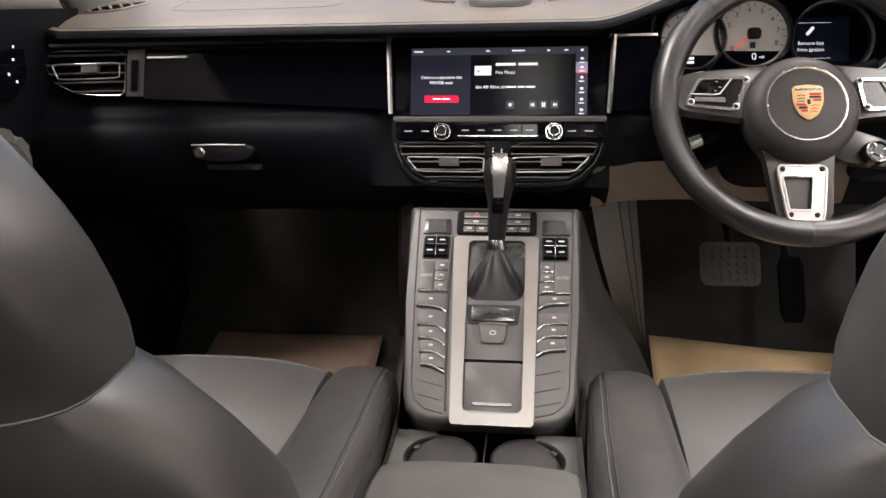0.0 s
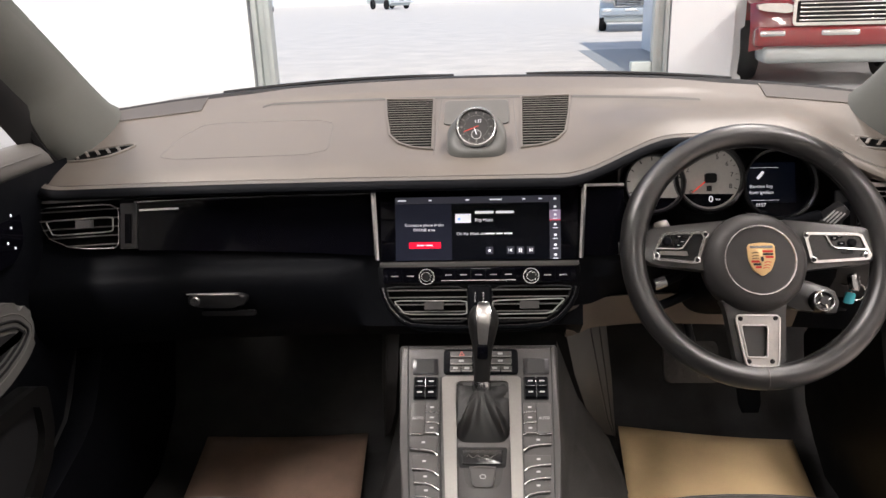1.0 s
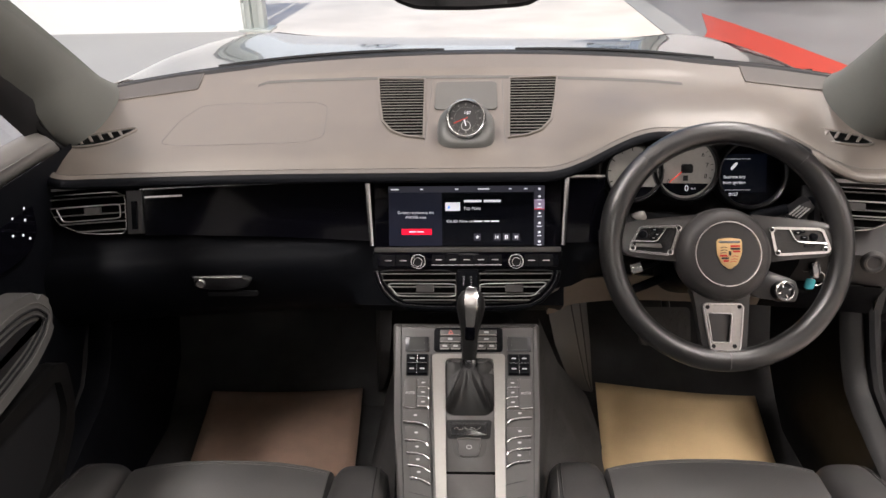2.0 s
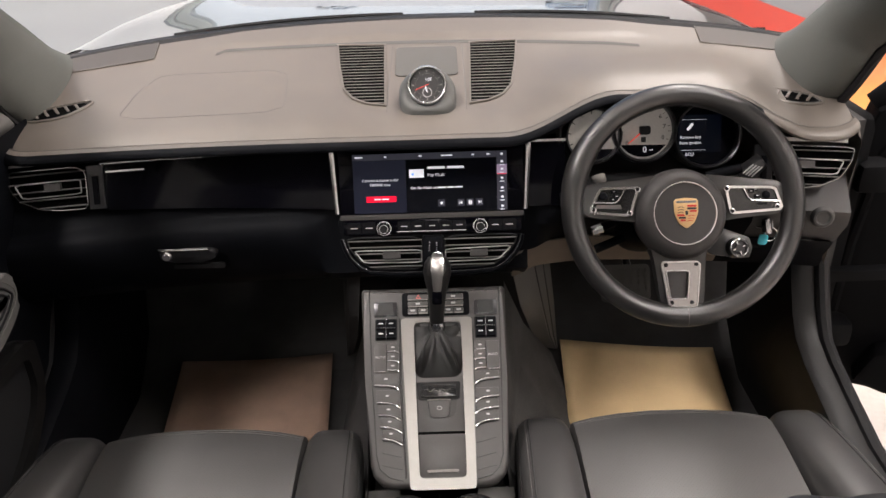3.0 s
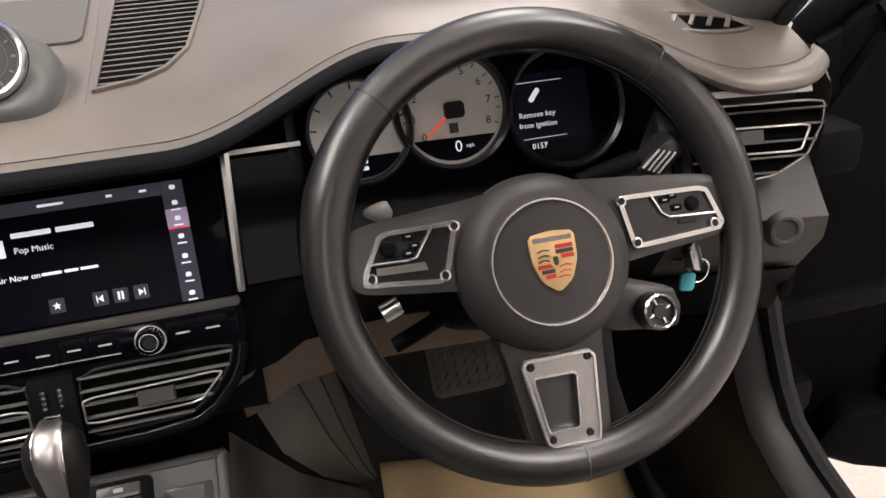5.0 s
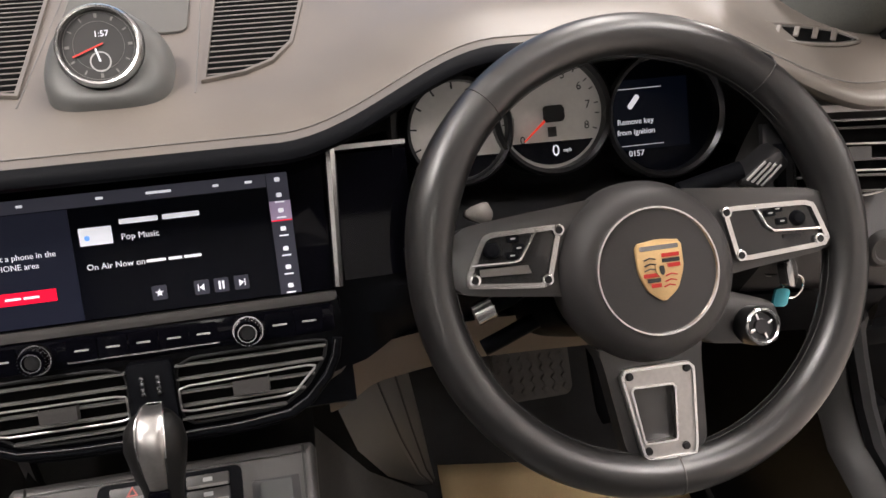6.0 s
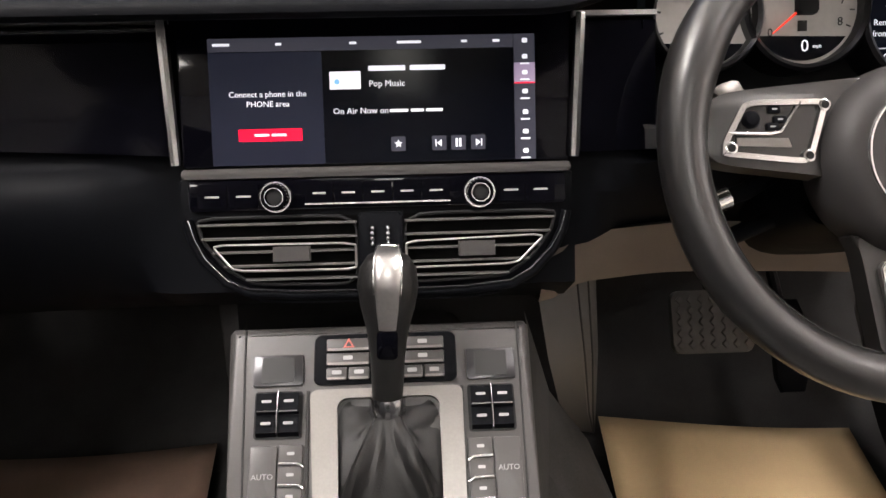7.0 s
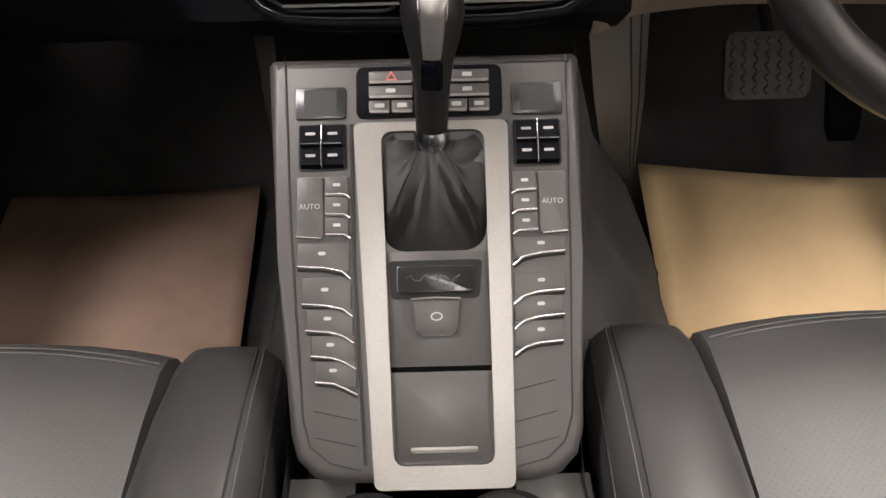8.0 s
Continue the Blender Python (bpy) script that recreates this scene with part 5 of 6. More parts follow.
part("slot", slab(i2, -0.014, 0.0035, WHEEL), VOID, low)
part("slot_edge", ring(inset(i2, -0.0018), i2, 0.008, 0.0105, WHEEL), CHROME, low)
part("insert_frame", ring(inset(o, 0.0005), inset(o, 0.0026), 0.0075, 0.0105, WHEEL), CHROME, low)
for x, y in ((-0.0332, -0.0991), (0.0175, -0.0987), (-0.0248, -0.1620), (0.0085, -0.1622)):
    part("screw", spin([(0.0, 0.0112), (0.0028, 0.0112), (0.0036, 0.0085)], WHEEL @ pose(x, y, 0), 14), RUBBER, low)
at = WHEEL @ pose(0.0885, -0.0740, 0)
md = part("mode_dial", spin([(0.0, 0.010), (0.0115, 0.010), (0.0125, 0.014), (0.0155, 0.014), (0.0168, 0.010), (0.0172, -0.014), (0.0, -0.014)], at, 36), BLACKMETAL, wheel, "round drive mode dial with chrome ring")
part("ring", spin([(0.0125, 0.0135), (0.014, 0.0152), (0.0158, 0.0135)], at, 36), CHROME, md)
part("button", spin([(0.0, 0.0125), (0.006, 0.0125), (0.0066, 0.010)], at, 24), BLACKMETAL, md)
for a in (20, 110, 200, 290):
    bm = bmesh.new()
    box(bm, 0.0055, 0.0122, -0.0012, 0.0012, 0.0098, 0.0118, at @ pose(0, 0, 0, 0, 0, a), 0.0004)
    part("spoke_mark", bm, CHROME, md)
part("dial_arm", slab(soften([(0.055, -0.036), (0.1135, -0.0567), (0.1165, -0.075), (0.112, -0.0929), (0.0367, -0.0826)], 0.12, 2)[::-1], -0.018, -0.004, WHEEL, 0.003), LEATHER, wheel)

# ---------------------------------------------------------------- steering column, stalks, keys
col = thing("steering_column", (0.42, 0.0, 0.88), "black plastic steering column cover with stalks", "steering column")
ax = frame_at((0.42, -0.03, 0.94), 28.5)
rows = []
for z, hw, hh in ((0.0, 0.075, 0.055), (-0.03, 0.085, 0.062), (-0.08, 0.09, 0.066), (-0.14, 0.085, 0.07)):
    rows.append([(hw * math.copysign(abs(math.cos(a)) ** 0.6, math.cos(a)), -0.015 + hh * math.copysign(abs(math.sin(a)) ** 0.6, math.sin(a)), z) for a in [2 * math.pi * s / 28 for s in range(28)]])
part("shroud", loft(rows, ax, close=True, caps=True), DARKSKIN, col)
st = part("stalk", tube([(0.475, -0.02, 0.985), (0.51, -0.022, 0.995), (0.530, -0.024, 1.001)], 0.009, I4, 12), DARKSKIN, col)
part("stalk_end", slab(soften([(0.522, 0.992), (0.558, 1.022), (0.572, 1.006), (0.552, 0.982)], 0.12, 1)[::-1], 0.012, 0.034, pose(0, 0, 0, 90, 0, 0), 0.003), BLACKMETAL, st)
for j in range(4):
    t = j / 3
    part("rib", tube([(lerp(0.530, 0.545, t), -0.036, lerp(0.992, 0.985, t) + 0.004), (lerp(0.545, 0.561, t), -0.036, lerp(1.008, 1.003, t) + 0.004)], 0.0013, I4, 6), LEGEND, st)
part("stalk", tube([(0.36, -0.02, 0.93), (0.315, -0.022, 0.90), (0.290, -0.024, 0.893)], 0.008, I4, 12), DARKSKIN, col)
part("stalk_end", tube([(0.300, -0.024, 0.896), (0.283, -0.026, 0.890)], 0.0105, I4, 14), CHROME, col)
part("stalk", tube([(0.36, -0.02, 0.88), (0.31, -0.022, 0.858), (0.292, -0.022, 0.850)], 0.008, I4, 12), DARKSKIN, col)
keys = thing("car_key", (0.60, -0.03, 0.86), "bunch of keys with a teal tag hanging in the ignition", "key")
part("ignition_barrel", spin([(0.0, 0.01), (0.016, 0.01), (0.018, 0.0), (0.018, -0.04)], Matrix.Translation((0.585, -0.005, 0.893)) @ pose(0, 0, 0, 62, 0, 0), 28), BLACKMETAL, keys)
part("key_head", slab(rounded(-0.008, 0.008, -0.014, 0.014, 0.006), 0.0, 0.010, Matrix.Translation((0.588, -0.03, 0.892)) @ pose(0, 0, 0, 70, 0, 25), 0.003), DARKMETAL, keys)
part("key_ring", tube([(0.598 + 0.011 * math.cos(radians(t)), -0.035, 0.877 + 0.013 * math.sin(radians(t))) for t in range(0, 360, 15)], 0.0011, I4, 8, True), CHROME, keys)
part("key_tag", slab(rounded(-0.008, 0.008, -0.009, 0.009, 0.003), 0.0, 0.003, Matrix.Translation((0.585, -0.036, 0.868)) @ pose(0, 0, 0, 80, 10, 0), 0.001), TEAL, keys, "teal plastic tag")
part("column_panel", slab(rounded(0.52, 0.62, 0.83, 0.93, 0.02), -0.02, 0.0, Matrix.Translation((0, 0.0, 0)) @ pose(0, 0, 0, 90, 0, 0), 0.004), DARKSKIN, col)
part("light_switch", spin([(0.0, 0.001), (0.010, 0.001), (0.012, 0.004), (0.015, 0.004), (0.017, 0.002), (0.020, -0.003)], Matrix.Translation((0.672, -0.057, 0.918)) @ pose(0, 0, 0, 84, 0, -11), 28), GREYSKIN, dash, "round light switch in the dash end")

# ---------------------------------------------------------------- centre console
console = thing("centre_console", (0, -0.2, 0.4), "grey plastic centre console with button rows and brushed aluminium frame", "console")
body = []
for sx, hx_top, hx_low in ((1, 0.1275, 0.1175), (-1, 0.1315, 0.1125)):
    half = [(hx_top - 0.004, 0.171), (hx_top, 0.166), (lerp(hx_top, hx_low, 0.5), 0.0)]
    half += [(hx_low - 0.038 + 0.038 * math.cos(radians(a)), -0.137 - 0.038 * math.sin(radians(a))) for a in range(0, 91, 30)]
    half = [(sx * x, y) for x, y in half]
    body += half if sx < 0 else []
    if sx > 0:
        right = half
body = body + right[::-1]
part("body", slab(body, -0.30, 0.0, CON, 0.010, seg=5), CONSOLE, console)
part("edge_groove", tube([(x, y, 0.0004) for x, y in ((-0.1165, 0.168), (-0.111, 0.02), (-0.1015, -0.125), (-0.096, -0.145), (-0.08, -0.158), (-0.056, -0.164))], 0.0009, CON, 6), INK, console)
part("edge_groove", tube([(x, y, 0.0004) for x, y in ((0.1165, 0.168), (0.1135, 0.02), (0.1085, -0.125), (0.102, -0.145), (0.088, -0.158), (0.064, -0.164))], 0.0009, CON, 6), INK, console)


def taper(x0, x1, X0, X1, y0, y1, r, m=5):
    """A rounded outline that is x0..x1 wide at y0 and X0..X1 wide at y1."""
    out = []
    for x, y in rounded(x0, x1, y0, y1, r, m):
        t = (y - y0) / (y1 - y0)
        s = (x - (x0 + x1) / 2) / ((x1 - x0) / 2)
        c0, h0, c1, h1 = (x0 + x1) / 2, (x1 - x0) / 2, (X0 + X1) / 2, (X1 - X0) / 2
        out.append((lerp(c0, c1, t) + s * lerp(h0, h1, t), y))
    return out


outer = taper(-0.046, 0.062, -0.060, 0.066, -0.179, 0.112, 0.006)
inner = taper(-0.031, 0.047, -0.0375, 0.0465, -0.161, 0.104, 0.009)
part("frame", ring(outer, inner, -0.004, 0.0045, CON), SATIN, console, "brushed aluminium frame")
part("frame_edge", ring(inset(inner, -0.0012), inner, 0.004, 0.0056, CON), SATIN, console)
part("well", slab(inner, -0.035, -0.030, CON), RUBBER, console)
part("mid_plate", slab(taper(-0.0335, 0.047, -0.036, 0.0465, -0.086, 0.0055, 0.002), -0.03, 0.001, CON, 0.001), CONSOLE, console)
lid = part("tray_lid", slab(taper(-0.030, 0.046, -0.0335, 0.047, -0.160, -0.0900, 0.005), -0.03, 0.0015, CON, 0.0015), CONSOLE, console, "brown-grey sliding tray lid")
part("lid_lip", slab(rounded(-0.018, 0.034, -0.1515, -0.1475, 0.0019), 0.0015, 0.004, CON, 0.001), SATIN, lid)
# flat darker plate: the shading of the brake recess given as colour
rc = part("brake_recess_shade", slab(taper(-0.020, 0.030, -0.030, 0.040, -0.064, -0.002, 0.012), 0.0005, 0.0014, CON), GREYSKIN, console)
plate("badge_bar", CON, -0.0265, 0.0345, -0.028, -0.0065, 0.001, 0.005, SWITCHPLATE, console, 0.002, 0.001, "dark bar with script badge")
part("badge_recess", slab(taper(-0.031, 0.039, -0.034, 0.042, -0.033, -0.002, 0.004), 0.0008, 0.0020, CON), RUBBER, console)
part("lid_gap", slab(taper(-0.0330, 0.0465, -0.0335, 0.047, -0.0900, -0.0858, 0.001), -0.002, 0.0014, CON), VOID, console)
part("badge_script", tube([(-0.02 + 0.004 * i, -0.017 + 0.0028 * math.sin(i * 1.9), 0.0054) for i in range(12)], 0.0004, CON, 6), SIDEPAD, console)
br = part("brake_switch", slab(taper(-0.011, 0.020, -0.016, 0.0245, -0.062, -0.0325, 0.004), 0.0, 0.005, CON, 0.0015), CONSOLE, console, "electric parking brake switch")
part("switch_edge", tube([(-0.0155, -0.0335, 0.0055), (0.0042, -0.0325, 0.006), (0.0240, -0.0335, 0.0055)], 0.0010, CON, 8), SATIN, br)
part("brake_symbol", ring([(0.0048 * math.cos(radians(15 * i)) + 0.0045, 0.0034 * math.sin(radians(15 * i)) - 0.047) for i in range(24)], [(0.0036 * math.cos(radians(15 * i)) + 0.0045, 0.0024 * math.sin(radians(15 * i)) - 0.047) for i in range(24)], 0.005, 0.0054, CON), LEGEND, br)
# top group with the hazard switch
part("switch_bezel", slab(taper(-0.0575, 0.0625, -0.0575, 0.0625, 0.1165, 0.160, 0.006), -0.004, 0.002, CON, 0.001), DARKSKIN, console)
for r in range(3):
    y = 0.1505 - r * 0.0125
    for k in (-1, 1):
        for c in range(1 if r < 2 else 2):
            wide = 0.036 if r < 2 else 0.0175
            x0 = (-0.047 + c * 0.0185) if k < 0 else (0.016 + c * 0.0185)
            b = plate("switch", CON, x0, x0 + wide, y - 0.0055, y + 0.0052, 0.001, 0.0042, CONSOLE, console, 0.0015, 0.0008)
            plate("switch_lip", CON, x0 + 0.001, x0 + wide - 0.001, y - 0.0058, y - 0.0036, 0.0038, 0.0056, SATIN, b, 0.0007)
            if not (r == 0 and k < 0):
                plate("legend", CON, x0 + wide / 2 - 0.004, x0 + wide / 2 + 0.004, y - 0.001, y + 0.0025, 0.0042, 0.0045, LEGEND, b, 0.0008)
part("hazard_triangle", ring([(-0.033, 0.1475), (-0.0235, 0.1475), (-0.02825, 0.1555)], [(-0.0312, 0.1485), (-0.0253, 0.1485), (-0.02825, 0.1535)], 0.0042, 0.005, CON), material("hazard_red", (0.55, 0.12, 0.1), 0.5), console)
# climate columns
for k in (-1, 1):
    off = 0.003
    X = lambda a: off * (1 if k > 0 else 0.33) + k * a
    xs = sorted((X(0.0675), X(0.1085)))
    mini = part("climate_display", slab(rounded(xs[0], xs[1], 0.117, 0.1435, 0.002), 0.0, 0.0025, CON, 0.001), BLACKMETAL, console)
    plate("panel", CON, xs[0] + 0.007, xs[1] - 0.007, 0.1195, 0.141, 0.0025, 0.0032, LCD, mini, 0.001)
    part("rocker_divider", tube([(X(0.0865), 0.0755, 0.0075), (X(0.0865), 0.094, 0.0092), (X(0.0865), 0.111, 0.0075)], 0.0005, CON, 8), DARKMETAL, console)
    part("rocker_well", slab(rounded(X(0.0865) - 0.0195, X(0.0865) + 0.0195, 0.0735, 0.1125, 0.003), -0.002, 0.0012, CON), RUBBER, console)
    for s in (-1, 1):
        cx = X(0.0865) + s * 0.009
        rk = part("rocker", loft([[(cx - 0.0082, y, z), (cx + 0.0082, y, z)] for y, z in ((0.1115, 0.001), (0.110, 0.006), (0.0945, 0.0085), (0.0925, 0.0045), (0.0775, 0.006), (0.075, 0.001))], CON), DARKSKIN, console)
        part("rocker_lip", tube([(cx - 0.0075, 0.0945, 0.0088), (cx + 0.0075, 0.0945, 0.0088)], 0.0009, CON, 8), DARKMETAL, rk)
        for y in (0.103, 0.085):
            plate("legend", CON, cx - 0.004, cx + 0.004, y - 0.0011, y + 0.0011, 0.0066, 0.0074, LEGEND, rk, 0.0008)
    # tall auto key outside, three air keys inside
    xa = sorted((X(0.086), X(0.1075)))
    au = plate("auto_key", CON, xa[0], xa[1], 0.0185, 0.068, 0.0, 0.0032, CONSOLE, console, 0.0015, 0.0008)
    lettering("auto_word", "AUTO", 0.0062, CON @ Matrix.Translation((X(0.0968), 0.0435, 0.0034)), LEGEND, au)
    part("key_line", tube([(X(0.1075), 0.019, 0.0036), (X(0.088), 0.0175, 0.0036)], 0.0009, CON, 8), CHROME, au)
    for j in range(3):
        y1 = 0.068 - j * 0.0165
        xi = sorted((X(0.0655), X(0.0845)))
        b = plate("air_key", CON, xi[0], xi[1], y1 - 0.0150, y1, 0.0, 0.0032, CONSOLE, console, 0.0012, 0.0008)
        part("key_line", tube([(X(0.084), y1 - 0.0145, 0.0037), (X(0.069), y1 - 0.0150, 0.0037), (X(0.0645), y1 - 0.018, 0.0032)], 0.0013, CON, 8), CHROME, b)
        plate("legend", CON, X(0.075) - 0.003, X(0.075) + 0.003, y1 - 0.008, y1 - 0.0055, 0.0032, 0.0035, LEGEND, b, 0.0008)
    ends = (0.018, -0.005, -0.035, -0.056, -0.076, -0.096) if k < 0 else (0.026, 0.003, -0.028, -0.0475, -0.068)
    tops = (None, 0.016, -0.012, -0.037, -0.058, -0.078) if k < 0 else (None, 0.0165, -0.012, -0.030, -0.050)
    for n, (ye, yt) in enumerate(zip(ends, tops)):
        if yt is None:
            continue
        narrow = 0.0035 * max(0, n - 1) if k < 0 else 0.0015 * n
        xi = sorted((X(0.0650 - narrow * 0.35), X(0.1065 - narrow)))
        b = part("menu_key", slab([(xi[0], ye - 0.001 - (0.004 if k > 0 else 0)), (xi[1], ye - 0.001 - (0.004 if k < 0 else 0)), (xi[1], yt - 0.002), (xi[0], yt - 0.002)], 0.0, 0.003, CON, 0.0008), CONSOLE, console)
        part("key_line", tube([(X(0.1065 - narrow), ye, 0.0036), (X(0.085 - narrow * 0.5), ye - 0.0015, 0.0038), (X(0.071), ye - 0.0045, 0.0036), (X(0.0645 - narrow * 0.35), ye - 0.0105, 0.003)], 0.0013, CON, 8), CHROME, b)
        # dark line for the joint between keys and the shadow under the chrome
        part("key_gap_shade", tube([(X(0.1065 - narrow), ye - 0.0020, 0.0006), (X(0.085 - narrow * 0.5), ye - 0.0035, 0.0006), (X(0.071), ye - 0.0065, 0.0006), (X(0.0645 - narrow * 0.35), ye - 0.0122, 0.0006)], 0.0012, CON, 6), INK, b)
        cx, cy = X(0.087 - narrow * 0.6), (ye + yt) / 2
        plate("legend", CON, cx - 0.003, cx + 0.003, cy - 0.0014, cy + 0.0014, 0.003, 0.0033, LEGEND, b, 0.0012)
    for y in ((-0.118, -0.138) if k < 0 else (-0.098, -0.122, -0.142)):
        part("blank_line", tube([(X(0.094), y, 0.0004), (X(0.06), y - 0.008, 0.0004)], 0.0006, CON, 6), INK, console)
    part("inner_groove", tube([(X(0.0628), 0.112, 0.0006), (X(0.0615), 0.0, 0.0006), (X(0.054), -0.16, 0.0006)], 0.0014, CON, 6), INK, console)
for x in (0.0095 - 0.025, 0.0095 + 0.025):
    plate("ambient_lens", CON, x - 0.004, x + 0.004, -0.174, -0.166, 0.0045, 0.005, SATIN, console, 0.001)
# side of the console towards the driver and passenger; darker passenger materials paint in its shade
for k in (-1, 1):
    rows = [[(k * 0.145, 0.07, 0.87), (k * 0.19, 0.12, 0.87), (k * 0.235, 0.19, 0.87)], [(k * 0.145, 0.02, 0.80), (k * 0.19, 0.05, 0.77), (k * 0.235, 0.14, 0.75)], [(k * 0.168, 0.05, 0.69), (k * 0.215, 0.09, 0.66), (k * 0.255, 0.17, 0.62)], [(k * 0.205, 0.14, 0.56), (k * 0.247, 0.165, 0.53), (k * 0.272, 0.215, 0.50)], [(k * 0.25, 0.215, 0.463), (k * 0.274, 0.225, 0.45), (k * 0.282, 0.245, 0.44)]]
    if k < 0:
        rows = [[(lerp(-0.13, x, 0.55), y, z) for x, y, z in r] for r in rows]
    sp = part("side_pad", loft(rows), PADSKIN if k > 0 else CARPET, console, "grey leather side pad" if k > 0 else "")
    for c in (0.15, 0.6):
        part("pad_seam", tube([(lerp(r[1][0], r[2][0], c), lerp(r[1][1], r[2][1], c) - 0.0008, lerp(r[1][2], r[2][2], c)) for r in rows], 0.0014, I4, 6), INK, sp)
    rows = [[(k * 0.128, -0.02, 0.79), (k * 0.18, 0.09, 0.62), (k * 0.262, 0.205, 0.455)], [(k * 0.128, -0.04, 0.785), (k * 0.165, 0.0, 0.58), (k * 0.29, 0.04, 0.41)], [(k * 0.124, -0.12, 0.72), (k * 0.146, -0.11, 0.53), (k * 0.285, -0.11, 0.41)], [(k * 0.120, -0.19, 0.66), (k * 0.128, -0.19, 0.50), (k * 0.16, -0.19, 0.41)], [(k * 0.116, -0.29, 0.58), (k * 0.124, -0.30, 0.50), (k * 0.14, -0.3, 0.41)], [(k * 0.116, -0.45, 0.56), (k * 0.122, -0.45, 0.50), (k * 0.14, -0.45, 0.40)]]
    if k < 0:
        rows = [[(lerp(-0.118, x, 0.5), y, z) for x, y, z in r] for r in rows]
    part("side_carpet", loft(rows), CARPET if k < 0 else FELT, console)

# cup holders and armrest behind it
cups = thing("cup_holder", (0, -0.37, 0.5), "pair of black cup holders behind the console", "cup holder")
for k, cx in ((-1, -0.054), (1, 0.056)):
    at = Matrix.Translation((cx, -0.352, 0.549))
    circle = [(0.0455 * math.cos(2 * math.pi * q / 48), 0.0455 * math.sin(2 * math.pi * q / 48)) for q in range(48)]
    edge = []
    for x, y in circle:
        g = 1 / max(abs(x) / 0.0545, abs(y) / 0.0545)
        edge.append((x * g * (1.27 if k * x > 0 else 1.0), y * g * (1.1 if y > 0 else 2.2)))
    part("tray", ring(edge, circle, -0.012, 0.001, at), PADSKIN, cups)
    c = part("cup", spin([(0.0475, 0.0008), (0.0455, 0.0032), (0.0435, 0.001), (0.0420, -0.03), (0.0395, -0.062), (0.0, -0.063)], at, 40), RUBBER, cups)
    part("cup_mat", spin([(0.0, -0.060), (0.036, -0.060), (0.037, -0.062)], at, 32), VOID, c)
    for a in (35, 90, 145):
        part("gripper", slab(rounded(-0.005, 0.005, -0.003, 0.003, 0.0015), -0.018, 0.001, at @ pose(0.0405 * math.cos(radians(a)), 0.0405 * math.sin(radians(a)), -0.002, 0, 0, a + 90), 0.001), SATIN, c)
arm = thing("armrest", (0, -0.62, 0.45), "dark grey leather centre armrest", "armrest")
rows = []
for y, z, hw in ((-0.400, 0.52, 0.108), (-0.396, 0.560, 0.111), (-0.402, 0.576, 0.113), (-0.420, 0.588, 0.115), (-0.46, 0.596, 0.117), (-0.6, 0.606, 0.12), (-0.85, 0.612, 0.122), (-0.87, 0.5, 0.122)):
    rows.append([(hw * s, y - 0.012 * abs(s) ** 4, z - d) for s, d in ((-1.05, 0.085), (-1.05, 0.026), (-1.03, 0.012), (-0.97, 0.003), (-0.85, 0.0), (-0.45, 0.0), (0, 0.0), (0.45, 0.0), (0.85, 0.0), (0.97, 0.003), (1.03, 0.012), (1.05, 0.026), (1.05, 0.085))])
part("pad", loft(rows), PADSKIN, arm)
bm = bmesh.new()
box(bm, -0.112, 0.112, -0.86, -0.425, 0.40, 0.53)
part("box", bm, DARKSKIN, arm)

# ---------------------------------------------------------------- gear lever
lever = thing("gear_lever", (0.004, -0.13, 0.72), "black leather gear lever with satin cap and pleated boot", "gear lever")
base = CON @ Vector((0.0045, 0.055, 0.0))
top = Vector((0.004, -0.108, 0.751))
rows = []
C3 = CON.to_3x3()
for j in range(17):
    t = j / 16
    c = base.lerp(top, t ** 1.25)
    row = []
    for s in range(64):
        a = 2 * math.pi * s / 64
        ca, sa = math.cos(a), math.sin(a)
        shrink = (1 - t) ** 1.5
        hx = lerp(0.0125, 0.0425, shrink) * math.copysign(abs(ca) ** lerp(1.0, 0.4, shrink), ca)
        hy = lerp(0.0125, 0.050, shrink) * math.copysign(abs(sa) ** lerp(1.0, 0.4, shrink), sa)
        corner = abs(math.sin(2 * a))
        ridge = 0.0075 * corner ** 4 * math.sin(math.pi * min(1, t * 1.15)) - 0.006 * max(0, math.cos(4 * a)) ** 2 * math.sin(math.pi * t)
        ridge += 0.0022 * math.sin(8 * a + 2.0) * math.sin(math.pi * t) + 0.0018 * math.sin(14 * a + 5 * t) * math.sin(math.pi * t)
        out = Vector((ca, sa, 0)) * ridge
        flat = Vector((hx, hy, 0)) + out
        row.append(c + (C3 @ flat) * (1 - t) + flat * t + C3 @ Vector((0, 0, 0.006 * math.sin(math.pi * t) + ridge * 0.5)))
    rows.append(row)
part("boot", loft(rows, close=True), BOOTSKIN, lever, "pleated black leather boot")
P0, P1 = Vector((0.0033, -0.1076, 0.7447)), Vector((0.0085, -0.088, 0.876))
d = (P1 - P0).normalized()
ay = d.cross(Vector((1, 0, 0))).normalized()
ax = ay.cross(d)
LM = Matrix.Translation(P0) @ Matrix((ax, ay, d)).transposed().to_4x4()
part("collar", spin([(0.0, -0.002), (0.0145, -0.002), (0.0155, 0.004), (0.0148, 0.014), (0.0135, 0.018)], LM, 28), DARKMETAL, lever, "dark chrome collar")
rows = []
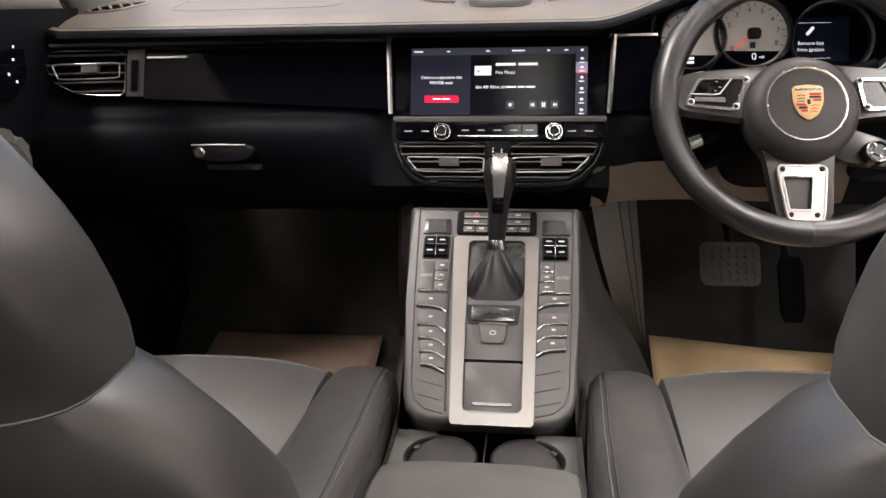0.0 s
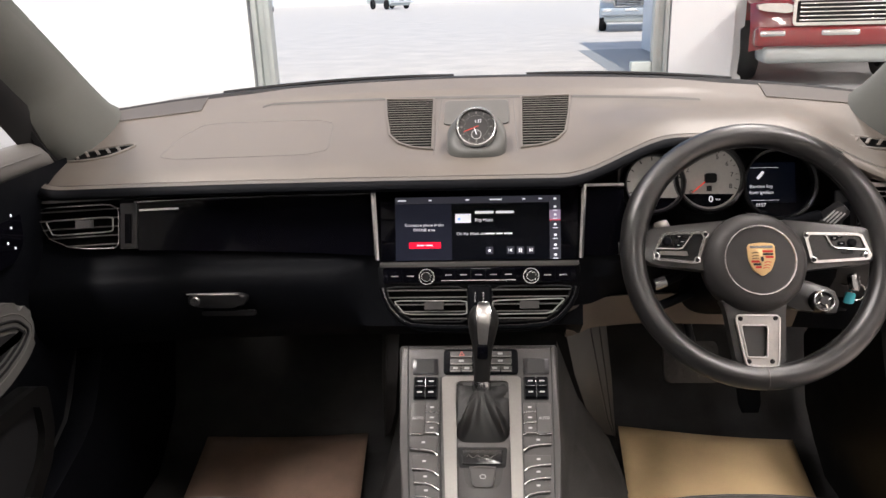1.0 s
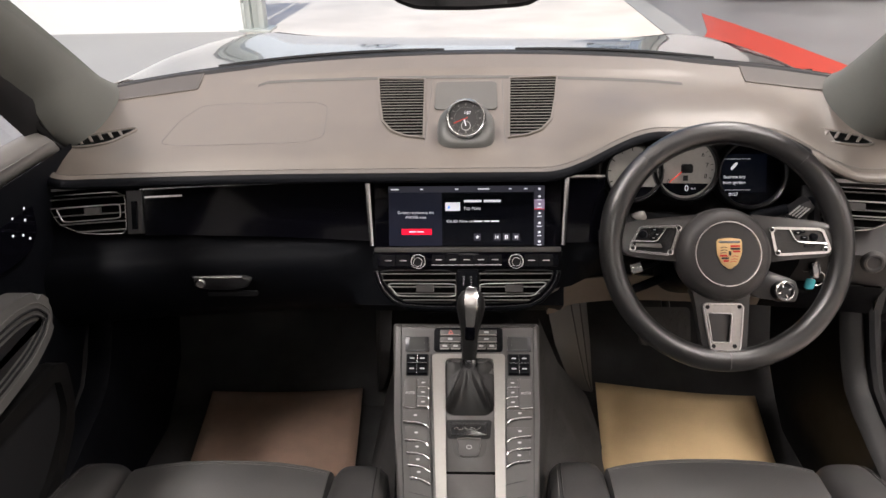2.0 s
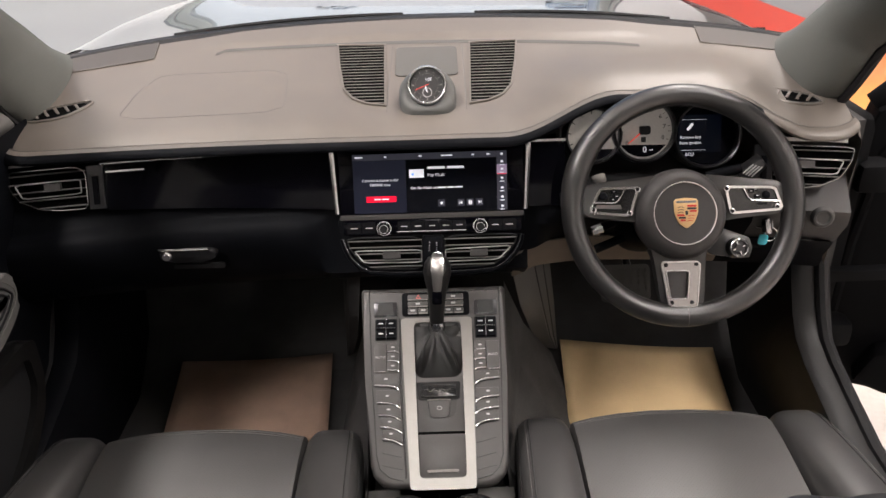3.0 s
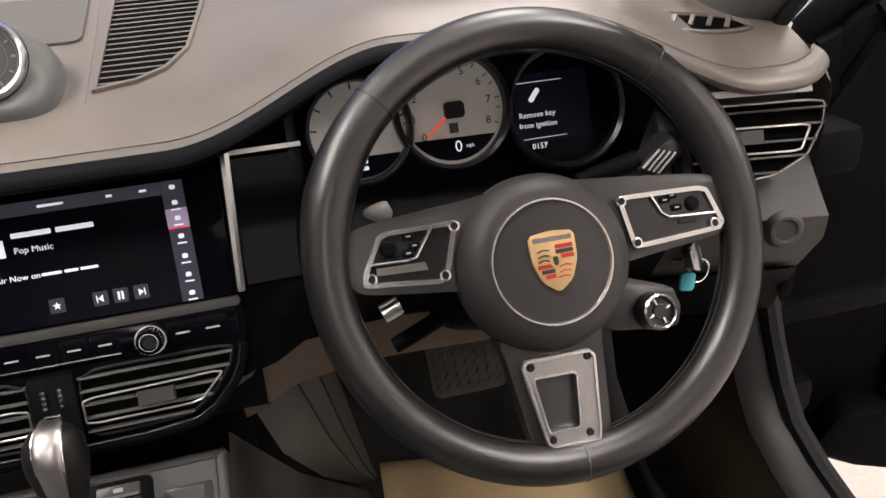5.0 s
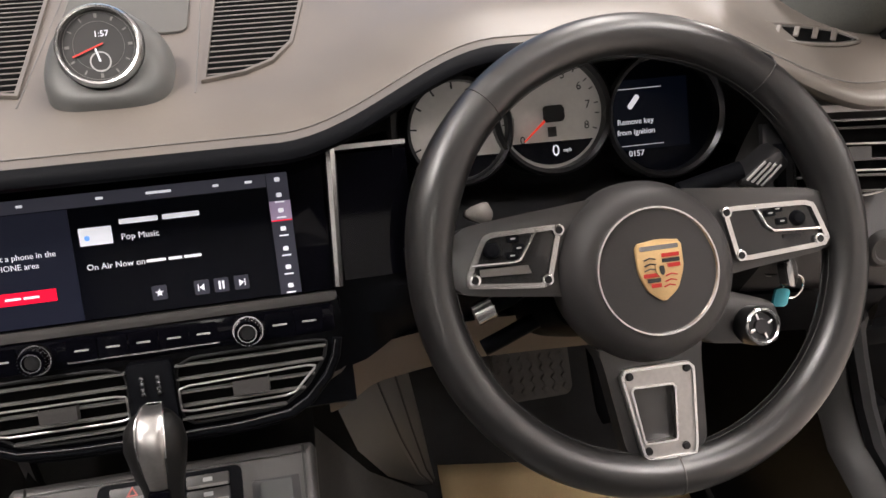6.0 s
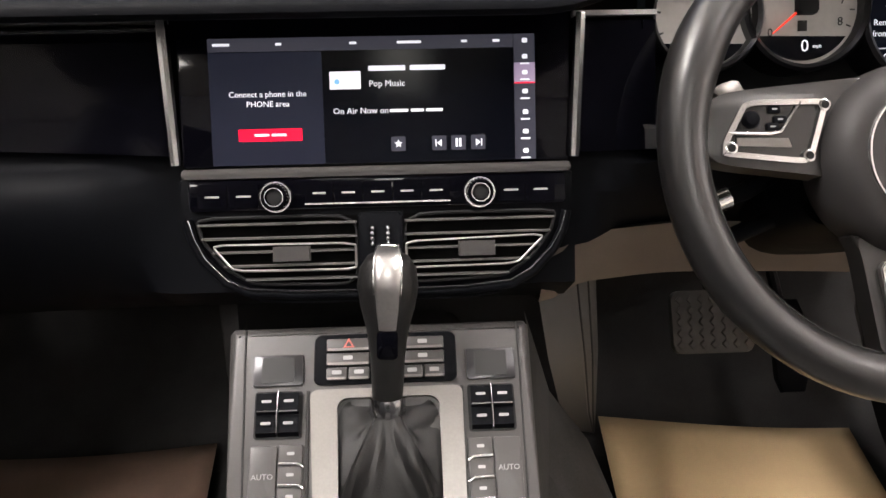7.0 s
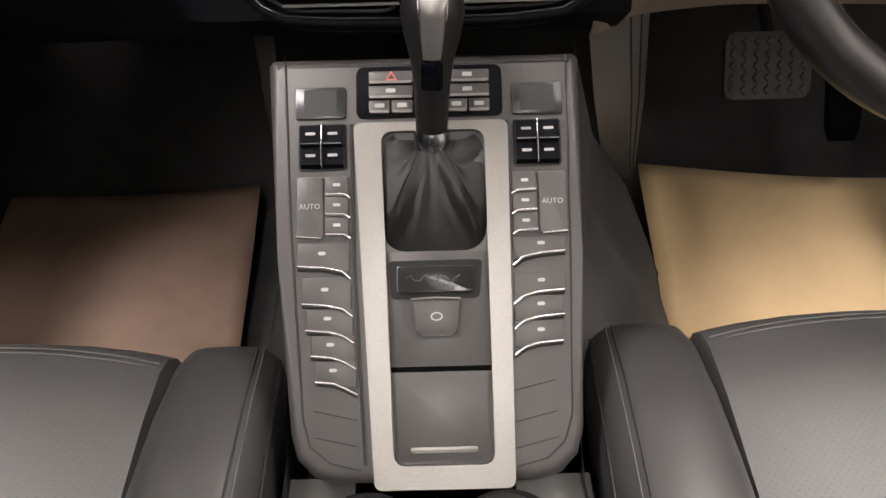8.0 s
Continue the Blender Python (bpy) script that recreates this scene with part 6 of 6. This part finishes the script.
for h, hx, hy, sh in ((0.016, 0.0125, 0.012, 0), (0.05, 0.0140, 0.0135, 0.0), (0.075, 0.0165, 0.016, -0.001), (0.0955, 0.0215, 0.020, -0.002), (0.1125, 0.0240, 0.0230, -0.003), (0.1275, 0.0222, 0.0217, -0.003), (0.1365, 0.0165, 0.016, -0.002), (0.140, 0.007, 0.007, -0.001), (0.1405, 0.0005, 0.0005, 0)):
    rows.append([(hx * math.cos(a), hy * math.sin(a) + sh, h) for a in [2 * math.pi * s / 28 for s in range(28)]])
part("knob", loft(rows, LM, close=True), BOOTSKIN, lever)
rows = []
for h, wx, yy in ((0.0815, 0.0080, -0.0192), (0.0975, 0.0090, -0.0240), (0.1135, 0.0100, -0.0275), (0.1275, 0.0106, -0.0260), (0.1365, 0.0106, -0.0203), (0.1420, 0.0098, -0.010), (0.1437, 0.008, 0.001), (0.1410, 0.006, 0.010)):
    rows.append([(wx * s, yy + 0.0022 * abs(s) ** 2 + (0.002 if abs(s) > 0.98 else 0), h) for s in (-1, -0.8, -0.4, 0, 0.4, 0.8, 1)])
part("cap", loft(rows, LM), CAPMETAL, lever, "satin metal cap")
part("cap_edge", tube([Vector(r[0]) for r in rows] + [Vector(r[-1]) for r in rows[::-1]], 0.0008, LM, 6, True), CHROME, lever)
part("cap_window", slab(rounded(-0.0082, 0.0082, 0.058, 0.0805, 0.003), 0.0165, 0.020, LM @ Matrix(((1, 0, 0, 0), (0, 0, -1, 0), (0, 1, 0, 0), (0, 0, 0, 1))), 0.001), GLOSS, lever)


# ---------------------------------------------------------------- seats
def seat(cx, front, slim):
    s = thing("front_seat", (cx, -0.45, 0.40), "black leather front seat with perforated centre and raised bolsters", "car seat", "front seats")
    bm = bmesh.new()
    box(bm, cx - 0.2, cx + 0.2, -0.75, front - 0.06, 0.40, 0.50, bevel=0.03)
    part("base", bm, RUBBER, s)
    prof = [(front + 0.02, 0.46), (front + 0.004, 0.50), (front + 0.004, 0.545), (front - 0.002, 0.572), (front - 0.018, 0.590), (front - 0.04, 0.598), (front - 0.09, 0.600), (front - 0.2, 0.592), (front - 0.32, 0.575), (front - 0.46, 0.56), (front - 0.52, 0.555)]
    rows = []
    for n, (y, z) in enumerate(prof):
        rows.append([(cx + 0.178 * u, y - 0.012 * (u * u) * (1 if n > 1 else 0), z - 0.014 * abs(u) ** 3 - (0.018 if abs(u) > 0.99 else 0)) for u in (-1, -0.98, -0.9, -0.75, -0.5, -0.2, 0.2, 0.5, 0.75, 0.9, 0.98, 1)])
    c = part("cushion", loft(rows), PERF, s, "perforated leather centre")
    for off in (0.0, 0.006):
        part("front_stitch", tube([(cx + 0.170 * u, front - 0.026 - off - 0.012 * u * u, 0.5945 + off * 0.18 - 0.013 * abs(u) ** 3) for u in [i / 10 - 1 for i in range(21)]], 0.0008, I4, 6), THREAD, c)
    for k in (-1, 1):
        rows, seam, welt = [], [], []
        for y, zc, hw, hh in ((front - 0.004, 0.485, 0.028, 0.045), (front - 0.008, 0.512, 0.039, 0.052), (front - 0.022, 0.530, 0.046, 0.054), (front - 0.045, 0.538, 0.050, 0.056), (front - 0.1, 0.544, 0.052, 0.064), (front - 0.17, 0.549, 0.053, 0.070), (front - 0.25, 0.553, 0.054, 0.076), (front - 0.42, 0.56, 0.056, 0.09), (front - 0.56, 0.57, 0.055, 0.10)):
            xo = cx + k * (0.228 + 0.012 * smoothstep(0, 0.4, front - y))
            at = [(xo + hw * math.copysign(abs(math.cos(a)) ** 0.6, math.cos(a)), y, zc + hh * math.copysign(abs(math.sin(a)) ** 0.6, math.sin(a))) for a in [2 * math.pi * q / 24 for q in range(24)]]
            rows.append(at)
            for line, deg in ((seam, 66), (welt, 24)):
                c, v = math.cos(radians(deg)) ** 0.6, math.sin(radians(deg)) ** 0.6
                line.append((xo + k * hw * c, y, zc + hh * v + 0.0003))
        b = part("bolster", loft(rows, close=True, caps=True), SEATSKIN, s)
        part("seam", tube(seam[1:], 0.0011, I4, 6), INK, b)
        part("stitching", tube([(x + k * 0.006, y, z - 0.0008) for x, y, z in seam[1:]], 0.0006, I4, 6), THREAD, b)
        part("welt", tube(welt[1:], 0.0016, I4, 6), LEATHER, b)
    # backrest
    prof = [(0.55, -0.7, 0.25), (0.6, -0.7, 0.28), (0.66, -0.72, 0.303), (0.7, -0.733, 0.31), (0.705, -0.735, 0.304), (0.767, -0.756, 0.298), (0.817, -0.772, 0.267), (0.855, -0.785, 0.238), (0.875, -0.792, 0.212), (0.902, -0.801, 0.216), (0.931, -0.812, 0.216), (0.962, -0.825, 0.214), (0.988, -0.835, 0.207), (1.011, -0.844, 0.198), (1.033, -0.853, 0.187), (1.05, -0.86, 0.174), (1.065, -0.885, 0.155), (1.085, -0.925, 0.14), (1.11, -0.965, 0.13), (1.14, -1.0, 0.12), (1.165, -1.025, 0.105), (1.18, -1.045, 0.08)]
    rows = []
    for z, y, hw in prof:
        row = []
        hw *= slim
        for q in range(40):
            a = 2 * math.pi * q / 40
            ca, sa = math.cos(a), math.sin(a)
            x = hw * math.copysign(abs(ca) ** 0.7, ca)
            wing = 0.022 * smoothstep(0.55, 0.95, abs(x) / hw) * (1 if sa > 0 else 0)
            row.append((cx + x, y + 0.07 * math.copysign(abs(sa) ** 0.7, sa) + wing, z))
        rows.append(row)
    br = part("backrest", loft(rows, close=True, caps=True), SEATSKIN, s)
    part("seam", tube([Vector(p) for p in rows[8]], 0.0011, I4, 6, True), STITCH, br)
    for k in (-1, 1):
        bm = bmesh.new()
        box(bm, cx + k * 0.17 - 0.02, cx + k * 0.17 + 0.02, -0.78, front - 0.02, 0.39, 0.425, bevel=0.004)
        part("rail", bm, BLACKMETAL, s)
    return s


seat(-0.413, -0.155, 1.0)
seat(0.417, -0.140, 0.855)


# ---------------------------------------------------------------- paper mats and pedals
def paper_mat(corners, wave, label, paper):
    """A limp sheet of paper through four corners (near left, near right, far right, far left)."""
    a, b, c, d = [Vector(p) for p in corners]
    top, low = [], []
    for j in range(13):
        v = j / 12
        row = []
        for i in range(17):
            u = i / 16
            p = (a * (1 - u) + b * u) * (1 - v) + (d * (1 - u) + c * u) * v
            p.z += wave * (math.sin(3.1 * u + 1.0) * v * v + 0.5 * math.sin(5 * v + 2 * u))
            p.y += 0.012 * math.sin(math.pi * u) * (-v)
            row.append(p)
        top.append(row)
    bm = loft(top)
    ob = tagged(part("paper_mat", bm, paper), label, "paper mat", "paper mats")
    so = ob.modifiers.new("thickness", "SOLIDIFY")
    so.thickness = 0.0012
    return ob


paper_mat([(-0.565, -0.10, 0.425), (-0.225, -0.11, 0.425), (-0.247, 0.236, 0.452), (-0.595, 0.222, 0.448)], 0.004, "brown kraft paper sheet in the passenger footwell, shade put in its colour", SHADEPAPER)
paper_mat([(0.262, -0.10, 0.425), (0.606, -0.08, 0.425), (0.640, 0.222, 0.446), (0.288, 0.255, 0.454)], 0.005, "brown kraft paper sheet lying in the driver's footwell", PAPER)
bp = thing("brake_pedal", (0.43, 0.25, 0.6), "black ribbed rubber brake pedal", "pedal")
PM = frame_at((0.427, 0.245, 0.612), 30)
part("pad", slab(rounded(-0.055, 0.055, -0.042, 0.042, 0.012), -0.006, 0.006, PM, 0.003), SIDEPAD, bp)
for i in range(7):
    for j in range(5):
        part("stud", slab([(0.005, 0), (0, 0.0058), (-0.005, 0), (0, -0.0058)], 0.006, 0.0095, PM @ pose(-0.045 + i * 0.015, -0.03 + j * 0.015, 0)), SIDEPAD, bp)
part("arm", tube([PM @ Vector((0.01, 0.02, -0.01)), PM @ Vector((0.01, 0.1, -0.06)), PM @ Vector((0.01, 0.25, -0.08))], 0.009, I4, 10), BLACKMETAL, bp)
ap = thing("accelerator_pedal", (0.56, 0.27, 0.56), "black plastic accelerator pedal", "pedal")
PM = frame_at((0.552, 0.27, 0.56), 35)
part("pad", slab(soften([(-0.022, -0.07), (0.022, -0.07), (0.026, 0.06), (-0.022, 0.06)], 0.15, 1), -0.006, 0.006, PM, 0.003), DARKSKIN, ap)
part("arm", tube([PM @ Vector((0, 0.05, -0.01)), PM @ Vector((0, 0.2, -0.05))], 0.008, I4, 8), BLACKMETAL, ap)

# ---------------------------------------------------------------- doors
door = thing("passenger_door", (-0.76, -0.5, 0.4), "closed black passenger door with stitched armrest and speaker", "car door", "front doors")


def skin(x_of, name, mat, y0=-1.15, y1=0.06, zs=(0.42, 0.55, 0.7, 0.82, 0.9, 1.0, 1.06, 1.10)):
    return part(name, loft([[(x_of(z), lerp(y0, y1, j / 12), z) for j in range(13)] for z in zs]), mat, door)


skin(lambda z: -0.715 - 0.02 * math.sin((z - 0.4) * 6), "panel", DARKSKIN)
part("belt_rail", tube([(-0.735, -1.1, 1.095), (-0.73, -0.5, 1.108), (-0.728, -0.15, 1.115), (-0.73, 0.0, 1.112), (-0.735, 0.04, 1.10)], 0.026, I4, 14), SIDEPAD, door, "grey leather window rail")
part("belt_stitch", tube([(-0.705, -1.1, 1.103), (-0.701, -0.5, 1.116), (-0.70, -0.15, 1.122), (-0.704, 0.0, 1.119)], 0.001, I4, 6), STITCH, door)
part("switch_panel", slab(soften([(-0.30, 0.985), (-0.13, 0.975), (-0.095, 1.0), (-0.09, 1.05), (-0.12, 1.07), (-0.30, 1.075)], 0.15, 2), -0.72, -0.702, Matrix(((0, 0, 1, 0), (1, 0, 0, 0), (0, 1, 0, 0), (0, 0, 0, 1)))), GLOSS, door)
for j, (y, z) in enumerate(((-0.12, 1.03), (-0.135, 1.01), (-0.12, 0.998), (-0.15, 1.045), (-0.16, 1.02), (-0.115, 1.048))):
    part("dot", slab(rounded(-0.002, 0.002, -0.002, 0.002, 0.0015), 0.0, 0.001, Matrix.Translation((-0.702, y, z)) @ pose(0, 0, 0, 0, 90, 0)), UIWHITE, door)
YZ = Matrix(((0, 0, 1, 0), (1, 0, 0, 0), (0, 1, 0, 0), (0, 0, 0, 1)))
grip = soften([(-1.0, 0.80), (-0.60, 0.802), (-0.26, 0.824), (-0.19, 0.845), (-0.156, 0.868), (-0.150, 0.898), (-0.185, 0.938), (-0.26, 0.955), (-0.60, 0.935), (-1.0, 0.925)], 0.2, 2)
ar = part("armrest", slab(grip, -0.722, -0.672, YZ, 0.012, seg=4), PADSKIN, door, "dark grey stitched leather armrest")
for d, r, mat in ((0.016, 0.0009, STITCH), (0.026, 0.0022, RUBBER), (0.036, 0.0022, RUBBER)):
    part("armrest_stitch" if d < 0.02 else "piping", tube([(-0.6715, y, z) for y, z in inset(grip, d)], r, I4, 6, True), mat, ar)
part("pull_recess", slab(inset(grip, 0.044), -0.69, -0.6705, YZ), RUBBER, ar)
spk = [(-0.60, 0.80), (-0.165, 0.785), (-0.135, 0.77), (-0.14, 0.70), (-0.165, 0.65), (-0.23, 0.60), (-0.32, 0.565), (-0.60, 0.55)]
sp = part("speaker_cover", slab(soften(spk[::-1], 0.12, 2), -0.72, -0.700, YZ), RUBBER, door)
part("speaker_frame", ring(soften(spk[::-1], 0.12, 2), soften([(-0.58, 0.775), (-0.185, 0.762), (-0.165, 0.75), (-0.168, 0.70), (-0.19, 0.665), (-0.25, 0.622), (-0.33, 0.59), (-0.58, 0.575)][::-1], 0.12, 2), -0.712, -0.688, YZ), KICKSKIN, sp)
bm = bmesh.new()
box(bm, -0.80, -0.76, -1.15, 0.05, 0.40, 1.09, bevel=0.01)
part("outer_skin", bm, BLACKPAINT, door)
pane = part("window", loft([[(-0.765, -1.1, 1.10), (-0.765, 0.03, 1.10)], [(-0.655, -1.1, 1.47), (-0.65, -0.44, 1.47)]]), GLASS, door)
pane.visible_shadow = False

dd = thing("driver_door", (0.85, 0.16, 0.4), "driver's door standing open, black inner panel with speaker", "car door", "front doors")
DM = Matrix.Translation((0.80, 0.18, 0.0)) @ pose(0, 0, 0, 0, 0, -21.65) @ Matrix(((1, 0, 0, 0), (0, 0, -1, 0), (0, 1, 0, 0), (0, 0, 0, 1)))
# local: x along the door from its hinge, y up, z out of the inner panel
shape = [(0.07, 0.405), (0.30, 0.392), (1.0, 0.385), (1.12, 0.42), (1.15, 0.7), (1.12, 1.08), (0.35, 1.10), (0.10, 1.07), (0.045, 0.98), (0.03, 0.7), (0.04, 0.5)]
part("panel", slab(soften(shape, 0.12, 2), -0.02, 0.0, DM, 0.006), DOORSKIN, dd)
part("outer_skin", slab(soften(shape, 0.12, 2), -0.10, -0.022, DM), BLACKPAINT, dd)
part("shut_face", slab(soften([(0.03, 0.42), (0.075, 0.405), (0.09, 0.6), (0.085, 1.05), (0.05, 1.03), (0.03, 0.8)], 0.15, 1), -0.10, 0.012, DM, 0.006), DOORSKIN, dd)
part("pocket", slab(soften([(0.12, 0.43), (0.45, 0.41), (1.0, 0.405), (1.0, 0.50), (0.40, 0.50), (0.16, 0.53)], 0.12, 2), 0.0, 0.05, DM, 0.012), DOORSKIN, dd)
o = soften([(0.225, 0.50), (1.0, 0.50), (1.0, 0.70), (0.30, 0.69), (0.235, 0.675), (0.215, 0.58)], 0.12, 2)
spk = part("speaker_frame", ring(o, inset(o, 0.016), 0.0, 0.018, DM), DOORSKIN, dd)
part("speaker_cover", slab(inset(o, 0.016), 0.0, 0.009, DM), DOORSKIN, spk)
plate("speaker_badge", DM, 0.262, 0.308, 0.634, 0.648, 0.009, 0.013, SATIN, spk, 0.001, 0.0008, "small silver badge")
part("armrest", slab(soften([(0.20, 0.735), (0.30, 0.77), (1.0, 0.78), (1.0, 0.72), (0.35, 0.705), (0.22, 0.71)][::-1], 0.12, 2), 0.0, 0.075, DM, 0.02), DOORSKIN, dd)
part("upper_pad", slab(soften([(0.21, 0.80), (1.0, 0.81), (1.05, 1.04), (0.27, 1.035), (0.20, 0.98)], 0.12, 2), 0.0, 0.02, DM, 0.01), DOORSKIN, dd)
part("belt_line", tube([DM @ Vector(p) for p in ((0.12, 1.06, 0.01), (0.2, 1.10, 0.012), (0.26, 1.12, 0.012), (0.6, 1.125, 0.012), (1.1, 1.11, 0.012))], 0.018, I4, 10), DOORSKIN, dd)
part("window_frame", tube([DM @ Vector(p) for p in ((0.05, 1.035, -0.03), (0.12, 1.115, -0.03), (0.19, 1.19, -0.035), (0.26, 1.25, -0.045), (0.45, 1.38, -0.08), (0.62, 1.47, -0.11), (0.85, 1.50, -0.12), (1.12, 1.49, -0.12))], 0.022, I4, 10), DOORSKIN, dd, "black window frame")
part("frame_trim", tube([DM @ Vector(p) for p in ((0.13, 1.105, -0.005), (0.20, 1.175, -0.01), (0.27, 1.235, -0.02), (0.45, 1.38, -0.055))], 0.0022, I4, 8), DARKMETAL, dd)
part("corner_cover", slab([(0.10, 1.06), (0.34, 1.09), (0.34, 1.27), (0.20, 1.165)], -0.04, -0.02, DM), DOORSKIN, dd)
part("inner_gasket", tube([DM @ Vector(p) for p in ((0.075, 0.43, 0.004), (0.06, 0.55, 0.008), (0.062, 0.75, 0.008), (0.08, 0.95, 0.006), (0.13, 1.04, 0.0))], 0.012, I4, 8), DOORSKIN, dd)

# ---------------------------------------------------------------- mirror
mir = thing("rear_view_mirror", (0.012, -0.11, 1.37), "black-backed rear-view mirror hanging from the windscreen", "mirror")
MM = frame_at((0.012, -0.11, 1.376), -14)
shape = soften([(-0.118, 0.035), (-0.11, -0.024), (-0.075, -0.036), (0.0, -0.038), (0.075, -0.034), (0.112, -0.018), (0.118, 0.035)][::1], 0.15, 2)
part("shell", slab(shape, -0.03, 0.004, MM, 0.003), RUBBER, mir)
part("glass", slab(inset(shape, 0.006), 0.004, 0.005, MM), MIRROR, mir)
part("stem", tube([(0.012, -0.09, 1.39), (0.012, -0.06, 1.42), (0.012, -0.045, 1.425)], 0.012, I4, 10), RUBBER, mir)

# ---------------------------------------------------------------- unseen ceiling lights of the garage, one added at each lamp
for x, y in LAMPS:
    lt = thing("unseen_ceiling_light", (x, y, 4.52), "unseen long white strip light, added on the ceiling where light is wanted", "ceiling light", "ceiling lights")
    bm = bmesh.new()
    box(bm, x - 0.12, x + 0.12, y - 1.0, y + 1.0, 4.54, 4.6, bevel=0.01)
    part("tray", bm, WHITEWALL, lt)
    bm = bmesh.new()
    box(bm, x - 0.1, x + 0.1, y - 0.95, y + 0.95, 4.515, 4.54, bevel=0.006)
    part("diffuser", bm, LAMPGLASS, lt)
